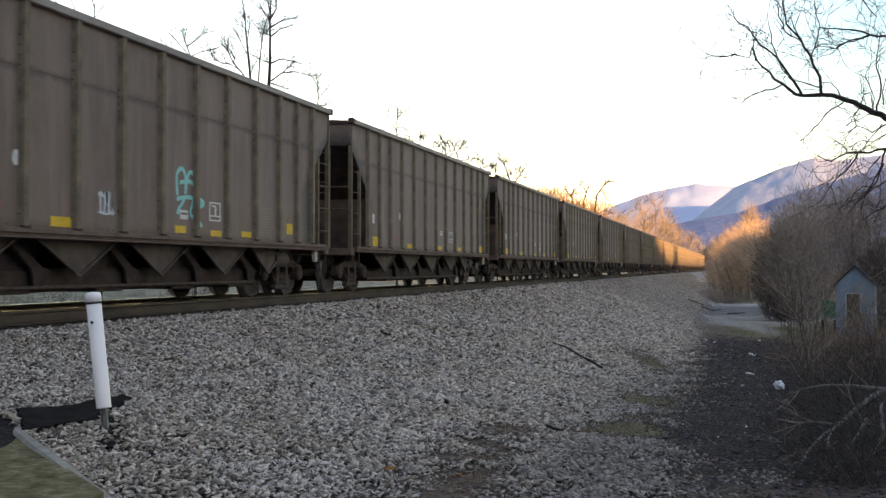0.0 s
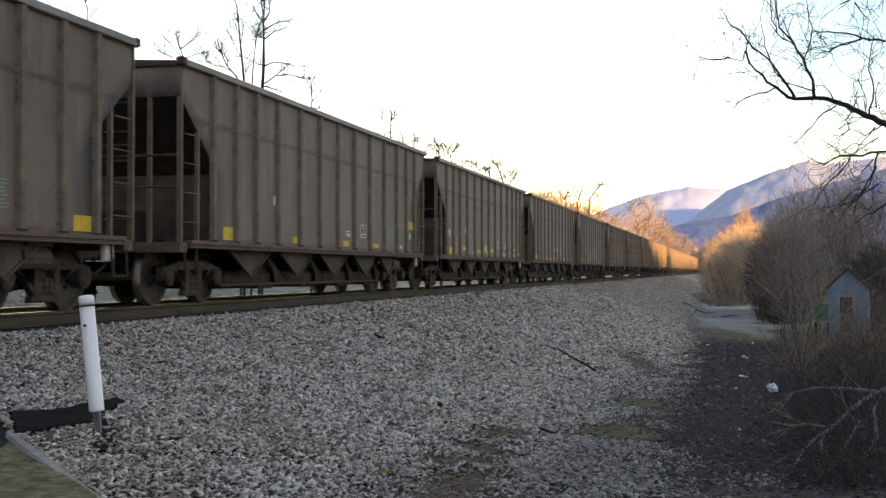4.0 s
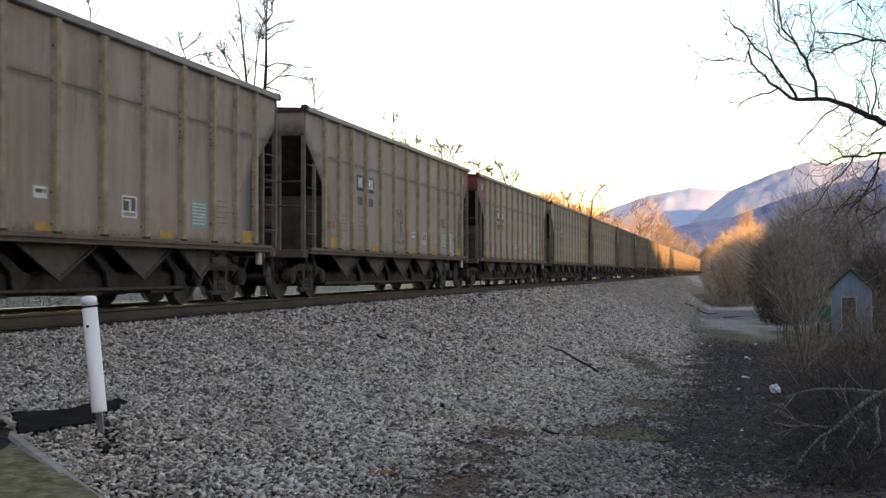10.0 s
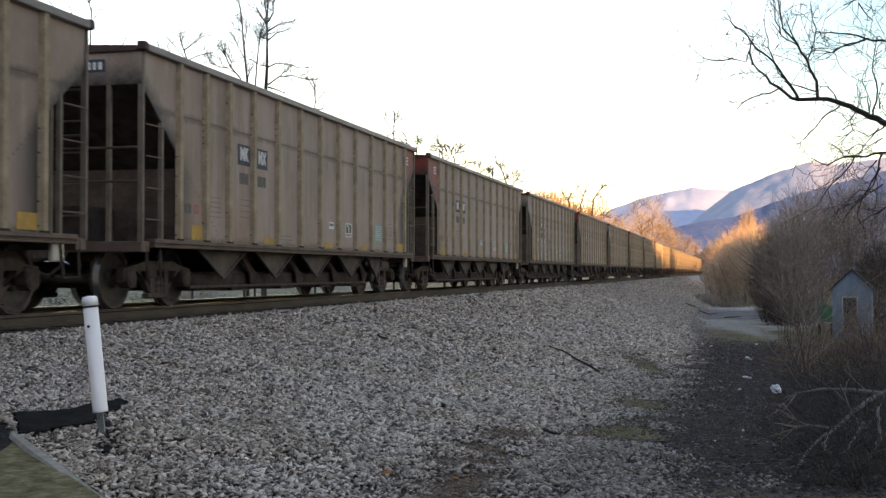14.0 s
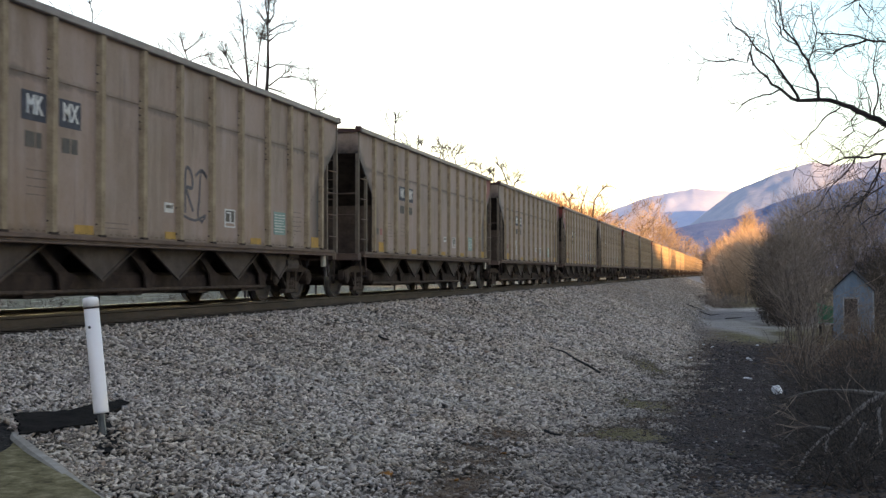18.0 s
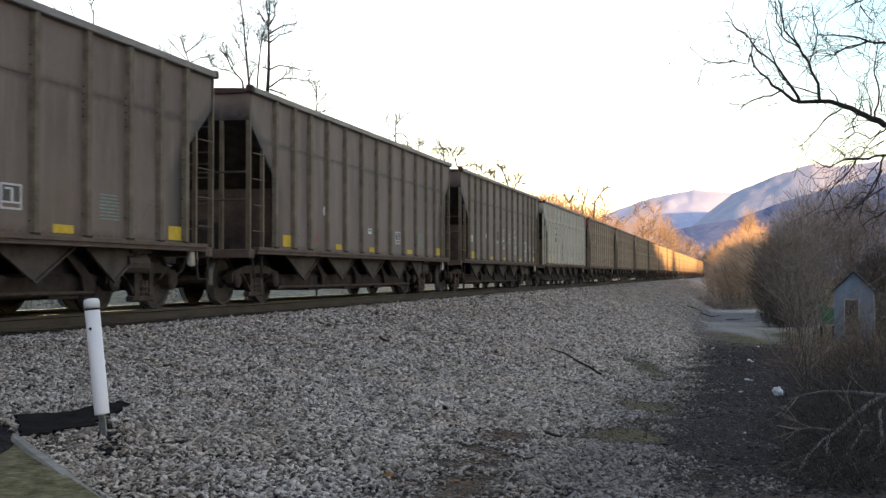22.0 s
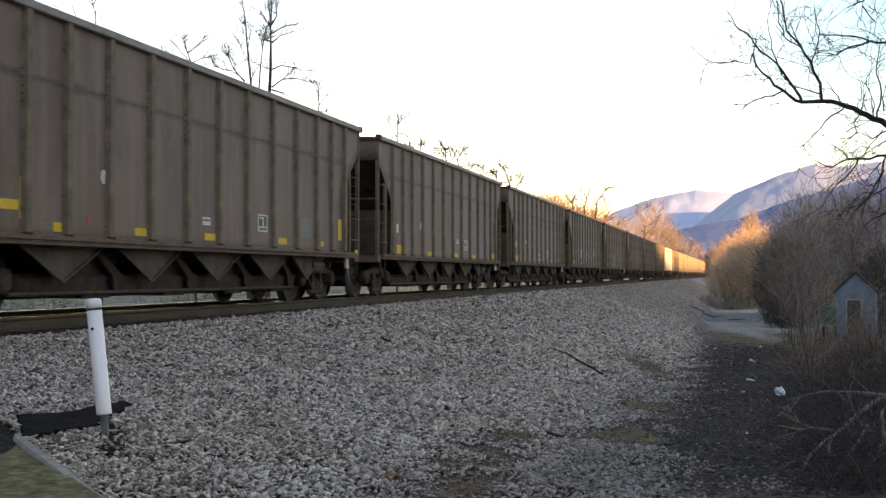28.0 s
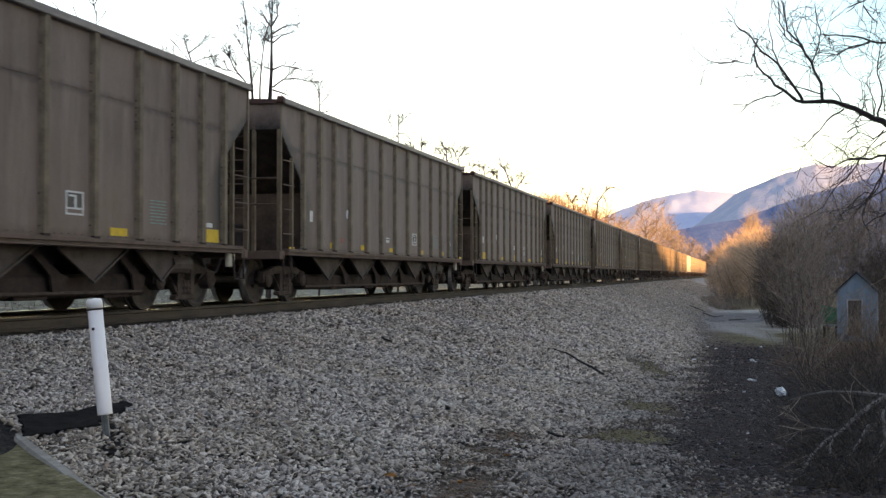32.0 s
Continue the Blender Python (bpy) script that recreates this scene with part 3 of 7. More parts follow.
        arch = [(-1.46, 3.76), (1.46, 3.76), (1.46, 3.835), (0.7, 3.872), (0.0, 3.885), (-0.7, 3.872), (-1.46, 3.835)]
        part("end_chord", Mesh().prism(arch, y0 - 0.055, y0 + 0.055, "y"), M_ENDCAP, car, "dark red arched end chord")
        for sx in (-1, 1) if full else (1,):
            cap = Mesh().box(sx * 1.53 - 0.068, sx * 1.53 + 0.068, y0 - 0.065, y0 + 0.065, 3.762, 3.895, 0.02)
            part("corner_cap", cap, M_ENDCAP, car, "dark corner cap of the top chord")
        if not full:
            continue
        part("air_hose", Mesh().tube([(0.35, y0 - sgn * 0.05, 0.85), (0.36, y0 - sgn * 0.25, 0.62), (0.33, y0 - sgn * 0.50, 0.50), (0.25, y0 - sgn * 0.71, 0.56)], 0.025, 6), M_SOOT, car)
    for m in both_sides(lambda: Mesh().box(1.46, 1.60, -LEN + 0.056, -0.056, 3.76, 3.87, 0.012)):
        part("top_chord", m, M_CHORD, car)
    for m in both_sides(lambda: Mesh().box(1.44, 1.585, -LEN + 0.3, -0.3, 0.975, 1.04, 0.008).box(1.44, 1.55, -LEN + 0.32, -0.32, 0.945, 0.975)):
        part("side_sill", m, M_SILL, car)
    for m in both_sides(lambda: Mesh().box(1.40, 1.575, -LEN + 0.3, -0.3, 0.915, 0.94, 0.006)):
        part("sill_lip", m, M_SILL, car)
    posts = []
    for kind in range(4):
        hat = Mesh().prism([(0, -0.085), (0.07, -0.05), (0.07, 0.05), (0, 0.085), (-0.004, 0.085), (-0.004, -0.085)], 1.03, 3.77, "z")
        hat.slot = 1
        bolts = ((2.98, 3.10, 3.22, 3.34, 1.20), (2.62, 2.72, 2.82, 2.92, 3.02, 1.34), (1.15, 1.55, 2.95, 3.40), (1.12, 1.42, 1.72, 2.02, 2.32))[kind]
        for z in bolts:
            hat.add([(0.006, -0.088, z - 0.014), (0.006, -0.050, z - 0.014), (0.006, -0.050, z + 0.014), (0.006, -0.088, z + 0.014), (0.036, -0.070, z)],
                    [(0, 1, 4), (1, 2, 4), (2, 3, 4), (3, 0, 4)])
        hat.box(0.0, 0.078, -0.075, 0.075, 1.03, 1.062)
        posts.append(hat.data("side_post", post_paint, M_UNDER))
    for k, y in enumerate(POSTS):
        p = part("side_post", posts[3 if k in (0, 12) else (k * 2 + k // 3) % 3], None, car)
        p.location = (SHEET, y, 0)
    back = Mesh()
    for y in POSTS:
        back.prism([(-SHEET + a, y - b) for a, b in ((0, -0.085), (-0.07, -0.05), (-0.07, 0.05), (0, 0.085), (0.004, 0.085), (0.004, -0.085))], 1.03, 3.77, "z")
    tagged(part("side_post", back, post_paint, car), kind="stuff")
    rivets = Mesh()
    for k in range(22 if full else 0):
        y, z = -1.05 - 0.0805 * k, 2.42 - 0.066 * k
        for yy in (y, -LEN - y):
            if z > 1.06:
                rivets.add([(SHEET, yy - 0.010, z - 0.010), (SHEET, yy + 0.010, z - 0.010), (SHEET, yy + 0.010, z + 0.010), (SHEET, yy - 0.010, z + 0.010), (SHEET + 0.010, yy, z)], [(0, 1, 4), (1, 2, 4), (2, 3, 4), (3, 0, 4)])
    for k in range(78 if full else 0):
        yy, z = -1.1 - 0.16 * k, 1.075
        rivets.add([(SHEET, yy - 0.013, z - 0.010), (SHEET, yy + 0.013, z - 0.010), (SHEET, yy + 0.013, z + 0.010), (SHEET, yy - 0.013, z + 0.010), (SHEET + 0.013, yy, z)], [(0, 1, 4), (1, 2, 4), (2, 3, 4), (3, 0, 4)])
    full and part("rivet_row", rivets, M_SILL, car)
    # hopper bays under the sill
    part("centre_sill", Mesh().box(-0.2, 0.2, -LEN + 0.1, -0.1, 0.72, 0.96, 0.01), M_UNDER, car)
    for c in (-10.31, -8.00, -5.75, -3.65):
        part("hopper_bay", Mesh().prism([(c - 1.0, 0.92), (c + 1.0, 0.92), (c + 0.30, 0.40), (c + 0.30, 0.27), (c - 0.30, 0.27), (c - 0.30, 0.40)][::-1], -0.98, 0.98), M_SOOT, car)
        chute = [(c - 0.18, 0.91), (c - 0.02, 0.91), (c + 0.62, 0.55), (c + 0.80, 0.52), (c + 0.56, 0.29), (c + 0.42, 0.29), (c + 0.36, 0.54)]
        part("chute", Mesh().prism(chute, 1.10, 1.14), M_UNDER, car)
        part("outlet_gate", Mesh().box(-0.9, 1.10, c - 0.36, c + 0.36, 0.22, 0.275, 0.01), M_UNDER, car)
    for c, w in ((-11.48, 1.0), (-9.14, 0.98), (-6.87, 0.98), (-4.63, 0.95), (-2.72, 0.80)):
        def wing():
            m = Mesh().prism([(c - 0.92 * w, 0.93), (c + 0.92 * w, 0.93), (c + 0.06, 0.48), (c - 0.06, 0.48)][::-1], 1.26, 1.30)
            m.tube([(1.31, c - 0.95 * w, 0.92), (1.31, c, 0.45), (1.31, c + 0.95 * w, 0.92)], 0.026, 4)
            return m
        for m in both_sides(wing):
            part("bay_wing", m, M_BAY, car)
    part("door_housing", Mesh().box(-1.04, 1.04, -12.1, -2.7, 0.235, 0.56, 0.05), M_UNDER, car)
    for m in both_sides(lambda: Mesh().tube([(1.12, -12.4, 0.30), (1.12, -3.0, 0.30)], 0.03, 6)):
        part("gate_rail", m, M_TRUCK, car)
    part("brake_cylinder", Mesh().lathe([(0.0, 0.0), (0.0, 0.15), (0.6, 0.15), (0.66, 0.06), (0.66, 0.0)], 12, (1.2, -2.35, 0.72), "y").box(1.05, 1.35, -2.3, -1.75, 0.86, 0.94), M_BAY, car)
    part("valve_box", Mesh().box(1.42, 1.50, -0.74, -0.48, 0.68, 0.92, 0.02), M_LIGHT_POST, car, "pale grey valve box under the sill")
    build_truck(car, -1.42)
    build_truck(car, -13.28)
    # coal, heaped a little below the chord
    m, rnd = Mesh(), random.Random(coal_seed)
    nx, ny = 9, 60
    v = [(-1.46 + 2.92 * i / (nx - 1), -LEN + 0.1 + (LEN - 0.2) * j / (ny - 1),
          3.66 + 0.26 * math.sin(math.pi * i / (nx - 1)) * (0.75 + 0.25 * math.sin(j * 0.42)) + rnd.uniform(-0.03, 0.05)) for j in range(ny) for i in range(nx)]
    m.add(v, [(j * nx + i, j * nx + i + 1, (j + 1) * nx + i + 1, (j + 1) * nx + i) for j in range(ny - 1) for i in range(nx - 1)])
    part("coal_load", m, M_COAL, car)
    return car


# marks on the cars' near side; y from the front end, z above the rail
def plate(name, mats, y, z, w, h, car, label="", x=SHEET):
    return part(name, Mesh().box(x, x + 0.005, y - w / 2, y + w / 2, z - h / 2, z + h / 2), mats, car, label)


def framed_square(car, y, z, s=0.42, dark=False):
    m = Mesh()
    h = s * 0.74
    if dark:
        plate("stencil_panel", M_NUMBER, y, z + 0.03, s * 0.80, h * 0.66, car, "dark stencil panel inside a white frame", SHEET - 0.003)
    for a0, a1, b0, b1 in ((-.5, .5, -.5, -.42), (-.5, .5, .42, .5), (-.5, -.42, -.42, .42), (.42, .5, -.42, .42), (-.42, .42, -.26, -.19), (-.02, .10, -.19, .26), (-.30, .10, .26, .34)):
        m.box(SHEET, SHEET + 0.005, y + min(a0, a1) * s, y + max(a0, a1) * s, z + min(b0, b1) * h, z + max(b0, b1) * h)
    part("framed_stencil", m, M_WHITE, car, "white painted square frame stencil")


LETTERS = {}


def lettering(name, text, mat, car, y, z, w, h, label):
    """Painted letters on the near side, w wide and h high about (y, z)."""
    if text not in LETTERS:
        font = bpy.data.curves.new(name, "FONT")
        font.body, font.size, font.offset, font.extrude = text, 1.0, 0.035, 0.002
        holder = new(name, font)
        bpy.context.view_layer.update()
        me = bpy.data.meshes.new_from_object(holder.evaluated_get(bpy.context.evaluated_depsgraph_get()))
        bpy.data.objects.remove(holder)
        xs, ys = [q.co.x for q in me.vertices], [q.co.y for q in me.vertices]
        ax, bx, ay, by = min(xs), max(xs), min(ys), max(ys)
        for q in me.vertices:
            u, v, d = q.co
            q.co = (d, ((u - ax) / (bx - ax) - 0.5) * w, ((v - ay) / (by - ay) - 0.5) * h)
        me.materials.clear()
        me.materials.append(mat)
        LETTERS[text] = me
    part(name, LETTERS[text], None, car, label).location = (SHEET + 0.007, y, z)


def text_rows(name, mat, car, y, z, w, rows, pitch, seed, thick=0.5, label="", x=SHEET, back=None):
    """Rows of bars in place of writing that cannot be read."""
    rnd, m = random.Random(seed), Mesh()
    for r in range(rows):
        zz = z + (rows - 1) / 2 * pitch - r * pitch
        a = -w / 2
        while a < w / 2 - 0.03:
            b = min(w / 2, a + rnd.uniform(0.08, 0.24))
            m.box(x, x + 0.005, y + a, y + b, zz - pitch * thick / 2, zz + pitch * thick / 2)
            a = b + 0.03
    if back:
        p = plate("stencil_panel", back, y, z, w + 0.08, rows * pitch + 0.06, car, "teal painted stencil panel", x - 0.0045)
        p.location.x = 0.001
    bars = part(name, m, mat, car, label)
    if rows > 1:
        tagged(bars, kind="stuff")


def ribbon(mesh, pts, width, x):
    """A flat painted stroke in the plane of the side sheet."""
    v, n = [], len(pts)
    for i, (y, z) in enumerate(pts):
        a, b = pts[max(0, i - 1)], pts[min(n - 1, i + 1)]
        d = math.hypot(b[0] - a[0], b[1] - a[1]) or 1
        oy, oz = -(b[1] - a[1]) / d * width / 2, (b[0] - a[0]) / d * width / 2
        v += [(x + 0.003, y + oy, z + oz), (x + 0.003, y - oy, z - oz), (x, y + oy, z + oz), (x, y - oy, z - oz)]
    f = [(0, 1, 3, 2), (4 * n - 4, 4 * n - 2, 4 * n - 1, 4 * n - 3)]
    for i in range(n - 1):
        k = 4 * i
        f += [(k, k + 4, k + 5, k + 1), (k, k + 2, k + 6, k + 4), (k + 1, k + 5, k + 7, k + 3)]
    return mesh.add(v, f)


def bend(pts, n=6):
    """A smooth line through the points."""
    out, m = [], len(pts)
    for i in range(m - 1):
        p = [Vector((*pts[min(m - 1, max(0, i + k))], 0)) for k in (-1, 0, 1, 2)]
        for k in range(n):
            t = k / n
            q = 0.5 * ((2 * p[1]) + (p[2] - p[0]) * t + (2 * p[0] - 5 * p[1] + 4 * p[2] - p[3]) * t * t + (3 * p[1] - p[0] - 3 * p[2] + p[3]) * t ** 3)
            out.append((q.x, q.y))
    return out + [pts[-1]]


GLYPHS = (((-.4, .1), (-.3, .45), (0, .5), (.3, .3), (.1, 0), (-.2, -.1), (.3, -.25), (.1, -.5), (-.4, -.4)),
          ((-.3, .5), (-.35, -.4), (0, -.5), (.1, .1), (.15, .5), (.2, -.3), (.45, -.5)),
          ((.4, .4), (0, .5), (-.4, .1), (-.3, -.4), (.1, -.5), (.4, -.2), (.1, -.05), (.45, 0)),
          ((-.4, -.5), (-.1, .5), (.05, -.1), (.25, .5), (.4, -.5)),
          ((-.45, .3), (0, .5), (.45, .3), (.05, .4), (0, -.1), (-.1, -.5), (.3, -.6)),
          ((-.35, -.5), (-.3, .45), (.2, .4), (.3, .1), (-.25, .0), (.35, -.5)))


def scribble(car, mat, y, z, w, h, seed, letters=3, width=0.03, label=""):
    """Looping spray-painted strokes that spell nothing."""
    rnd = random.Random(seed)
    for k in range(letters):
        cy, cw, g = y - w / 2 + w * (k + 0.5) / letters, w / letters * 1.1, rnd.choice(GLYPHS)
        tilt, size = rnd.uniform(-0.25, 0.25), rnd.uniform(0.8, 1.1)
        pts = [(cy + cw * size * (a + tilt * b + rnd.uniform(-.06, .06)), z + h * size * (b + rnd.uniform(-.05, .05))) for a, b in g]
        part("graffiti", ribbon(Mesh(), bend(pts), width * rnd.uniform(0.8, 1.3), SHEET + 0.004 + 0.0008 * k), mat, car, label or "looping spray-painted graffiti")
    if letters > 1:
        part("graffiti", ribbon(Mesh(), bend([(y - w * 0.5, z - h * 0.55), (y, z - h * 0.62), (y + w * 0.5, z - h * 0.5), (y + w * 0.3, z - h * 0.66)]), width * 0.8, SHEET + 0.0095), mat, car, label)


def strokes(car, mat, shapes, width, label):
    for k, pts in enumerate(shapes):
        part("graffiti", ribbon(Mesh(), pts, width, SHEET + 0.004 + 0.0007 * k), mat, car, label)


def yellow(car, spots, mat=None, w=0.42, h=0.15):
    for s in spots:
        y, z = s[0], s[1]
        ww, hh = (s[2], s[3]) if len(s) > 2 else (w, h)
        plate("reflector" if mat is None else "yellow_patch", mat or M_YELLOW, y, z, ww, hh, car, "yellow painted patch")


SPOTS = {}
PLATES = {}
SPOTS[0] = [(-12.90, 1.20, 0.42, 0.22), (-9.90, 1.14, 0.46, 0.13), (-6.65, 1.15, 0.36, 0.11), (-5.40, 1.12, 0.40, 0.10), (-4.18, 1.14, 0.42, 0.10), (-2.18, 1.30, 0.30, 0.20)]
PLATES[0] = [(-6.54, 1.38, 0.27, 0.14), (-9.55, 1.14, 0.22, 0.13)]
SPOTS[1] = [(-12.90, 1.19, 0.43, 0.22), (-9.89, 1.13, 0.45, 0.11), (-8.77, 1.13, 0.47, 0.12), (-7.47, 1.13, 0.47, 0.11), (-4.24, 1.13, 0.43, 0.12), (-1.26, 1.19, 0.44, 0.20)]
PLATES[1] = [(-7.66, 1.56, 0.27, 0.14), (-6.31, 1.42, 0.14, 0.06)]
SPOTS[2] = [(-12.90, 1.18, 0.36, 0.22), (-11.01, 1.28, 0.46, 0.11), (-8.81, 1.21, 0.46, 0.13), (-7.67, 1.26, 0.50, 0.12), (-6.58, 1.28, 0.48, 0.13), (-4.30, 1.16, 0.56, 0.11), (-2.13, 1.38, 0.36, 0.11), (-1.27, 1.21, 0.38, 0.11)]
PLATES[2] = [(-9.61, 1.16, 0.27, 0.10), (-7.67, 1.39, 0.27, 0.12), (-7.37, 1.16, 0.25, 0.07), (-2.22, 1.17, 0.18, 0.10), (-1.42, 1.47, 0.15, 0.17)]
SPOTS[3] = [(-12.90, 1.19, 0.43, 0.22), (-9.68, 1.16, 0.48, 0.13), (-6.69, 1.16, 0.40, 0.12), (-4.44, 1.16, 0.43, 0.10), (-1.29, 1.76, 0.49, 0.22)]
PLATES[3] = [(-6.52, 1.39, 0.28, 0.12), (-1.41, 1.47, 0.12, 0.16), (-2.25, 1.17, 0.16, 0.08)]
SPOTS[18] = [(-12.90, 1.19, 0.43, 0.22), (-9.93, 1.12, 0.42, 0.10), (-7.53, 1.13, 0.45, 0.10), (-4.37, 1.12, 0.51, 0.12), (-1.34, 1.18, 0.42, 0.21)]
PLATES[18] = [(-7.73, 1.55, 0.28, 0.13)]
SPOTS[19] = [(-12.90, 1.19, 0.43, 0.22), (-9.93, 1.14, 0.37, 0.12), (-7.54, 1.13, 0.48, 0.11), (-4.34, 1.14, 0.47, 0.11), (-1.35, 1.20, 0.43, 0.20)]
PLATES[19] = [(-7.74, 1.56, 0.28, 0.13)]
SPOTS[20] = [(-12.90, 1.19, 0.43, 0.22), (-9.91, 1.13, 0.35, 0.11), (-6.75, 1.13, 0.46, 0.12), (-4.34, 1.13, 0.47, 0.11), (-1.32, 1.18, 0.42, 0.21)]
PLATES[20] = [(-6.61, 1.56, 0.28, 0.12)]
SPOTS[21] = [(-12.90, 1.19, 0.43, 0.22), (-9.91, 1.14, 0.31, 0.12), (-8.77, 1.14, 0.48, 0.13), (-7.52, 1.14, 0.48, 0.12), (-4.34, 1.14, 0.47, 0.12), (-1.36, 1.21, 0.42, 0.20)]
PLATES[21] = [(-7.72, 1.57, 0.28, 0.13)]
SPOTS[22] = [(-12.90, 1.19, 0.43, 0.22), (-9.90, 1.13, 0.34, 0.10), (-6.77, 1.13, 0.39, 0.12), (-4.36, 1.14, 0.45, 0.11), (-1.35, 1.20, 0.43, 0.20)]
PLATES[22] = [(-6.60, 1.57, 0.26, 0.13)]
SPOTS[23] = [(-12.90, 1.19, 0.43, 0.22), (-7.49, 1.17, 0.49, 0.12), (-4.50, 1.17, 0.42, 0.12), (-2.23, 1.22, 0.41, 0.19)]
PLATES[23] = [(-7.71, 1.40, 0.27, 0.12), (-1.52, 1.50, 0.17, 0.20)]
SPOTS[25] = [(-14.10, 1.03, 0.26, 0.10), (-12.66, 1.47, 0.15, 0.50), (-12.95, 1.38, 0.38, 0.12), (-11.90, 1.15, 0.26, 0.12), (-9.77, 1.16, 0.46, 0.11), (-7.54, 1.16, 0.48, 0.11), (-4.50, 1.18, 0.40, 0.12), (-2.35, 1.18, 0.18, 0.10), (-1.27, 1.51, 0.23, 0.45), (-0.13, 1.05, 0.25, 0.10)]
PLATES[25] = [(-7.72, 1.41, 0.28, 0.13)]
SPOTS[26] = [(-12.90, 1.19, 0.43, 0.22), (-9.85, 1.13, 0.42, 0.11), (-7.44, 1.13, 0.49, 0.11), (-4.22, 1.13, 0.45, 0.11), (-1.26, 1.18, 0.43, 0.21)]
PLATES[26] = [(-7.63, 1.69, 0.29, 0.13)]
SPOTS[27] = [(-12.90, 1.19, 0.43, 0.22), (-9.72, 1.13, 0.49, 0.10), (-7.29, 1.18, 0.47, 0.22), (-4.10, 1.14, 0.50, 0.10), (-1.08, 1.19, 0.43, 0.21)]
PLATES[27] = [(-7.50, 1.56, 0.27, 0.14), (-1.26, 1.50, 0.11, 0.25)]
SPOTS[28] = [(-14.10, 1.03, 0.26, 0.10), (-11.80, 1.16, 0.28, 0.12), (-9.78, 1.16, 0.27, 0.11), (-7.55, 1.15, 0.29, 0.10), (-4.67, 1.15, 0.24, 0.10), (-2.40, 1.15, 0.18, 0.10), (-0.21, 1.03, 0.35, 0.12)]
PLATES[28] = [(-7.84, 1.39, 0.27, 0.12), (-1.57, 1.47, 0.15, 0.16)]
SPOTS[29] = [(-12.90, 1.19, 0.43, 0.22), (-9.90, 1.13, 0.45, 0.11), (-7.52, 1.13, 0.46, 0.11), (-4.34, 1.14, 0.45, 0.11), (-1.40, 1.18, 0.46, 0.21)]
PLATES[29] = [(-1.52, 1.35, 0.21, 0.07), (-7.72, 1.56, 0.28, 0.13)]
USUAL = [(-12.90, 1.19, 0.43, 0.22), (-9.92, 1.13, 0.45, 0.11), (-6.75, 1.13, 0.46, 0.11), (-4.34, 1.13, 0.46, 0.11), (-1.34, 1.18, 0.43, 0.21)]


def marks_brown(car, n):
    rnd = random.Random(100 + n)
    framed_square(car, -5.44, 1.475, dark=n not in (0, 23))
    for y, z, w, h in PLATES.get(n, [(-6.60, 1.56, 0.28, 0.13)]):
        plate("sign_plate", M_WHITE, y, z, w, h, car, "small white stencil plate")
        if w > 0.25:
            text_rows("stencil", M_NUMBER, car, y, z + 0.015, w * 0.75, 1, 0.06, n, 0.5, "dark stencil bars on the plate", SHEET + 0.006)
    text_rows("stencil", M_TEAL_DIM if rnd.random() < 0.5 else M_TEAL, car, -3.22, 1.47, 0.50, 8, 0.047, n, 0.34, label="faded stencil rows")
    oval = Mesh().lathe([(SHEET, 0.0), (SHEET, 0.072), (SHEET + 0.005, 0.072), (SHEET + 0.005, 0.0)], 14, (0, 0, 0))
    oval.v = [(x, -10.85 + y * 1.1, 1.87 + z * 1.35) for x, y, z in oval.v]
    if n != 1:
        part("white_spot", oval, M_WHITE, car, "white painted oval spot")
    yellow(car, SPOTS.get(n, USUAL))
    if rnd.random() < 0.5:
        plate("red_spot", M_REDSPOT, -11.2, 1.28, 0.10, 0.10, car, "red sprayed dot")
    if rnd.random() < 0.6:
        plate("sign_plate", M_WHITE, -13.05, 1.72, 0.17, 0.22, car, "small white stencil plate")


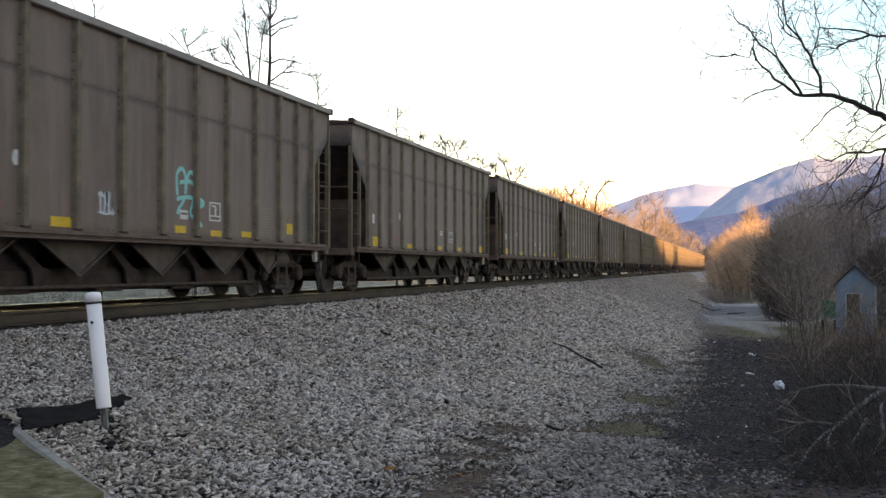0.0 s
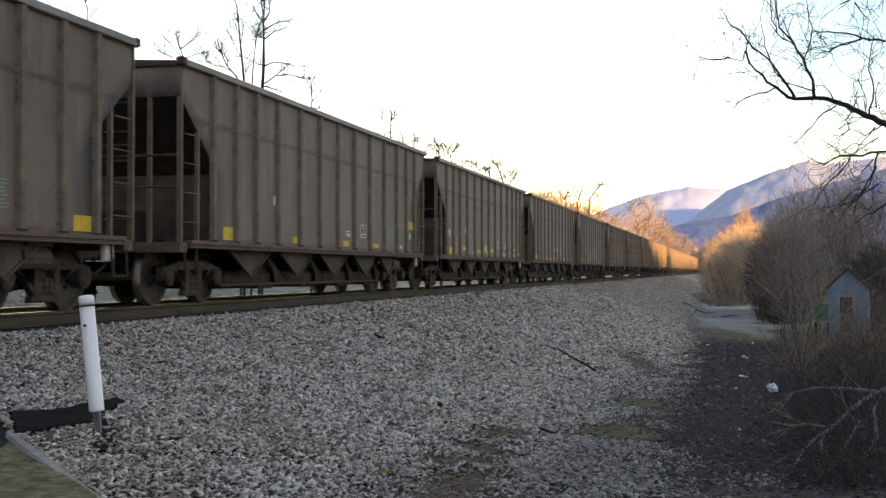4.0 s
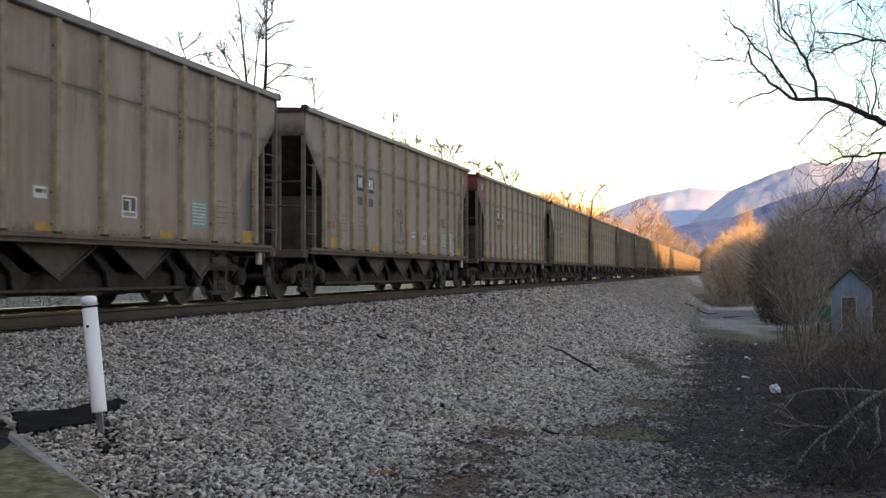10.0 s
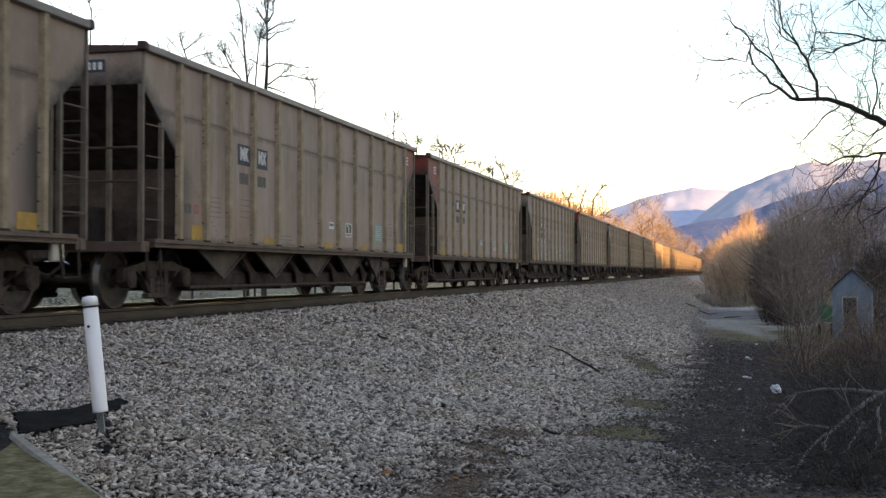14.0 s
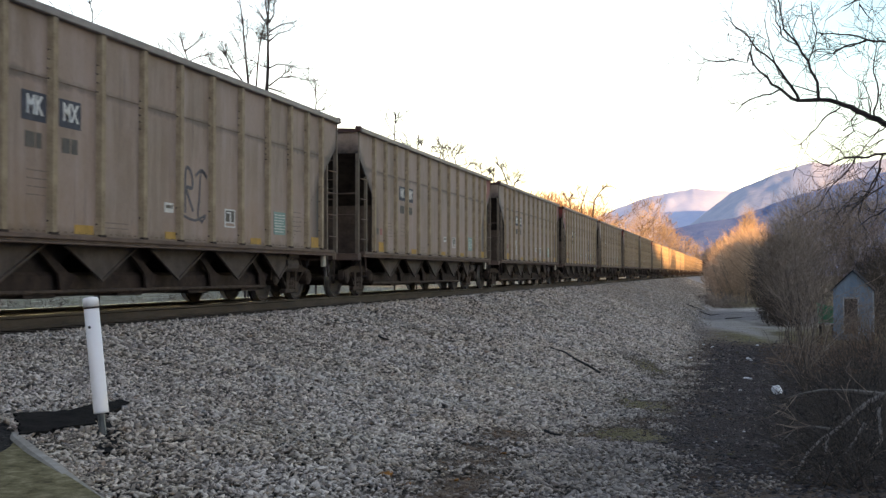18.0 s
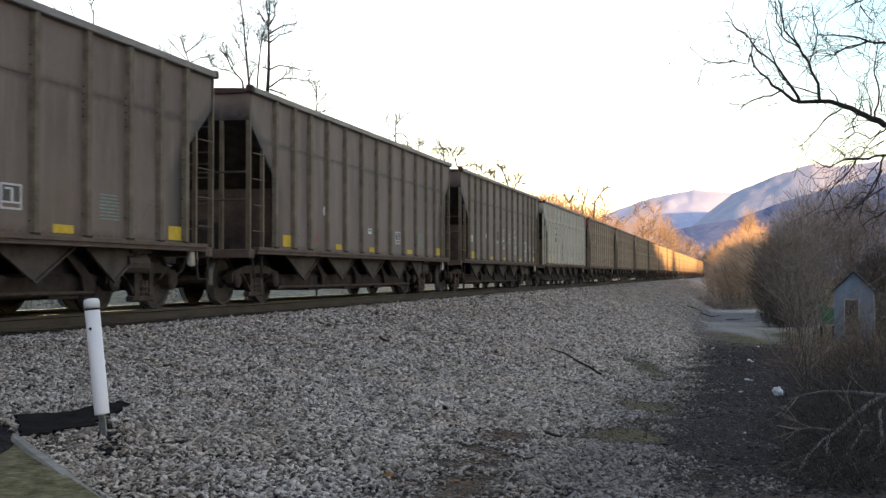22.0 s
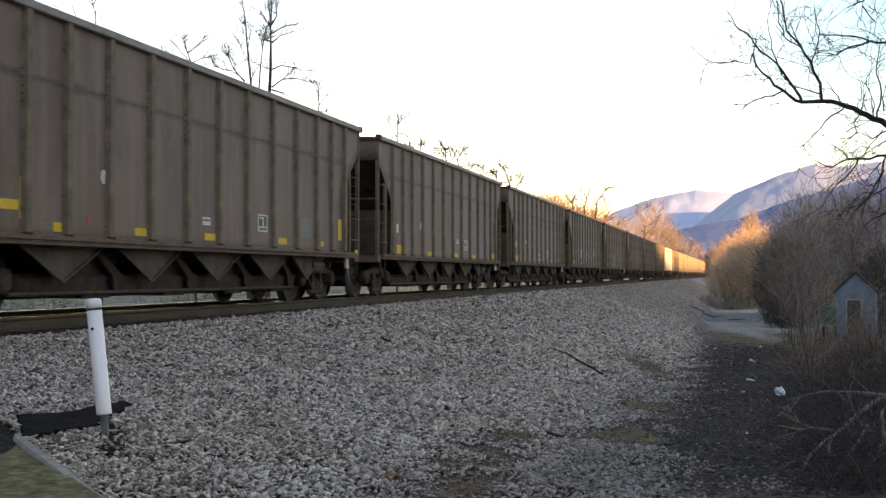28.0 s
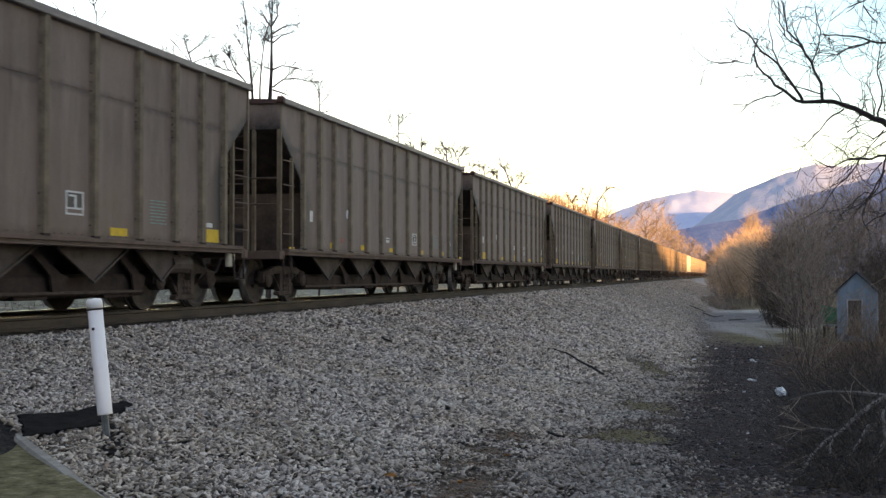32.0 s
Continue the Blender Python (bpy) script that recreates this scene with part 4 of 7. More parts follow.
def marks_tan(car, n, light=False):
    framed_square(car, -5.42, 1.475, dark=True)
    y = -6.55 if n in RED_FRONT else -7.60
    plate("sign_plate", M_WHITE, y, 1.54, 0.29, 0.15, car, "small white stencil plate")
    text_rows("stencil", M_NUMBER, car, y, 1.555, 0.22, 1, 0.07, n, 0.7, "dark stencil bars on the plate", SHEET + 0.006)
    text_rows("stencil", M_WHITE, car, -3.22, 1.48, 0.48, 7, 0.052, n, 0.30, "white stencil rows on a teal panel", SHEET + 0.006, M_TEAL)
    for y, w, seed, mark in ((-11.09, 0.52, 1, "MK"), (-10.30, 0.50, 2, "MX")):
        plate("mark_panel", M_MARKBACK, y, 2.59, w, 0.36, car, "dark blue reporting mark panel")
        lettering("reporting_mark", mark, M_WHITE, car, y + 0.02, 2.61, 0.36, 0.24, "white letters of a reporting mark")
        text_rows("car_number", M_NUMBER, car, y, 2.18, 0.36, 1, 0.24, seed + n + 9, 0.8, "grey bars of a car number")
    plate("tag", M_PINK, -12.92, 1.55, 0.16, 0.15, car, "faded red tag")
    plate("tag", M_NUMBER, -13.22, 1.55, 0.20, 0.15, car, "dull dark tag")
    pat = M_YELLOW if light else M_YELLOW_OLD
    yellow(car, [(-12.88, 1.18, .43, .23), (-9.95, 1.12, .46, .12), (-6.72 if n in RED_FRONT else -7.48, 1.12, .46, .11), (-4.32, 1.12, .45, .11), (-1.33, 1.17, .42, .21)], pat)
    text_rows("stencil", M_FAINT, car, -12.25, 1.62, 0.5, 5, 0.08, n + 5, 0.16, "faint stencil rows")
    text_rows("stencil", M_FAINT, car, -2.35, 1.55, 0.5, 5, 0.09, n + 6, 0.16, "faint stencil rows")
    text_rows("stencil", M_FAINT, car, -10.95, 1.66, 0.55, 4, 0.10, n + 7, 0.14, "faint stencil rows")
    text_rows("stencil", M_FAINT, car, -9.15, 1.20, 0.7, 2, 0.07, n + 8, 0.2, "faint stencil rows")
    if n in RED_REAR:
        text_rows("stencil", M_WHITE, car, -13.92, 3.46, 0.26, 3, 0.085, n, 0.5, "small white stencil rows on red")
    if n in RED_FRONT:
        text_rows("stencil", M_WHITE, car, -0.72, 3.46, 0.26, 3, 0.085, n, 0.5, "small white stencil rows on red")
    ends = Mesh().box(0.58, 0.93, -LEN - 0.006, -LEN, 3.47, 3.66).box(0.10, 0.50, -LEN - 0.006, -LEN, 3.47, 3.66)
    part("end_number", ends, M_MARKBACK, car, "dark panels of the end number")
    bars = Mesh()
    for a, b in ((0.15, 0.22), (0.26, 0.32), (0.37, 0.44), (0.62, 0.69), (0.73, 0.78), (0.82, 0.88)):
        bars.box(a, b, -LEN - 0.011, -LEN - 0.0065, 3.51, 3.62)
    part("end_mark", bars, M_WHITE, car, "white bars of a car number")


RED_FRONT = (6, 8, 10, 12, 14, 15, 17)
RED_REAR = (5, 7, 9, 11, 13, 16)
FIRST, LAST = -20, 30
# place of car 0's front end along the track, second by second
RUN = [(0, 22.89), (4, 79.59), (8, 136.76), (12, 194.54), (16, 252.76), (20, 311.15), (24, 369.77), (28, 428.59), (32, 487.06)]


def car_pose(n, t):
    s = float(np.interp(t, [a for a, _ in RUN], [b for _, b in RUN]))
    return pose(TRACK, s - n * PITCH_CAR, 0)


def build_train():
    kinds = {
        "far": build_car("distant grimy brown coal hopper car on the rails", M_BROWN, M_BROWN_POST, M_BROWN_POST, M_BROWN, M_BROWN, 5, False),
        "brown": build_car("grimy brown open-top coal hopper car on the rails", M_BROWN, M_BROWN_POST, M_BROWN_POST, M_BROWN, M_BROWN, 1),
        "tan_front": build_car("weathered tan coal hopper with red leading corner panels", M_TAN, M_TAN_POST, M_TAN_END, M_RED, M_TAN, 2),
        "tan_rear": build_car("weathered tan coal hopper with red trailing corner panels", M_TAN, M_TAN_POST, M_TAN_END, M_TAN, M_RED, 3),
        "pale": build_car("clean pale grey coal hopper with red leading corner panels", M_LIGHT, M_LIGHT_POST, M_LIGHT_POST, M_RED, M_LIGHT, 4),
    }
    used, cars = set(), {}
    for n in range(FIRST, LAST + 1):
        kind = "far" if n < -4 else "pale" if n == 17 else "tan_front" if n in RED_FRONT else "tan_rear" if n in RED_REAR else "brown"
        if kind in used:
            car = copy_thing(kinds[kind], car_pose(n, 0))
        else:
            car = kinds[kind]
            used.add(kind)
            car.matrix_basis = car_pose(n, 0)
        cars[n] = car
    for n, car in cars.items():
        if n < -6:
            continue
        if 5 <= n <= 17:
            marks_tan(car, n, n == 17)
        else:
            marks_brown(car, n)
    return cars


cars = build_train()

# graffiti, car by car
strokes(cars[0], M_CYAN, [bend([(-6.76, 1.67), (-6.78, 1.98), (-6.63, 2.09), (-6.50, 1.98), (-6.50, 1.71)]), bend([(-6.50, 1.71), (-6.40, 2.02), (-6.23, 2.03), (-6.16, 1.79), (-6.23, 1.67)]),
                          bend([(-6.68, 1.87), (-6.38, 1.91), (-6.23, 1.87)]), bend([(-6.78, 1.61), (-6.38, 1.66), (-5.88, 1.59)]), bend([(-6.08, 1.67), (-5.86, 1.59), (-6.06, 1.52)]),
                          bend([(-6.53, 1.63), (-6.73, 1.45), (-6.76, 1.38)]), bend([(-6.23, 1.61), (-6.33, 1.40), (-6.08, 1.30), (-5.93, 1.22)])], 0.065, "cyan looping graffiti")
scribble(cars[0], M_SPRAY_W, -8.82, 1.45, 0.42, 0.26, 5, 3, 0.035, "small white graffiti")
scribble(cars[1], M_SPRAY_W, -6.52, 1.58, 0.95, 0.14, 6, 4, 0.02, "small white graffiti")
scribble(cars[2], M_SPRAY_W, -4.05, 1.50, 0.55, 0.18, 7, 3, 0.02, "small white graffiti")
scribble(cars[7], M_SPRAY_K, -7.0, 1.75, 0.7, 0.7, 8, 2, 0.03, "faint dark graffiti")
scribble(cars[8], M_SPRAY_W, -2.3, 1.42, 0.7, 0.6, 9, 3, 0.035, "white graffiti beside the corner")
scribble(cars[8], M_SPRAY_K, -7.85, 1.78, 0.7, 0.8, 10, 2, 0.035, "dark graffiti")
scribble(cars[8], M_SPRAY_K, -3.35, 2.0, 0.6, 0.22, 11, 3, 0.03, "dark graffiti over the stencil")
strokes(cars[10], M_SPRAY_W, [bend([(-11.65, 2.03), (-12.05, 1.99), (-12.27, 1.85), (-12.30, 1.67), (-12.11, 1.56), (-12.24, 1.45), (-12.28, 1.16)]),
                               bend([(-11.84, 2.02), (-11.85, 1.88), (-11.78, 1.74), (-11.59, 1.78)]),
                               bend([(-11.95, 1.34), (-11.65, 1.48), (-11.46, 1.34), (-11.35, 1.34), (-11.39, 1.16)]),
                               bend([(-11.98, 1.34), (-11.98, 1.12)]),
                               bend([(-10.98, 1.96), (-11.13, 1.81), (-10.98, 1.56), (-11.02, 1.39), (-11.24, 1.36), (-10.98, 1.17)]),
                               bend([(-10.86, 1.96), (-10.92, 1.67), (-10.84, 1.34), (-10.74, 1.12)]),
                               bend([(-10.10, 1.87), (-10.34, 1.90), (-10.50, 1.70)]),
                               bend([(-9.79, 1.74), (-10.10, 1.59), (-10.18, 1.45), (-9.99, 1.34), (-9.97, 1.10)]),
                               bend([(-10.50, 1.50), (-10.18, 1.47)]),
                               bend([(-9.82, 1.54), (-9.75, 1.34), (-9.93, 1.17), (-9.66, 1.12), (-9.40, 1.19), (-9.49, 1.36), (-9.71, 1.34)])], 0.042, "large white outline graffiti")
scribble(cars[10], M_SPRAY_K, -8.95, 1.82, 0.45, 0.45, 31, 2, 0.03, "faint dark graffiti")
scribble(cars[11], M_SPRAY_K, -2.4, 1.95, 0.4, 0.6, 13, 2, 0.025, "dark graffiti")
scribble(cars[13], M_SPRAY_K, -4.35, 2.2, 0.8, 0.55, 14, 3, 0.05, "dark purple graffiti")
scribble(cars[13], M_SPRAY_K, -4.3, 1.6, 0.7, 0.5, 15, 3, 0.035, "dark purple graffiti")
scribble(cars[14], M_SPRAY_W, -11.4, 1.62, 0.6, 0.55, 44, 3, 0.028, "white outline graffiti")
scribble(cars[17], M_SPRAY_K, -9.0, 2.08, 0.6, 0.30, 16, 3, 0.022, "thin black graffiti")
scribble(cars[17], M_SPRAY_K, -8.95, 1.42, 0.4, 0.28, 29, 2, 0.022, "thin black graffiti")
scribble(cars[17], M_SPRAY_K, -9.0, 1.74, 0.55, 0.30, 26, 3, 0.022, "thin black graffiti")
scribble(cars[16], M_SPRAY_K, -6.75, 1.85, 0.75, 0.75, 27, 2, 0.05, "faint dark graffiti")
scribble(cars[7], M_SPRAY_K, -4.45, 1.60, 0.5, 0.3, 47, 2, 0.028, "faint dark graffiti")
scribble(cars[22], M_SPRAY_W, -4.36, 1.90, 0.66, 0.14, 17, 4, 0.030, "white spray-painted graffiti")
scribble(cars[22], M_SPRAY_W, -4.32, 1.72, 0.6, 0.12, 37, 4, 0.022, "white spray-painted graffiti")
scribble(cars[22], M_SPRAY_W, -9.9, 1.72, 0.65, 0.35, 18, 3, 0.03, "white graffiti")
strokes(cars[22], M_SPRAY_W, [bend([(-8.15, 1.94), (-8.08, 1.72), (-8.12, 1.46), (-7.95, 1.43)]),
                              bend([(-7.92, 2.09), (-7.92, 1.74), (-7.84, 1.36)]),
                              bend([(-7.69, 1.74), (-7.77, 1.84), (-7.62, 1.90), (-7.59, 1.76), (-7.72, 1.67)]),
                              bend([(-7.47, 1.68), (-7.55, 1.80), (-7.40, 1.84), (-7.36, 1.70), (-7.50, 1.64)]),
                              bend([(-8.12, 1.61), (-7.69, 1.68), (-7.21, 1.59), (-7.40, 1.54)]),
                              bend([(-7.98, 1.58), (-7.91, 1.36), (-7.77, 1.59), (-7.69, 1.33), (-7.66, 1.20)]),
                              bend([(-8.12, 1.80), (-7.98, 1.77), (-8.05, 1.58)])], 0.04, "white graffiti")
strokes(cars[21], M_SPRAY_W, [bend([(-9.23, 1.79), (-9.20, 1.50), (-9.27, 1.14)]),
                              bend([(-9.23, 1.79), (-9.03, 1.78), (-8.94, 1.59), (-9.03, 1.24)]),
                              bend([(-9.05, 1.65), (-9.00, 1.44), (-9.15, 1.15), (-8.65, 1.21)]),
                              bend([(-8.94, 1.96), (-8.75, 1.83), (-8.64, 1.66), (-8.80, 1.66), (-8.92, 1.88)]),
                              bend([(-8.84, 1.56), (-8.88, 1.27), (-8.75, 1.24), (-8.71, 1.53)]),
                              bend([(-8.65, 1.57), (-8.69, 1.25), (-8.52, 1.36), (-8.45, 1.59)]),
                              bend([(-9.29, 1.43), (-9.15, 1.26), (-8.97, 1.18)]),
                              bend([(-8.80, 1.61), (-8.44, 1.61)]),
                              bend([(-8.59, 1.24), (-8.55, 1.08)])], 0.07, "white and pale blue spray-painted graffiti")
strokes(cars[22], M_SPRAY_W, [[(-11.07, 1.74), (-11.07, 1.5), (-11.2, 1.35)], [(-11.07, 1.5), (-10.95, 1.36)], [(-11.2, 1.6), (-10.95, 1.63)]], 0.025, "white stick strokes under the spot")
strokes(cars[18], M_SPRAY_W, [([(-7.88, 2.18), (-7.62, 2.20)]),
                              ([(-7.82, 2.18), (-7.85, 1.77)]),
                              ([(-8.05, 1.75), (-7.68, 1.80)]),
                              ([(-6.54, 2.07), (-6.75, 2.03), (-6.77, 1.74), (-6.64, 1.76)]),
                              ([(-6.75, 1.89), (-6.59, 1.88)]),
                              bend([(-5.48, 2.21), (-5.70, 2.18), (-5.80, 2.02), (-5.65, 1.97), (-5.42, 1.96), (-5.40, 1.83), (-5.57, 1.73)])], 0.04, "white hand-painted letter strokes")
strokes(cars[18], M_SPRAY_W, [([(-3.57, 1.78), (-3.09, 1.86), (-3.04, 1.60)]),
                              ([(-3.14, 1.86), (-3.19, 1.34)]),
                              ([(-2.90, 1.82), (-2.99, 1.48), (-3.43, 1.50), (-3.52, 1.28)]),
                              ([(-3.38, 1.50), (-3.28, 1.24), (-3.14, 1.39), (-3.24, 1.07)]),
                              ([(-2.34, 1.73), (-2.39, 1.42)]),
                              ([(-2.07, 1.73), (-2.28, 1.51), (-2.02, 1.65), (-2.10, 1.46)]),
                              ([(-2.28, 1.12), (-2.15, 1.38), (-2.02, 1.18)]),
                              ([(-1.55, 1.62), (-1.33, 1.66), (-1.47, 1.55), (-1.24, 1.51), (-1.53, 1.44)]),
                              ([(-8.98, 1.77), (-9.05, 1.63), (-8.82, 1.77)])], 0.04, "white hand-painted letter strokes")
plate("stencil_panel", M_NUMBER, -8.84, 1.93, 0.35, 0.29, cars[18], "dark painted-out patch")
for y, w in ((-8.86, 0.85), (-7.95, 0.36), (-6.56, 0.73)):
    plate("scuff", M_TEAL_DIM, y, 1.10, w, 0.03, cars[18], "pale scuff along the sill")


# ------------------------------------------------------------------ far land
def along(px, dist):
    """A spot at that distance on the bearing px, in thousandths of the focal length to the right of the lens's axis."""
    a = radians(YAW) - math.atan(px / 1000)
    return Vector((-math.sin(a) * dist, math.cos(a) * dist, 0))


def build_mountain(name, label, dist, crest, mat, seed, deep=0.45):
    """A wooded ridge: crest as (bearing, height), falling towards the valley in spurs."""
    v, f, nx, ny = [], [], 150, 26
    b0, b1 = crest[0][0], crest[-1][0]
    for j in range(ny):
        s = j / (ny - 1)
        for i in range(nx):
            b = b0 + (b1 - b0) * i / (nx - 1)
            h = float(np.interp(b, [c[0] for c in crest], [c[1] for c in crest]))
            p = along(b, dist * (1 - deep * s))
            spur = noise.fractal((b * 0.012 + seed, s * 1.4, seed), 1.0, 2.0, 4)
            fall = (1 - s) ** 1.25
            z = h * fall * (1 + 0.17 * spur * min(1, s * 4)) + h * 0.012 * noise.noise((b * 0.12, s * 9, seed))
            v.append((p.x, p.y, max(z, -3) - 2.0))
    f = [(j * nx + i, j * nx + i + 1, (j + 1) * nx + i + 1, (j + 1) * nx + i) for j in range(ny - 1) for i in range(nx - 1)]
    me = bpy.data.meshes.new(name)
    me.from_pydata(v, [], f)
    me.materials.append(mat)
    ob = smooth(new(name, me))
    tagged(ob, label, "mountain", kind="structure")


def wood_material(name, a, b, scale):
    m = Mat(name, 1.0, 0, 0.0)
    tone = m.math("ADD", m.math("MULTIPLY", m.noise(scale, 6, 0.7), 0.6), m.math("MULTIPLY", m.noise(scale * 8, 4, 0.7), 0.4))
    m.color(m.ramp(tone, [(0.38, a), (0.62, b)]))
    m.bump(m.noise(scale * 8, 4, 0.7), 0.8, 6.0)
    return m.m


# distance haze, and for M_LOW the valley's shade, put into the base colours
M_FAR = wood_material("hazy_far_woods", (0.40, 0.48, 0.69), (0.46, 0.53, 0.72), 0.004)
M_MID = wood_material("haze_tinted_woods", (0.30, 0.365, 0.52), (0.40, 0.445, 0.58), 0.005)
M_LOW = wood_material("shade_blue_woods", (0.095, 0.16, 0.33), (0.14, 0.20, 0.37), 0.012)
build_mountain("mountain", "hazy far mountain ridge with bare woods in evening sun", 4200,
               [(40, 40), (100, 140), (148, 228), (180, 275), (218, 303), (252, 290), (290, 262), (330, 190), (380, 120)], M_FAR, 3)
build_mountain("mountain", "long ridge of bare winter woods tinted mauve with painted haze", 3000,
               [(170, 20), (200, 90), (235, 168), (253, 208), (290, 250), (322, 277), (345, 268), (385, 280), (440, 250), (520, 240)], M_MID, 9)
build_mountain("hill", "wooded valley hill with its shade and haze painted in blue", 1500,
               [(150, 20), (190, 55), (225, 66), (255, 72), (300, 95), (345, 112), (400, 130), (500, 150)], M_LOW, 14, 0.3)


# added rise that blocks the bright horizon sky between and under the cars
build_mountain("hill", "low wooded rise added behind the train to hide the bright horizon", 700,
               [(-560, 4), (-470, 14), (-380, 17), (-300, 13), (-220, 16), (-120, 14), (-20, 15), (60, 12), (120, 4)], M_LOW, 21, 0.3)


def build_west_hill():
    """The hill behind the camera that keeps the evening sun off the near track."""
    across, back = Vector((math.cos(radians(SUN_AZ)) * -1, math.sin(radians(SUN_AZ)), 0)), Vector((SUN_DIR.x, SUN_DIR.y, 0)).normalized()
    mid = Vector((TRACK, 160, 0)) + back * 330
    top = 330 * math.tan(radians(SUN_EL)) + 1.2
    v, nx, ny = [], 85, 15
    for j in range(ny):
        s = -1 + 2 * j / (ny - 1)
        for i in range(nx):
            a = -420 + 840 * i / (nx - 1)
            p = mid + across * a + back * (s * 130)
            h = (top + 15 * step(-10, -60, a) + 20 * step(-16, -44, a) + 0.169 * min(150, max(-70.0, a))) * (1 - abs(s) ** 1.4) * (1 - step(250, 420, abs(a))) + 0.9 * noise.noise((a * 0.09, s * 3, 1)) * (1 - abs(s))
            v.append((p.x, p.y, h - 3.0 * abs(s)))
    f = [(j * nx + i, j * nx + i + 1, (j + 1) * nx + i + 1, (j + 1) * nx + i) for j in range(ny - 1) for i in range(nx - 1)]
    me = bpy.data.meshes.new("hill")
    me.from_pydata(v, [], f)
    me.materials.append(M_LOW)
    tagged(smooth(new("hill", me)), "wooded hill that shades the near track", "hill", kind="structure")


build_west_hill()


# ------------------------------------------------------------------ trees and brush
def grow(thick, thin, p, d, length, r, level, rnd, spread_=0.55, lift=0.12, kids=(3, 5), sides=5, stop=0.006, bulk=0.035):
    """A limb and, by recursion, what branches from it."""
    n = 4 if level > 0 else 2
    pts, rad = [p], [r]
    end_r = max(stop, r * (0.35 if level else 0.3))
    for i in range(n):
        d = (d + Vector((rnd.gauss(0, 0.13), rnd.gauss(0, 0.13), rnd.gauss(0, 0.08) + lift * 0.3))).normalized()
        pts.append(pts[-1] + d * length / n)
        rad.append(r + (end_r - r) * (i + 1) / n)
    big = r > bulk
    (thick if big else thin).tube(pts, rad, sides if big else 3, cap=False)
    if level <= 0 or r < stop * 1.2:
        return
    for k in range(rnd.randint(*kids)):
        at = rnd.uniform(0.3, 1.0) * n
        i = min(n - 1, int(at))
        q = pts[i].lerp(pts[i + 1], at - i)
        side = Vector((rnd.gauss(0, 1), rnd.gauss(0, 1), rnd.gauss(0, 0.5))).normalized()
        nd = (d * (1 - spread_) + side * spread_ + Vector((0, 0, lift))).normalized()
        grow(thick, thin, q, nd, length * rnd.uniform(0.42, 0.7), max(stop, rad[i] * rnd.uniform(0.4, 0.62)), level - 1, rnd, spread_, lift, kids, sides, stop, bulk)


def tree_mesh(height, r, seed, levels=4, spread_=0.5, lift=0.15, kids=(3, 5), stop=0.012, bole=0.3, limbs=15, rise=0.35):
    rnd, thick, thin = random.Random(seed), Mesh(), Mesh()
    pts, rad, d = [Vector((0, 0, -0.1))], [r * 1.25], Vector((0, 0, 1))
    for i in range(9):
        d = (d + Vector((rnd.gauss(0, 0.05), rnd.gauss(0, 0.05), 0.1))).normalized()
        pts.append(pts[-1] + d * height * 0.92 / 9)
        rad.append(r * (1 - 0.86 * (i + 1) / 9))
    thick.tube(pts, rad, 7)
    for k in range(rnd.randint(limbs - 2, limbs + 2)):
        s = rnd.uniform(bole, 0.98)
        i = min(8, int(s * 9))
        a = rnd.uniform(0, 6.28)
        side = Vector((math.cos(a), math.sin(a), rise))
        grow(thick, thin, pts[i].lerp(pts[i + 1], s * 9 - i), side.normalized(), height * rnd.uniform(0.16, 0.30) * (1.2 - 0.75 * s), max(stop * 1.3, rad[i] * rnd.uniform(0.35, 0.5)), levels - 1, rnd, spread_, lift, kids, 5, stop)
    return thick, thin


def bare_tree(x, y, height, r, seed, label, bark=None, twig=None, group="", cloud=0, fine=0.03, **kw):
    tree = tagged(new("bare_tree"), label, "tree", group)
    tree.location = (x, y, ground_z(x, y))
    thick, thin = tree_mesh(height, r, seed, **kw)
    if cloud:
        twig_cloud(thin, cloud, (0, 0, height * 0.60), (height * 0.24, height * 0.24, height * 0.40), height * 0.08, fine, np.random.default_rng(seed))
    part("trunk", thick, bark or M_BARK_DARK, tree)
    part("crown", thin, twig or M_TWIG_DARK, tree)
    return tree


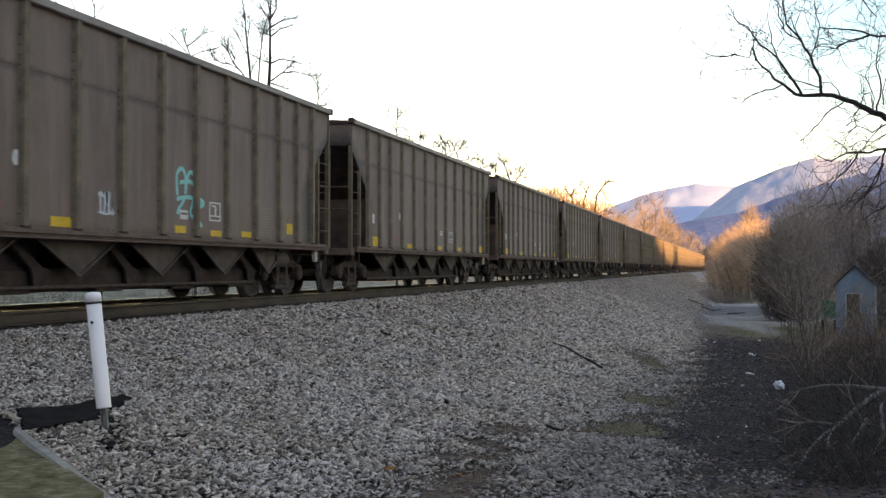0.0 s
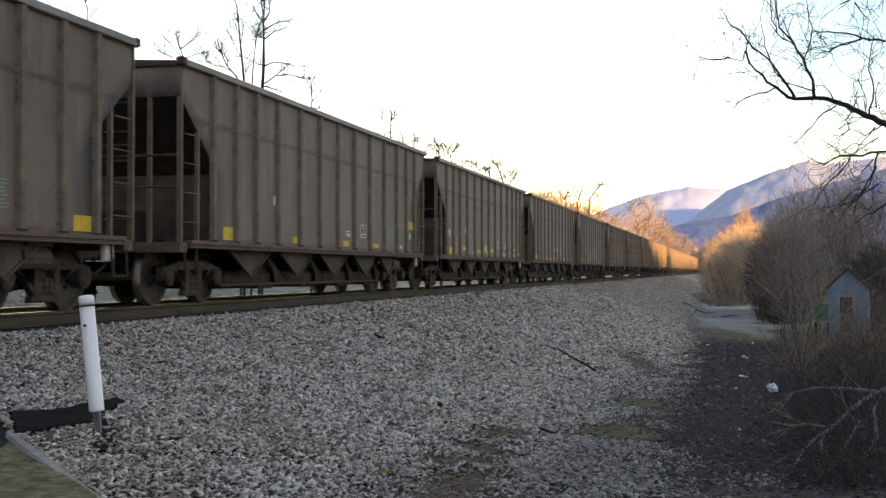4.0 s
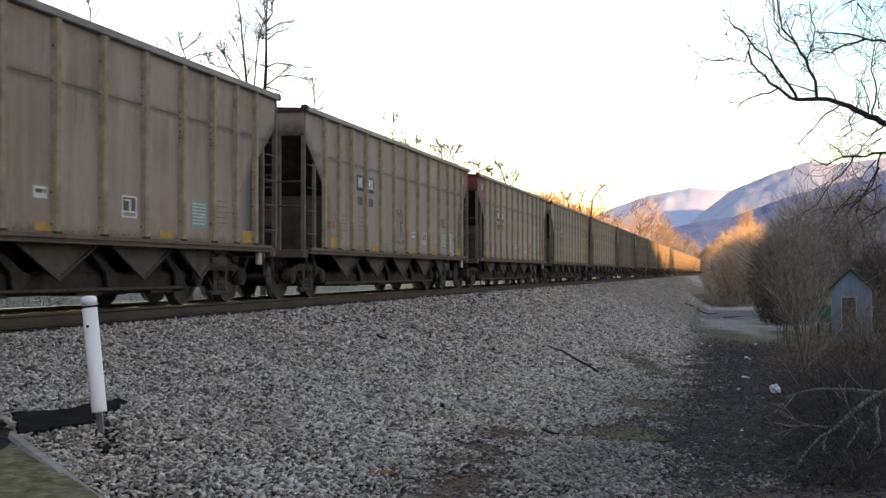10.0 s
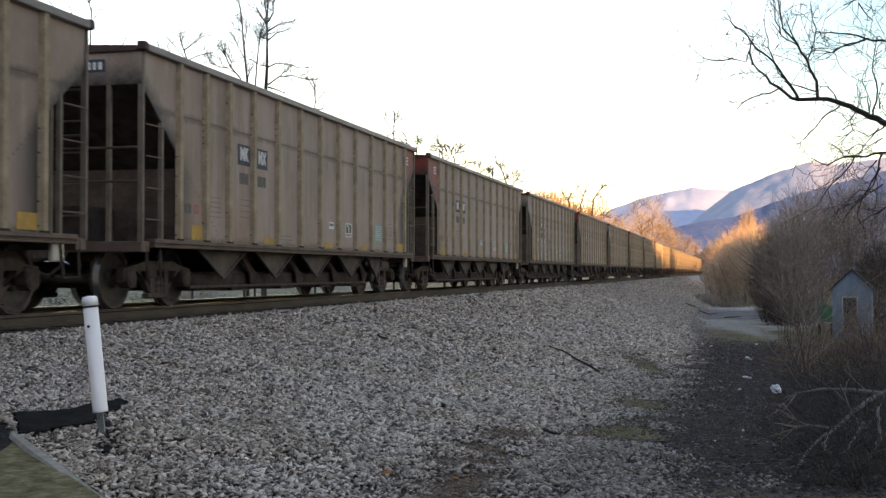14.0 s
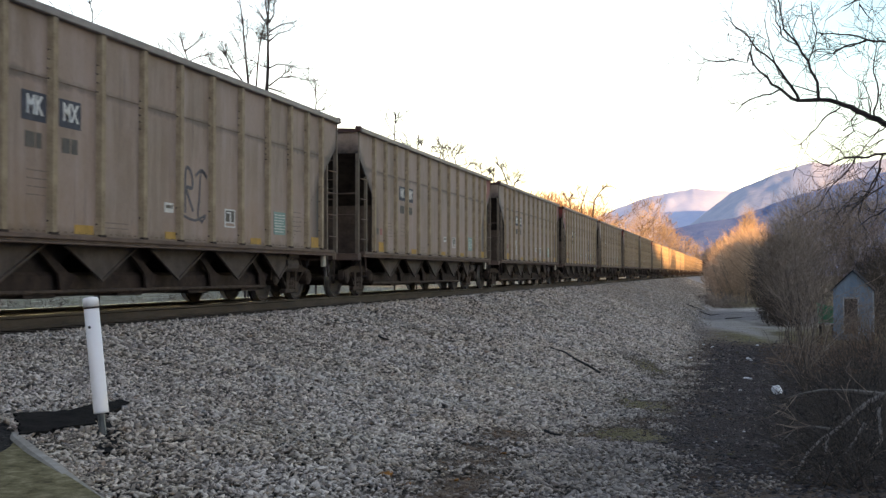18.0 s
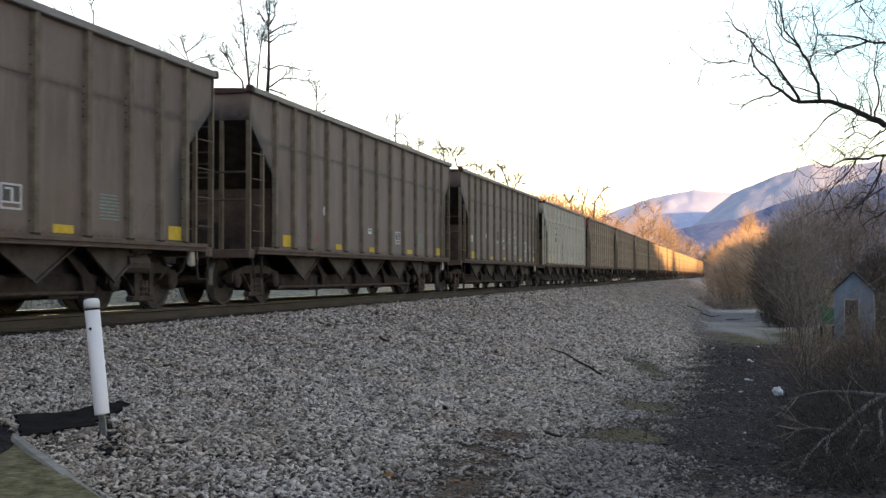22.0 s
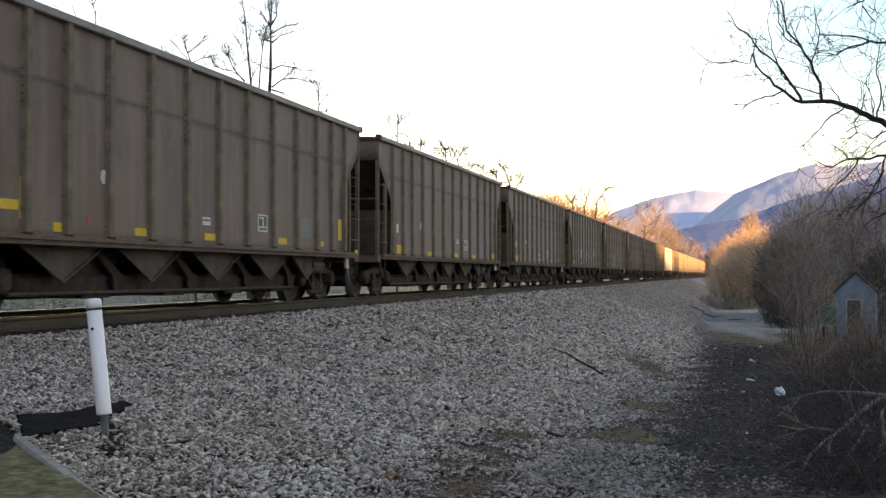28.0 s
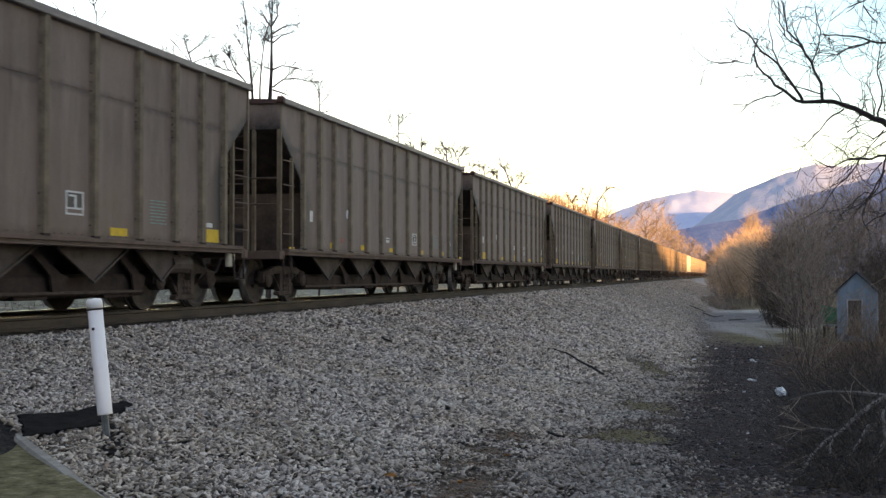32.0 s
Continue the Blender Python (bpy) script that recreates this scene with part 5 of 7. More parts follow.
def twig_cloud(mesh, count, centre, size, length, r, rng, up=0.55):
    """Fine twigs filling a rounded, ragged crown."""
    d = rng.normal(0, 1, (count, 3))
    d /= np.linalg.norm(d, axis=1)[:, None]
    rad = rng.random(count) ** 0.45
    lump = 0.72 + 0.34 * np.array([noise.noise((q[0] * 1.7 + centre[0], q[1] * 1.7, q[2] * 1.7 + centre[1])) + 0.5 for q in d])
    p = d * (rad * lump)[:, None] * np.array(size) + np.array(centre)
    w = d * 0.8 + rng.normal(0, 0.55, (count, 3)) + np.array([0, 0, up])
    w /= np.linalg.norm(w, axis=1)[:, None]
    ln = length * rng.uniform(0.5, 1.4, count)
    a = np.cross(w, rng.normal(0, 1, (count, 3)))
    a /= np.linalg.norm(a, axis=1)[:, None]
    b = np.cross(w, a)
    kink = p + w * (ln * 0.5)[:, None]
    tip = kink + (w + rng.normal(0, 0.35, (count, 3))) * (ln * 0.5)[:, None]
    rr = r * rng.uniform(0.6, 1.3, count)[:, None]
    ring = [a, -0.5 * a + 0.87 * b, -0.5 * a - 0.87 * b]
    v = np.stack([p + k * rr for k in ring] + [kink + k * rr * 0.75 for k in ring] + [tip], 1).reshape(-1, 3)
    f = []
    for i in range(count):
        k = 7 * i
        f += [(k, k + 1, k + 4, k + 3), (k + 1, k + 2, k + 5, k + 4), (k + 2, k, k + 3, k + 5), (k + 3, k + 4, k + 6), (k + 4, k + 5, k + 6), (k + 5, k + 3, k + 6)]
    mesh.add(v.tolist(), f)


def shrub(x, y, w, h, stems, seed, label, twig, d=None, category="bush", name="shrub", curl=0.35, r=0.012, levels=2, stop=0.004, kids=(3, 5), fork=0.55, cloud=0, fine=0.008, rise=0.55, bark=None):
    """A leafless bush: many arching stems from one foot, forked into twigs."""
    rnd, thick, thin = random.Random(seed), Mesh(), Mesh()
    for k in range(stems):
        a, q = rnd.uniform(0, 6.28), rnd.random() ** 0.5
        foot = Vector((math.cos(a) * q * w * 0.36, math.sin(a) * q * (d or w) * 0.36, 0))
        out = Vector((math.cos(a) * curl * q * w / h, math.sin(a) * curl * q * w / h, 1.0)).normalized()
        foot.z = ground_z(x + foot.x, y + foot.y) - ground_z(x, y) - 0.05
        grow(thick, thin, foot, out, h * rnd.uniform(0.35, 0.68), r * rnd.uniform(0.7, 1.3), levels, rnd, fork, 0.10, kids, 4, stop, r * 0.69)
    if cloud:
        twig_cloud(thin, cloud, (0, 0, h * 0.52), (w * 0.60, (d or w) * 0.60, h * 0.48), h * 0.13, fine, np.random.default_rng(seed), rise)
    bush = tagged(new(name), label, category)
    bush.location = (x, y, ground_z(x, y))
    tagged(part("stem", thick, bark or M_BARK, bush), kind="stuff")
    part("crown", thin, twig, bush)
    return bush


def skyline_tree(label, dist, r, seed, stem, limbs):
    """A leafless tree drawn by its stem and main limbs (bearing and rise in thousandths), with random twigs."""
    foot = along(stem[0][0], dist)
    tree = tagged(new("bare_tree"), label, "tree", "leafless trees behind the train")
    z0 = ground_z(foot.x, foot.y)
    tree.location = (foot.x, foot.y, z0)
    rnd, thick, thin = random.Random(seed), Mesh(), Mesh()

    def spot(b, up):
        p = along(b, dist)
        return Vector((p.x - foot.x, p.y - foot.y, EYE[2] + up * dist / 1000 * 0.985 - z0))
    wide = max(1.0, dist / 70)
    runs = [([Vector((0, 0, -0.1))] + [spot(*q) for q in stem], r * 0.85, 0.026 * wide)]
    runs += [([spot(*q) for q in limb], max(r * 0.26, 0.034 * wide), 0.019 * wide) for limb in limbs]
    for path, r0, r1 in runs:
        n = len(path)
        rad = [r0 + (r1 - r0) * (i / (n - 1)) ** 0.8 for i in range(n)]
        deep = rnd.uniform(-0.25, 0.25)
        for i in range(1, n):
            if r0 < r * 0.5:
                path[i] = path[i] + Vector((0, deep * i, 0))
        thick.tube(path, rad, 6)
        for k in range(int(4.4 * n / wide ** 0.7)):
            s = rnd.uniform(0.35 if r0 < r * 0.5 else 0.72, 1.0) * (n - 1)
            i = min(n - 2, int(s))
            q = path[i].lerp(path[i + 1], s - i)
            side = Vector((rnd.gauss(0, 1), rnd.gauss(0, 1), rnd.gauss(0.4, 0.8))).normalized()
            grow(thick, thin, q, ((path[i + 1] - path[i]).normalized() * 0.6 + side * 0.7).normalized(), rnd.uniform(0.4, 1.1), 0.0135 * wide, 1, rnd, 0.5, 0.1, (1, 3), 4, 0.009 * wide)
    part("trunk", thick, M_BARK_DARK, tree)
    part("crown", thin, M_TWIG_DARK, tree)


def build_trees():
    far = "leafless trees behind the train"
    skyline_tree("tall leafless tree dark against the white sky", 67, 0.21, 11, [(-152, 141), (-151, 159), (-150, 179), (-150, 201), (-150, 218), (-149, 245)],
                 [[(-149, 163), (-139, 170), (-127, 171), (-115, 168)],
                  [(-139, 170), (-137, 173), (-134, 176)],
                  [(-150, 178), (-141, 182), (-132, 181), (-121, 178)],
                  [(-149, 202), (-142, 209), (-131, 213)],
                  [(-149, 210), (-139, 217), (-126, 220)],
                  [(-150, 203), (-153, 204), (-157, 205)],
                  [(-149, 218), (-144, 226), (-143, 237)],
                  [(-150, 216), (-154, 221), (-157, 228)],
                  [(-151, 179), (-154, 180), (-157, 181)],
                  [(-149, 161), (-142, 159), (-136, 156)],
                  [(-150, 223), (-152, 230), (-153, 238)]])
    skyline_tree("slim leafless tree forked against the sky", 70, 0.13, 12, [(-166, 147), (-167, 165), (-169, 184), (-171, 205), (-172, 220), (-175, 238)],
                 [[(-169, 184), (-174, 192), (-178, 198), (-182, 205)],
                  [(-167, 167), (-165, 171), (-164, 174)],
                  [(-170, 205), (-173, 210), (-178, 211)],
                  [(-170, 195), (-168, 210), (-168, 213)]])
    skyline_tree("slim leafless tree behind the train", 72, 0.09, 13, [(-160, 144), (-160, 163), (-159, 179), (-158, 189), (-156, 205), (-153, 216)],
                 [[(-159, 181), (-162, 184), (-166, 185)],
                  [(-157, 195), (-159, 203), (-159, 205)],
                  [(-156, 203), (-154, 207), (-152, 207)]])
    skyline_tree("low spreading leafless tree behind the train", 64, 0.10, 14, [(-169, 141), (-173, 168), (-182, 178), (-186, 187), (-187, 190)],
                 [[(-178, 173), (-186, 177), (-196, 179), (-203, 182)],
                  [(-182, 178), (-180, 180), (-178, 181)],
                  [(-196, 179), (-200, 182), (-201, 186)]])
    skyline_tree("spreading leafless tree beyond the cars", 66, 0.09, 22, [(-214, 141), (-216, 165), (-219, 182), (-223, 193), (-226, 203)],
                 [[(-217, 174), (-227, 183), (-238, 186), (-246, 192)],
                  [(-219, 182), (-211, 187), (-203, 190)],
                  [(-222, 191), (-214, 197), (-208, 205)],
                  [(-219, 182), (-229, 192), (-236, 200)]])
    skyline_tree("slim leafless tree behind the train", 80, 0.10, 15, [(-108, 121), (-109, 137), (-108, 151), (-109, 164)],
                 [[(-108, 148), (-105, 153), (-102, 158)],
                  [(-109, 144), (-106, 142), (-102, 142)],
                  [(-109, 159), (-112, 167), (-115, 170)]])
    bare_tree(*along(-298, 60)[:2], 16.8, 0.14, 14, "leafless tree with a spreading crown", group=far, stop=0.024, levels=4, kids=(2, 4), rise=0.7)
    skyline_tree("slim leafless tree with drooping side limbs", 100, 0.12, 51, [(-40, 103), (-40, 115), (-40, 128), (-39, 140)],
                 [[(-40, 120), (-44, 128), (-47, 134), (-46, 141)],
                  [(-40, 124), (-34, 124), (-30, 119), (-30, 113)],
                  [(-40, 122), (-45, 120), (-47, 115)],
                  [(-40, 132), (-36, 136), (-34, 138)],
                  [(-40, 117), (-35, 118), (-32, 112)]])
    skyline_tree("low leafless tree behind the hopper cars", 104, 0.09, 52, [(-21, 96), (-20, 105), (-20, 111), (-19, 115)],
                 [[(-20, 106), (-23, 109), (-26, 111)],
                  [(-20, 110), (-16, 109), (-17, 114)]])
    skyline_tree("leafless tree with a drooping crown", 106, 0.16, 53, [(4, 81), (4, 92), (2, 102), (2, 109), (-1, 114)],
                 [[(2, 103), (-3, 111), (-8, 112), (-10, 107)],
                  [(3, 100), (7, 105), (6, 109), (3, 111)],
                  [(2, 106), (-2, 106), (-5, 109)],
                  [(3, 96), (0, 101), (1, 106)],
                  [(3, 97), (8, 100), (7, 103)],
                  [(2, 109), (5, 113), (8, 109)]])
    skyline_tree("crooked leafless tree behind the hopper cars", 110, 0.13, 54, [(19, 76), (17, 90), (13, 96), (12, 102), (15, 106), (17, 109)],
                 [[(14, 95), (19, 95), (22, 97)],
                  [(12, 100), (10, 103), (9, 107)],
                  [(14, 105), (18, 105), (19, 106)],
                  [(17, 88), (22, 92), (27, 96), (31, 96)]])
    skyline_tree("low leafless tree behind the hopper cars", 114, 0.09, 55, [(36, 71), (36, 81), (35, 88), (34, 93)],
                 [[(36, 85), (32, 89), (30, 92)],
                  [(36, 88), (39, 91), (41, 91)],
                  [(36, 83), (41, 86), (44, 90)]])
    skyline_tree("forked leafless tree with bare angular limbs", 122, 0.17, 56, [(60, 62), (59, 73), (57, 80), (55, 86), (53, 91), (48, 97)],
                 [[(55, 86), (57, 91), (54, 95)],
                  [(57, 82), (61, 85)],
                  [(51, 94), (53, 96)]])
    skyline_tree("leafless tree with spreading bare limbs", 124, 0.15, 57, [(63, 62), (62, 73), (64, 78), (67, 82), (70, 87)],
                 [[(62, 76), (61, 80), (58, 83)],
                  [(64, 78), (63, 82), (64, 84)],
                  [(65, 80), (69, 81), (72, 79)]])
    skyline_tree("low leafless tree behind the hopper cars", 128, 0.10, 58, [(47, 66), (47, 75), (46, 82), (45, 88)],
                 [[(46, 80), (43, 84), (42, 88)],
                  [(46, 78), (51, 82), (52, 81)]])
    skyline_tree("slim leafless tree behind the sunlit crowns", 150, 0.15, 59, [(112, 49), (112, 59), (111, 64), (114, 69)],
                 [[(111, 62), (108, 66), (106, 69)],
                  [(111, 63), (113, 65), (117, 66)]])
    skyline_tree("slim leafless tree behind the sunlit crowns", 160, 0.15, 60, [(122, 47), (122, 59), (124, 65), (126, 72)],
                 [[(123, 63), (120, 66), (118, 74)],
                  [(124, 65), (122, 69)]])
    skyline_tree("crooked leaning leafless tree at the wood's edge", 165, 0.20, 61, [(131, 42), (132, 54), (133, 63), (136, 68), (140, 73), (144, 77)],
                 [[(135, 66), (138, 68)],
                  [(142, 75), (147, 76), (150, 74)],
                  [(133, 63), (131, 66)]])
    lit = "leafless tree glowing orange in low sun"
    for b, dist, h, s in ((79, 185, 15.6, 31), (87, 195, 16.4, 32), (95, 200, 17.0, 33), (103, 205, 16.4, 34), (111, 212, 15.8, 44), (121, 220, 16.8, 35), (130, 235, 16.0, 45), (137, 245, 19.5, 48), (145, 255, 16.0, 36), (153, 270, 16.0, 37), (161, 280, 17.0, 46), (169, 290, 18.0, 49),
                          (177, 300, 22.5, 38), (184, 315, 23.5, 39), (191, 330, 20.0, 40), (198, 345, 17.5, 41), (205, 365, 16.0, 47), (212, 390, 15.0, 42), (221, 430, 14.0, 43)):
        bare_tree(*along(b, dist)[:2], h, 0.26, s, lit, M_BARK, M_TWIG_RUST if b < 135 else M_TWIG_TAN, "sunlit trees along the track", stop=0.05, levels=3, kids=(3, 5), bole=0.12, limbs=24, rise=0.6, cloud=1900 if b < 135 else 800, fine=0.05 if b < 135 else 0.03)


build_trees()


def build_brush():
    # sunlit thicket beside the far track
    for k, (b, dist, w, h) in enumerate(((233, 245, 4.5, 6.0), (239, 238, 5.5, 7.4), (245, 232, 6, 9.0), (251, 228, 6, 10.2), (257, 230, 6, 10.6), (263, 232, 5, 11.6), (266, 226, 2.6, 15.0), (273, 245, 6, 13.0))):
        p = along(b, dist * 1.36)
        shrub(p.x, p.y, w * 1.36, h * 1.36, 22, 60 + k, "leafless thicket glowing orange in low sun", M_TWIG_TAN, r=0.06, stop=0.032, levels=2, kids=(3, 5), curl=0.5, cloud=2000, fine=0.034)
    # tan thicket between the bank and the clearing, and dead stalks at its foot
    for k, (b, dist, w, h) in enumerate(((237, 160, 3.2, 4.6), (242, 148, 3.4, 5.6), (247, 136, 3.4, 6.6), (253, 128, 3.6, 7.4), (259, 124, 3.6, 7.8), (265, 122, 3.4, 7.6), (271, 120, 3.4, 7.8), (277, 118, 3.2, 7.4), (248, 158, 4.4, 8.2), (260, 150, 4.2, 9.0), (270, 146, 4.2, 9.4))):
        p = along(b, dist)
        shrub(p.x, p.y, w, h, 18, 400 + k, "tan leafless thicket at the far end of the bank", M_TWIG_STRAW, r=0.032, stop=0.016, levels=2, kids=(3, 5), curl=0.5, cloud=1300, fine=0.018, rise=0.3, bark=M_BARK_PALE)
    for k, (b, dist, w, h) in enumerate(((226, 112, 1.6, 0.6), (233, 108, 2.2, 0.8), (241, 106, 2.4, 0.8), (250, 105, 2.4, 1.2), (259, 106, 2.6, 1.0))):
        p = along(b, dist)
        shrub(p.x, p.y, w, h, 16, 420 + k, "low dead brown stalks beside the clearing", M_TWIG, r=0.018, stop=0.010, levels=2, curl=0.9, fork=0.8, cloud=420, fine=0.012, rise=0.2)
    # bushes before the shed, then dim brush behind it
    for k, (b, dist, w, h) in enumerate(((286, 76, 2.1, 4.8), (290, 72, 2.4, 5.6), (295, 70, 2.6, 6.4), (301, 72, 2.8, 6.8), (306, 70, 2.6, 6.2))):
        p = along(b, dist)
        shrub(p.x, p.y, w, h, 20, 80 + k, "dense dim leafless bush on the low ground", M_TWIG_BROWN if k < 2 else M_TWIG, r=0.018, stop=0.009, levels=3, kids=(3, 5), curl=0.6, fork=0.55, cloud=1700, fine=0.009, rise=0.25, bark=M_BARK_DARK)
    for k, (b, dist, w, h) in enumerate(((290, 71, 2.0, 1.7), (294, 69, 2.2, 2.0), (298, 69, 2.8, 2.0), (307, 68, 2.6, 1.8))):
        p = along(b, dist)
        shrub(p.x, p.y, w, h, 16, 180 + k, "low dark brush under the bush", M_TWIG_BROWN, r=0.012, stop=0.007, levels=2, curl=0.9, fork=0.8, cloud=900, fine=0.010, rise=0.2, bark=M_BARK_DARK)
    for k, (b, dist, w, h) in enumerate(((308, 92, 4.5, 9.4), (314, 84, 5, 9.0), (324, 90, 6, 10.4), (336, 86, 5, 9.8), (348, 90, 6, 10.8), (360, 88, 5, 10.2), (374, 90, 6, 10.8), (388, 88, 6, 10.8))):
        p = along(b, dist)
        shrub(p.x, p.y, w, h, 13, 90 + k, "grey-brown leafless brush behind the shed", M_TWIG_GREY if k % 2 == 0 else M_TWIG, r=0.026, stop=0.012, levels=3, kids=(3, 5), curl=0.3, fork=0.5, cloud=1300, fine=0.011, rise=0.3)
    for k, (b, dist, w, h) in enumerate(((371, 62, 2.2, 4.0), (379, 60, 2.4, 4.6), (387, 58, 2.4, 4.4), (394, 60, 2.4, 5.0))):
        p = along(b, dist)
        shrub(p.x, p.y, w, h, 18, 460 + k, "dark leafless bush crowding the shed wall", M_TWIG_BROWN, r=0.016, stop=0.008, levels=3, kids=(3, 5), curl=0.5, cloud=1300, fine=0.010, rise=0.3, bark=M_BARK_DARK)
    for k, (b, dist, w, h) in enumerate(((352, 50, 1.5, 2.0), (366, 48, 1.6, 2.6), (380, 45, 1.8, 3.2))):
        p = along(b, dist)
        shrub(p.x, p.y, w, h, 14, 100 + k, "dim leafless bush beside the shed", M_TWIG, r=0.010, stop=0.005, levels=2, kids=(3, 5), cloud=500, fine=0.005)
    # low scrub beyond the track, seen between the wheels
    rnd = random.Random(5)
    for k in range(16):
        y = 12 + k * 5.0 + rnd.uniform(-1.5, 1.5)
        shrub(-16.5 - rnd.uniform(0, 6) - k * 0.6, y, rnd.uniform(1.8, 3.2), rnd.uniform(0.9, 1.8), 16, 300 + k, "low bare scrub beyond the track", M_TWIG if k % 2 else M_TWIG_BROWN, r=0.011, stop=0.006, levels=2, curl=0.8, fork=0.7, cloud=260, fine=0.008, rise=0.3)
    # slim saplings in front
    for k, (b, dist, h) in enumerate(((301, 46, 5.4), (306, 44, 5.8), (309, 48, 5.2), (314, 42, 5.6), (319, 47, 5.0), (296, 50, 4.8), (325, 45, 5.4), (331, 50, 5.0))):
        p = along(b, dist)
        shrub(p.x, p.y, 0.5, h, 4, 130 + k, "slim grey-brown leafless sapling", M_TWIG, r=0.016, stop=0.007, levels=2, cloud=160, fine=0.006, name="sapling", category="sapling")
    for k, (b, dist, h) in enumerate(((313, 17.6, 2.7), (316, 18.4, 2.2), (322, 19.5, 2.4))):
        p = along(b, dist)
        shrub(p.x, p.y, 0.4, h, 3, 440 + k, "slim grey-brown leafless sapling", M_TWIG, r=0.014, stop=0.004, levels=3, cloud=60, fine=0.003, name="sapling", category="sapling")
    # rusty brambles and weeds on the low ground
    for k, (b, dist, w, h) in enumerate(((322, 27, 1.8, 0.9), (336, 29, 2.0, 1.1), (352, 27, 2.0, 1.1), (366, 28, 2.2, 1.3), (380, 26, 2.2, 1.3), (330, 36, 2.2, 1.2), (345, 38, 2.4, 1.2), (360, 40, 2.4, 1.4), (376, 38, 2.4, 1.6), (304, 34, 1.4, 0.8))):
        p = along(b, dist)
        shrub(p.x, p.y, w, h, 34, 140 + k, "rust-brown bramble tangle on the low ground", M_BRAMBLE, r=0.007, stop=0.004, curl=0.9, levels=2, fork=0.7, cloud=520, fine=0.004)
    # near tangle at the foot of the bank
    for k, (b, dist, w, h) in enumerate(((318, 14, 1.2, 0.45), (336, 12.5, 1.3, 0.6), (352, 11, 1.3, 0.7), (370, 10.5, 1.3, 0.85), (386, 11, 1.4, 1.1), (330, 17, 1.5, 0.7), (346, 16, 1.5, 0.9), (362, 15, 1.6, 1.1), (380, 15, 1.6, 1.3), (326, 21, 1.6, 0.8), (344, 21, 1.8, 1.0), (364, 20, 1.8, 1.2), (384, 20, 1.8, 1.5), (352, 9.0, 1.0, 0.4), (368, 8.8, 1.1, 0.5), (384, 9.2, 1.2, 0.7), (336, 10.2, 1.0, 0.35), (396, 8.4, 1.2, 0.7))):
        p = along(b, dist)
        shrub(p.x, p.y, w, h, 26, 110 + k, "tangled bare dark brambles at the foot of the bank", M_TWIG_DARK, r=0.006, stop=0.003, curl=1.1, fork=0.75, cloud=420, fine=0.003)


build_brush()


def fallen_limbs():
    """Bare arching limbs of a felled branch."""
    p0 = along(392, 10.4)
    z0 = ground_z(p0.x, p0.y)
    limb = tagged(new("fallen_branch"), "fallen bare branch arching over the brambles", "branch")
    limb.location = (p0.x, p0.y, z0)
    rnd, thick, thin = random.Random(9), Mesh(), Mesh()

    def at(b, dist, up):
        p = along(b, dist)
        return Vector((p.x - p0.x, p.y - p0.y, EYE[2] + up * dist / 1000 - z0))
    runs = [([(392, 10.2, -94), (382, 10.2, -98), (370, 10.1, -104), (358, 10.0, -113), (340, 9.9, -129), (330, 9.8, -135), (317, 9.6, -147), (306, 9.2, -166), (290, 8.8, -177)], 0.024),
            ([(382, 10.2, -98), (357, 10.4, -96), (330, 10.6, -96), (314, 10.8, -99), (297, 10.9, -104)], 0.020),
            ([(334, 9.85, -134), (331, 9.7, -150), (329, 9.5, -168)], 0.013),
            ([(366, 10.0, -122), (357, 9.9, -137), (345, 9.7, -151), (335, 9.4, -168), (322, 8.8, -184)], 0.016),
            ([(339, 9.9, -128), (320, 10.0, -126), (307, 10.0, -128), (294, 9.9, -139)], 0.012),
            ([(378, 10.1, -109), (380, 9.9, -135), (370, 9.7, -150), (363, 9.5, -160)], 0.018)]
    for pts, r in runs:
        path = [at(*q) for q in pts]
        thick.tube(path, [r * (1 - 0.75 * i / (len(path) - 1)) for i in range(len(path))], 6)
        for k in range(4):
            i = rnd.randrange(len(path) - 1)
            q = path[i].lerp(path[i + 1], rnd.random())
            d = (path[i + 1] - path[i]).normalized() * 0.6 + Vector((rnd.gauss(0, 0.5), rnd.gauss(0, 0.5), rnd.gauss(0.2, 0.4)))
            grow(thick, thin, q, d.normalized(), rnd.uniform(0.15, 0.4), 0.005, 2, rnd, 0.5, 0.02, (2, 3), 4, 0.003)
    part("trunk", thick, M_BARK_PALE, limb)
    part("crown", thin, M_TWIG, limb)


fallen_limbs()


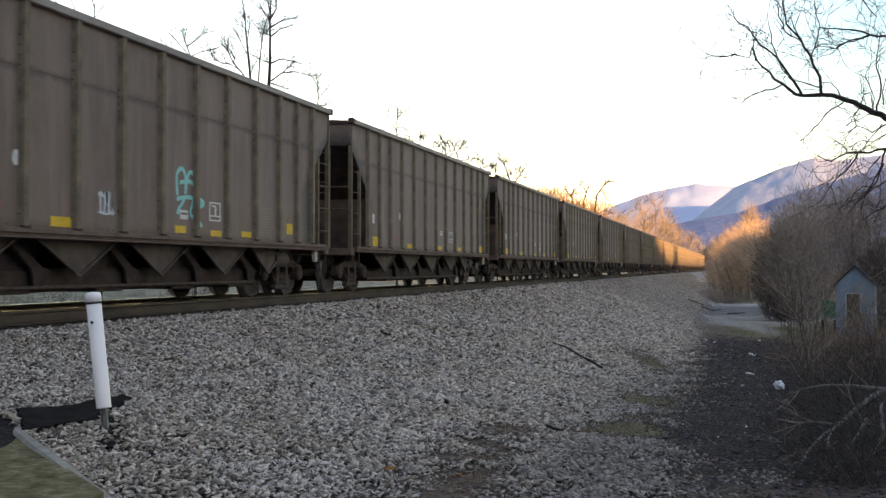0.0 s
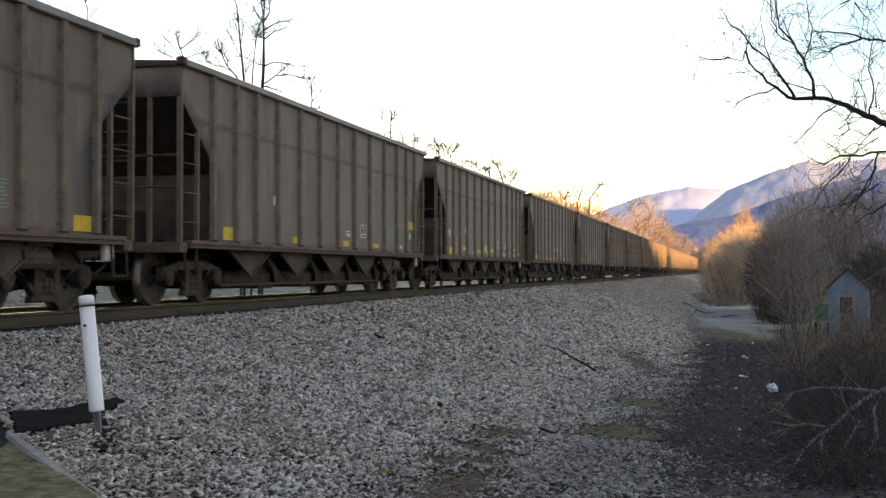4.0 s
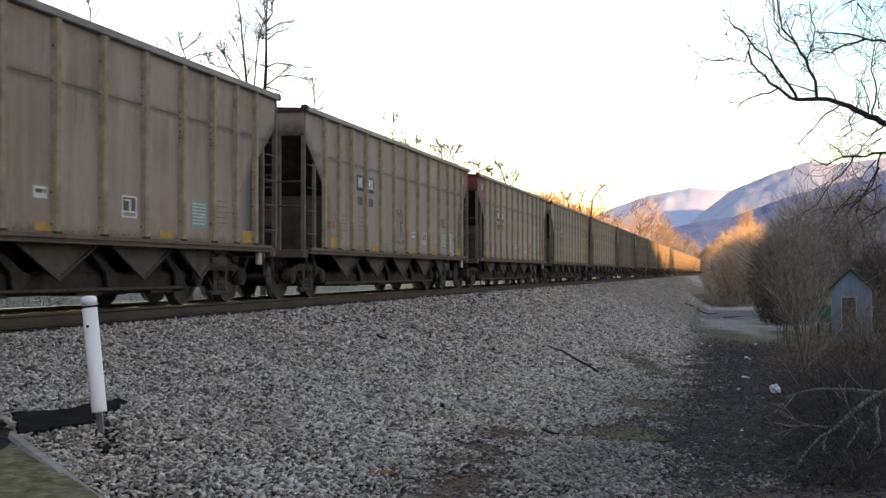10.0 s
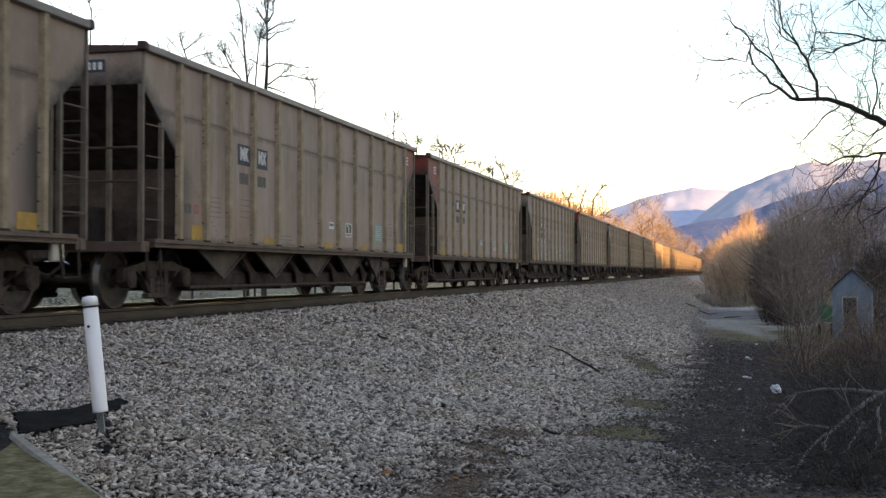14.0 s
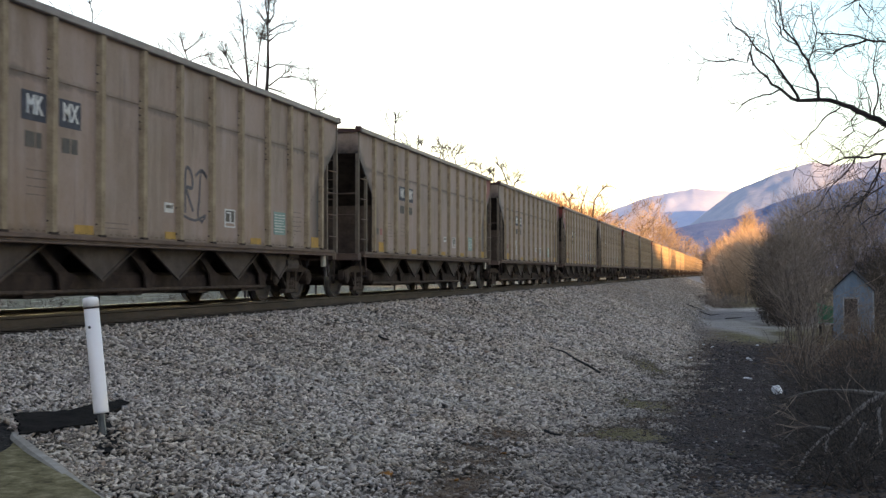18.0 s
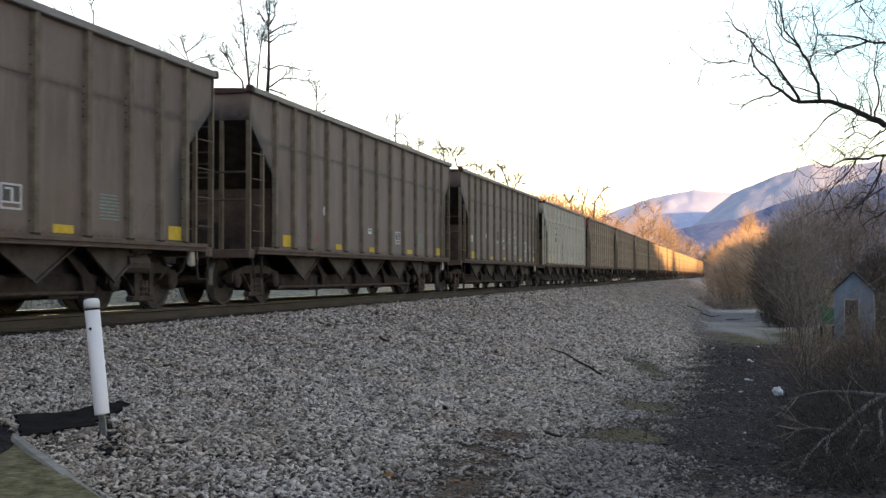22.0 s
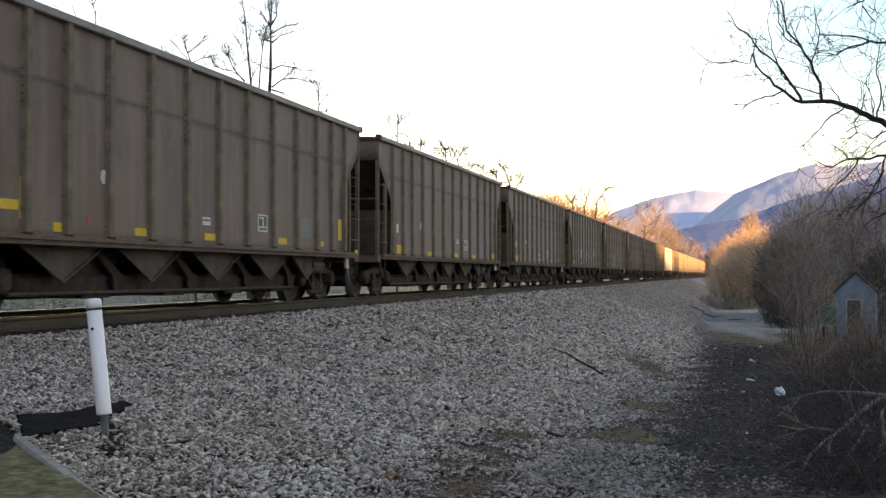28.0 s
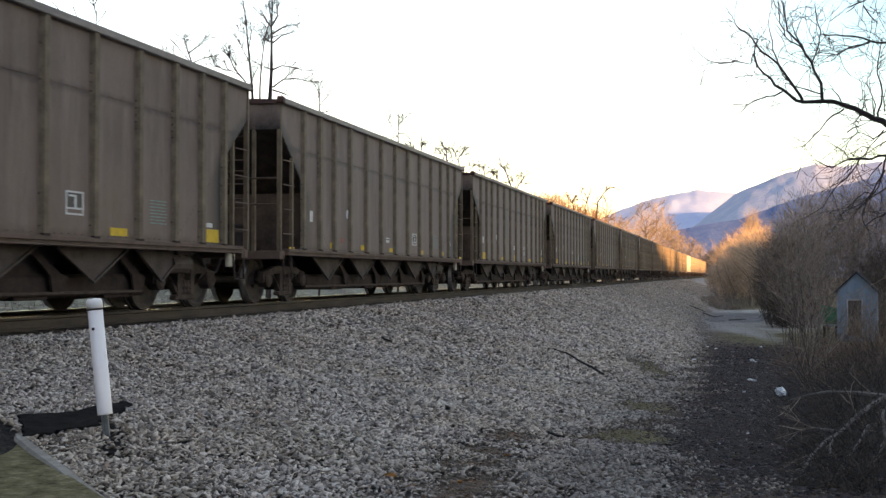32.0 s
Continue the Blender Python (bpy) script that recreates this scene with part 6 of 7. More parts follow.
# ------------------------------------------------------------------ marker post
def build_marker():
    x, y = along(-290.6, 8.62)[:2]
    z = ground_z(x, y)
    post = tagged(new("marker_post"), "white plastic marker post leaning on a steel stake", "marker post")
    post.location = (x, y, z)
    post.rotation_euler = (radians(-1.0), radians(-6.0), radians(17))
    pipe = Mesh().lathe([(0.165, 0.0), (0.165, 0.050), (0.165, 0.054), (0.18, 0.053), (0.94, 0.053), (0.94, 0.0)], 28, (0, 0, 0), "z")
    smooth(part("pipe", pipe, M_PVC, post))
    cap = Mesh().lathe([(0.925, 0.052), (0.925, 0.0565), (0.975, 0.0565), (0.992, 0.047), (0.998, 0.0)], 28, (0, 0, 0), "z")
    smooth(part("cap", cap, M_PVC, post))
    part("stake", Mesh().box(-0.022, 0.022, -0.008, 0.008, -0.25, 0.4).box(-0.022, -0.016, -0.03, 0.008, -0.25, 0.4).box(0.016, 0.022, -0.03, 0.008, -0.25, 0.4), M_GALV, post, "galvanised steel stake")
    part("joint", Mesh().lathe([(0.912, 0.0), (0.912, 0.0548), (0.9245, 0.0548), (0.9245, 0.0)], 28, (0, 0, 0), "z"), M_UNDER, post, "dark joint under the cap")
    part("bolt", Mesh().lathe([(-0.062, 0.0), (-0.062, 0.010), (-0.04, 0.010), (-0.04, 0.0)], 8, (-0.012, 0, 0.78), "y"), M_SOOT, post, "black bolt head")
    return post


build_marker()


# ------------------------------------------------------------------ shed
def build_shed():
    p = along(356.3, 55)
    shed = tagged(new("shed"), "small weathered blue-grey wooden shed with a gable roof", "shed")
    shed.location = (p.x, p.y, ground_z(p.x, p.y))
    shed.rotation_euler = (0, 0, radians(-8))
    m_board = mottled("blue_grey_boards", (0.12, 0.175, 0.235), (0.21, 0.28, 0.35), 3, 0.8, stretch=(1, 1, 0.2))
    m_roof = mottled("dark_shingles", (0.016, 0.016, 0.018), (0.045, 0.045, 0.05), 5, 0.95, spec=0.1)
    m_trim = mottled("chalky_white_trim", (0.26, 0.27, 0.28), (0.42, 0.42, 0.42), 6, 0.7)
    m_door = mottled("brown_door_boards", (0.05, 0.04, 0.035), (0.11, 0.085, 0.07), 5, 0.8)
    w, h, pk, dp = 0.83, 2.30, 3.08, 2.6
    wall = part("wall", Mesh().prism([(-w, -0.1), (w, -0.1), (w, h), (0, pk), (-w, h)], 0.02, dp, "y"), m_board, shed)
    for k in range(10):
        x0 = -w + k * 2 * w / 10
        top = h + (pk - h) * (1 - abs(x0 + w / 10) / w) - 0.02
        part("board", Mesh().box(x0 + 0.004, x0 + 2 * w / 10 - 0.004, 0.0, 0.022, 0.0, top), m_board, wall)
    for s in (-1, 1):
        part("roof", Mesh().prism([(0, pk), (0, pk + 0.07), (s * (w + 0.10), h - 0.04), (s * (w + 0.10), h - 0.11)][::-s], -0.15, dp + 0.15, "y"), m_roof, shed)
    part("door", Mesh().box(-0.36, 0.20, -0.02, 0.0, 0.3, 1.0), m_door, shed)
    # no hole in the wall: the doorway's inner shade is a dark panel
    part("opening", Mesh().box(-0.36, 0.20, -0.012, 0.0, 1.0, 1.85), M_SOOT, shed, "dark panel painted as the shade in the doorway's open upper half")
    part("door_frame", Mesh().box(-0.42, -0.36, -0.035, 0.0, 0.3, 1.92).box(0.20, 0.26, -0.035, 0.0, 0.3, 1.92).box(-0.42, 0.26, -0.036, 0.0, 1.85, 1.92), m_trim, shed)
    q = along(333.5, 57)
    bin_ = tagged(new("bin"), "green plastic bin beside the shed", "bin")
    bin_.location = (q.x, q.y, ground_z(q.x, q.y))
    m_green = mottled("green_plastic", (0.02, 0.17, 0.085), (0.045, 0.26, 0.125), 6, 0.5)
    part("tub", Mesh().prism([(-0.34, 0.62), (0.40, 0.62), (0.46, 1.30), (-0.42, 1.55)], -0.40, 0.40, "y"), m_green, bin_)
    part("lid", Mesh().prism([(-0.46, 1.565), (0.50, 1.295), (0.51, 1.35), (-0.45, 1.62)], -0.45, 0.45, "y"), m_green, bin_)
    part("rim", Mesh().box(-0.30, 0.30, -0.44, -0.402, 0.60, 0.68), m_trim, bin_, "pale rail along the foot of the tub")
    for sx in (-1, 1):
        for sy in (-1, 1):
            part("leg", Mesh().box(sx * 0.28 - 0.04, sx * 0.28 + 0.04, sy * 0.3 - 0.04, sy * 0.3 + 0.04, 0.0, 0.64), M_SOOT, bin_)


build_shed()


# ------------------------------------------------------------------ overhanging tree
def bend_limb(pts, rnd):
    """A crooked line through the points."""
    out = [pts[0]]
    for (b0, u0), (b1, u1) in zip(pts, pts[1:]):
        n = max(1, int(math.hypot(b1 - b0, u1 - u0) / 6))
        for k in range(1, n):
            out.append((b0 + (b1 - b0) * k / n + rnd.gauss(0, 0.8), u0 + (u1 - u0) * k / n + rnd.gauss(0, 0.8)))
        out.append((b1, u1))
    return out


def twig(mesh, p, d, length, r, level, rnd):
    """A thin wandering twig with a few side shoots."""
    n = 5
    pts, sway = [p], Vector((rnd.gauss(0, 0.16), rnd.gauss(0, 0.16), rnd.gauss(0.05, 0.16)))
    for i in range(n):
        d = (d + sway + Vector((rnd.gauss(0, 0.16), rnd.gauss(0, 0.16), rnd.gauss(0, 0.16)))).normalized()
        pts.append(pts[-1] + d * length / n)
    mesh.tube(pts, [r * (1 - 0.55 * i / n) for i in range(n + 1)], 3, cap=False)
    for k in range(rnd.randint(1, 3) if level > 0 else 0):
        i = rnd.randint(1, n - 1)
        side = Vector((rnd.gauss(0, 1), rnd.gauss(0, 1), rnd.gauss(0.1, 0.9))).normalized()
        twig(mesh, pts[i], ((pts[i + 1] - pts[i]).normalized() + side * 0.8).normalized(), length * rnd.uniform(0.4, 0.75), max(0.0031, r * 0.72), level - 1, rnd)


def build_overhang():
    x, y = along(455, 14)[:2]
    tree = tagged(new("bare_tree"), "leafless tree reaching a crooked limb over the bank", "tree")
    z0 = ground_z(x, y)
    tree.location = (x, y, z0)
    rnd, thick, thin = random.Random(77), Mesh(), Mesh()
    thick.tube([(0, 0, -0.2), (0.05, 0, 1.4), (-0.05, 0.1, 2.8), (0.1, 0.2, 4.4), (0.0, 0.3, 6.2), (0.2, 0.3, 8.0)], [0.20, 0.16, 0.14, 0.12, 0.09, 0.04], 9)

    def spot(b, up, dist=13.5):
        p = along(b, dist)
        return Vector((p.x - x, p.y - y, EYE[2] + up * dist / 1000 * 0.985 - z0))
    great = [
        ([(455, 92), (418, 108), (384, 123), (362, 134), (344, 142), (328, 145), (311, 145), (300, 151), (287, 160), (272, 177), (268, 188)], 0.052, 0.009),
        ([(328, 145), (327, 160), (319, 178), (310, 193), (298, 206), (295, 222), (291, 240)], 0.019, 0.005),
        ([(311, 145), (305, 156), (298, 166), (289, 179), (276, 189), (268, 200), (253, 213)], 0.018, 0.005),
        ([(294, 155), (280, 151), (268, 147), (258, 139)], 0.010, 0.004),
        ([(268, 188), (266, 179), (251, 183), (238, 184)], 0.008, 0.003),
        ([(455, 175), (420, 185), (384, 191), (370, 193), (355, 198), (340, 200), (326, 202)], 0.022, 0.006),
        ([(370, 193), (352, 189), (335, 183), (326, 178)], 0.010, 0.004),
    ]
    small = [
        ([(455, 240), (410, 238), (384, 234), (373, 232), (358, 225), (351, 222)], 0.024, 0.006),
        ([(347, 138), (336, 132), (321, 117), (309, 106)], 0.010, 0.004),
        ([(455, 80), (415, 94), (384, 98), (370, 95), (351, 96), (336, 89), (325, 94)], 0.022, 0.006),
        ([(360, 96), (352, 84), (340, 74), (330, 60)], 0.010, 0.004),
        ([(384, 98), (378, 80), (366, 62), (362, 48)], 0.012, 0.004),
        ([(376, 127), (380, 150), (376, 172), (380, 195)], 0.012, 0.004),
        ([(455, 60), (418, 66), (396, 60), (378, 48), (364, 40)], 0.020, 0.005),
        ([(388, 122), (372, 112), (360, 118), (350, 112)], 0.010, 0.004),
    ]
    fine = [
        [(271, 176), (269, 188), (273, 200), (266, 202), (252, 215), (246, 219)], [(298, 164), (291, 176), (283, 184), (273, 190)], [(291, 176), (285, 191), (282, 210), (282, 215)],
        [(311, 191), (296, 201), (288, 212)], [(296, 201), (291, 219), (290, 230), (287, 237)], [(310, 193), (305, 202), (300, 215)],
        [(327, 151), (318, 154), (305, 158), (298, 164)], [(345, 142), (342, 149), (336, 155), (329, 155)], [(319, 177), (322, 184), (325, 193), (327, 204), (323, 217), (322, 227)],
        [(370, 192), (351, 188), (340, 183), (325, 186), (318, 182)], [(384, 240), (360, 226), (349, 218)], [(360, 226), (356, 237)], [(364, 223), (370, 214), (377, 207)],
        [(382, 134), (381, 145), (384, 156)], [(381, 119), (371, 108), (364, 97)], [(382, 98), (366, 95), (351, 95), (342, 105), (331, 112)], [(379, 92), (370, 83), (366, 76)],
        [(349, 118), (360, 123), (370, 127)], [(255, 183), (246, 181), (228, 184)], [(372, 128), (374, 140), (370, 150), (366, 160)], [(362, 134), (356, 126), (358, 118), (350, 110)],
        [(384, 110), (372, 104), (362, 106), (352, 100)], [(384, 72), (374, 66), (364, 68), (352, 58)], [(382, 86), (376, 72), (366, 60), (356, 52)]]
    for pts, r0, r1 in great + small + [(q, 0.0085, 0.0035) for q in fine]:
        path = [spot(*q) for q in bend_limb(pts, rnd)]
        n = len(path)
        rad = [r0 + (r1 - r0) * i / (n - 1) for i in range(n)]
        thick.tube(path, rad, 6)
        right = sum(q[0] for q in pts) / len(pts) > 340
        for k in range(int((0.68 if right else 0.58) * n) + 1):
            s = rnd.uniform(0.12, 1.0) * (n - 1)
            i = min(n - 2, int(s))
            q = path[i].lerp(path[i + 1], s - i)
            d = (path[i + 1] - path[i]).normalized()
            side = Vector((rnd.gauss(0, 1), rnd.gauss(0, 1), rnd.gauss(0.15, 0.9))).normalized()
            twig(thin, q, (d * 0.75 + side * 0.6).normalized(), rnd.uniform(0.18, 0.62), max(0.0042, rad[i] * 0.20), 2 if rnd.random() < 0.5 else 1, rnd)
    part("trunk", thick, M_BARK_DARK, tree)
    part("crown", thin, M_TWIG_DARK, tree)


build_overhang()


# ------------------------------------------------------------------ small things on the bank
DARK_BED = [(-4.92, 8.28), (-4.78, 8.20), (-4.40, 7.68), (-4.08, 7.12), (-3.88, 6.76), (-4.04, 6.82), (-4.28, 7.18), (-4.52, 7.58)]
MOUTH_SHADE = [(-5.22, 7.62), (-4.70, 6.93), (-4.66, 7.30), (-4.62, 7.66), (-4.80, 8.15), (-5.00, 8.92), (-5.12, 8.98), (-5.10, 8.30)]


def build_culvert():
    """Mossy concrete apron with a rounded kerb, and a black sheet painted as the shade of the culvert's mouth."""
    m_moss = Mat("mossy_concrete", 0.95, 0, 0.15)
    tone = m_moss.noise(7.0, 6, 0.75)
    m_moss.color(m_moss.ramp(tone, [(0.34, (0.062, 0.050, 0.022)), (0.52, (0.19, 0.155, 0.078)), (0.70, (0.38, 0.32, 0.20))]))
    m_moss.bump(m_moss.noise(30, 5, 0.7), 0.6, 0.02)
    m_kerb = mottled("worn_concrete", (0.23, 0.200, 0.165), (0.42, 0.372, 0.315), 9, 0.95, bump=0.5)
    m_black = mottled("near_black_fill", (0.007, 0.006, 0.0055), (0.026, 0.022, 0.020), 6, 0.95, bump=0.6, spec=0.06)
    apron = tagged(new("culvert_apron"), "mossy concrete apron with a rounded worn kerb", "culvert")
    part("slab", Mesh().prism([(-4.70, 6.86), (-3.82, 5.97), (-3.10, 5.25), (-2.9, 4.2), (-6.5, 4.2), (-6.5, 7.5), (-5.2, 7.55)], -1.0, -0.575, "z"), m_moss.m, apron)
    line = [(-5.22, 7.62, -0.60), (-4.86, 7.12, -0.59), (-4.72, 6.92, -0.585), (-4.27, 6.44, -0.59), (-3.84, 6.01, -0.60), (-3.45, 5.62, -0.62), (-3.10, 5.28, -0.64), (-2.85, 4.85, -0.66)]
    kerb, prof = Mesh(), ((-0.05, -0.12), (-0.048, 0.015), (-0.03, 0.035), (0.02, 0.035), (0.042, 0.018), (0.05, -0.12))
    for (x0, y0, z0), (x1, y1, z1) in zip(line, line[1:]):
        d = math.hypot(x1 - x0, y1 - y0)
        ox, oy = (y0 - y1) / d, (x1 - x0) / d
        v = [(x + ox * a, y + oy * a, z + b) for x, y, z in ((x0, y0, z0), (x1, y1, z1)) for a, b in prof]
        kerb.add(v, [(k, k + 1, k + 7, k + 6) for k in range(5)] + [(0, 6, 11, 5), tuple(range(6))[::-1], tuple(range(6, 12))])
    part("kerb", kerb, m_kerb, apron)
    # flat black sheet: the dark of the culvert's mouth is put into its colour
    slab = tagged(new("damp_slab"), "black sheet painted as the shade in the culvert's mouth", "slab")
    rnd = random.Random(3)
    outline = MOUTH_SHADE
    fine = [Vector(a).lerp(Vector(b), k / 7) for a, b in zip(outline, outline[1:] + outline[:1]) for k in range(7)]
    v = [(p.x + rnd.uniform(-0.035, 0.035), p.y + rnd.uniform(-0.035, 0.035), ground_z(p.x, p.y) + 0.036 + rnd.uniform(0, 0.006)) for p in fine]
    low = [(x, y, z - 0.2) for x, y, z in v]
    k = len(v)
    # smaller near-black patch below the marker post
    dark_bed = DARK_BED
    dark_bed = [Vector(a).lerp(Vector(b), k / 4) for a, b in zip(dark_bed, dark_bed[1:] + dark_bed[:1]) for k in range(4)]
    top = [(p.x + rnd.uniform(-0.04, 0.04), p.y + rnd.uniform(-0.04, 0.04), ground_z(p.x, p.y) + 0.016) for p in dark_bed]
    k = len(top)
    part("stone", Mesh().add(top + [(x, y, z - 0.15) for x, y, z in top], [tuple(range(k))[::-1]] + [(i, k + i, k + (i + 1) % k, (i + 1) % k) for i in range(k)]), m_black, slab)
    k = len(v)
    part("stone", Mesh().add(v + low, [tuple(range(k))] + [(i, k + i, k + (i + 1) % k, (i + 1) % k) for i in range(k)]), m_black, slab)


build_culvert()


def build_sticks():
    m_stick = mottled("black_wet_wood", (0.010, 0.009, 0.009), (0.035, 0.03, 0.028), 14, 0.8, bump=0.6)
    stick = tagged(new("stick"), "long thin dark stick lying on the ballast", "stick")
    pts = [(-4.18, 26.86), (-3.75, 26.1), (-3.35, 25.2), (-3.0, 24.4), (-2.68, 23.81)]
    part("shaft", Mesh().tube([(x, y, ground_z(x, y) + 0.075 + 0.02 * (k % 2)) for k, (x, y) in enumerate(pts)], [0.012, 0.018, 0.022, 0.026, 0.022], 6), m_stick, stick)
    for pts, r in (([(-1.93, 12.03), (-1.82, 11.88), (-1.72, 11.74)], 0.017), ([(-6.3, 20.2), (-6.2, 20.0), (-6.02, 19.9)], 0.02), ([(-4.2, 37.3), (-3.9, 37.0), (-3.6, 36.0)], 0.03), ([(-5.2, 25.0), (-5.15, 24.4)], 0.02), ([(-3.5, 88.0), (-3.0, 87.6), (-2.4, 88.6)], 0.045), ([(-2.4, 84.0), (-1.7, 85.0), (-1.1, 87.0)], 0.04), ([(-0.6, 79.0), (0.0, 79.8), (0.5, 80.5)], 0.035)):
        s = tagged(new("stick"), "short dark broken stick on the ballast", "stick")
        part("shaft", Mesh().tube([(x, y, ground_z(x, y) + 0.06) for x, y in pts], [r, r * 0.9, r * 0.5][:len(pts)], 6), m_stick, s)


build_sticks()


def crumple(name, label, category, x, y, size, mat, seed, flat=0.6):
    rnd = random.Random(seed)
    bm = bmesh.new()
    bmesh.ops.create_icosphere(bm, subdivisions=2, radius=size)
    for q in bm.verts:
        q.co *= 0.7 + 0.45 * rnd.random()
        q.co.z *= flat
    thing = tagged(new(name), label, category)
    thing.location = (x, y, ground_z(x, y) + size * flat * 0.55)
    thing.rotation_euler = (rnd.uniform(-0.3, 0.3), rnd.uniform(-0.3, 0.3), rnd.uniform(0, 6))
    part("shell", Mesh().take(bm), mat, thing)
    return thing


def build_litter():
    m_bag = mottled("crumpled_white_plastic", (0.62, 0.67, 0.72), (0.90, 0.92, 0.94), 14, 0.35, bump=0.5)
    m_paper = mottled("dirty_white_paper", (0.60, 0.60, 0.61), (0.85, 0.85, 0.85), 9, 0.8)
    m_leaf = mottled("orange_dead_leaf", (0.20, 0.075, 0.015), (0.34, 0.14, 0.03), 9, 0.8)
    bag = crumple("plastic_bag", "crumpled white plastic bag caught in brambles", "bag", 0.80, 23.7, 0.112, m_bag, 5, 1.1)
    part("fold", Mesh().box(0.02, 0.16, -0.16, -0.12, -0.10, 0.0, 0.02), mottled("dark_print", (0.02, 0.02, 0.03), (0.05, 0.05, 0.06), 9, 0.5), bag, "dark printed fold")
    for k, (x, y, z) in enumerate(((-1.22, 47.8, 0.10), (-0.85, 45.7, 0.12), (0.87, 48.0, 0.11), (-1.36, 36.9, 0.13), (0.42, 37.9, 0.14), (0.25, 28.2, 0.12), (0.35, 28.0, 0.09), (0.10, 24.3, 0.08), (-3.3, 30.8, 0.09), (0.5, 37.2, 0.08), (-0.2, 12.4, 0.03), (0.1, 14.2, 0.03), (-2.9, 7.7, 0.02))):
        crumple("litter", "scrap of dirty white litter on the mud", "litter", x, y, z * 0.62, m_paper, 20 + k, 0.4)
    for k, (x, y) in enumerate(((-2.31, 7.6), (-2.1, 7.35), (-1.9, 7.9), (-2.4, 9.6), (-1.95, 9.9), (-3.3, 6.6))):
        crumple("dead_leaf", "curled orange dead leaf on the gravel", "leaf", x, y, 0.05 if k == 0 else 0.03, m_leaf, 40 + k, 0.35)


build_litter()


# ------------------------------------------------------------------ ballast stones
def stone_material():
    m = Mat("ballast_stone", 0.85, 0, 0.25)
    shade = m.math("FRACT", m.math("ADD", m.island(), m.random()))
    tone = m.ramp(shade, [(0.0, (0.115, 0.096, 0.085)), (0.25, (0.410, 0.343, 0.288)), (0.60, (0.70, 0.598, 0.508)), (0.9, (0.88, 0.764, 0.655)), (0.96, (0.42, 0.305, 0.225)), (1.0, (0.34, 0.335, 0.345))])
    tone = m.mix(m.math("MULTIPLY", m.mask(m.noise(40, 4, 0.7), 0.42, 0.7), 0.5), tone, (0.12, 0.115, 0.11))
    tone = m.mix(m.mask(m.noise(0.45, 5, 0.65), 0.42, 0.60), tone, (0.93, 0.89, 0.83), "MULTIPLY")
    tone = m.mix(m.mask(m.noise(0.35, 4, 0.6), 0.52, 0.40), tone, (0.92, 0.94, 0.94), "MULTIPLY")
    tone = m.mix(m.mask(m.noise(1.7, 5, 0.7), 0.50, 0.70), tone, (0.80, 0.78, 0.80), "MULTIPLY")
    m.color(m.mix(m.math("MULTIPLY", m.attr("dulled"), 0.74), tone, (0.118, 0.104, 0.100)))
    m.bump(m.noise(60, 3, 0.6), 0.4, 0.01)
    return m.m


def stone_shapes(rng, count):
    """Chipped angular blocks."""
    corners = np.array([(x, y, z) for x in (-1, 1) for y in (-1, 1) for z in (-1, 1)], float)
    out = []
    for k in range(count):
        c = corners * rng.uniform(0.22, 1.18, (8, 3))
        c *= np.array([1.45, 0.92, 0.37]) * rng.uniform(0.75, 1.25, 3)
        out.append(c)
    return np.array(out)


STONE_FACES = ((0, 1, 3, 2), (4, 6, 7, 5), (0, 4, 5, 1), (2, 3, 7, 6), (0, 2, 6, 4), (1, 5, 7, 3))


def inside(poly, x, y):
    hit = False
    for (x0, y0), (x1, y1) in zip(poly, poly[1:] + poly[:1]):
        if (y0 > y) != (y1 > y) and x < (x1 - x0) * (y - y0) / (y1 - y0) + x0:
            hit = not hit
    return hit


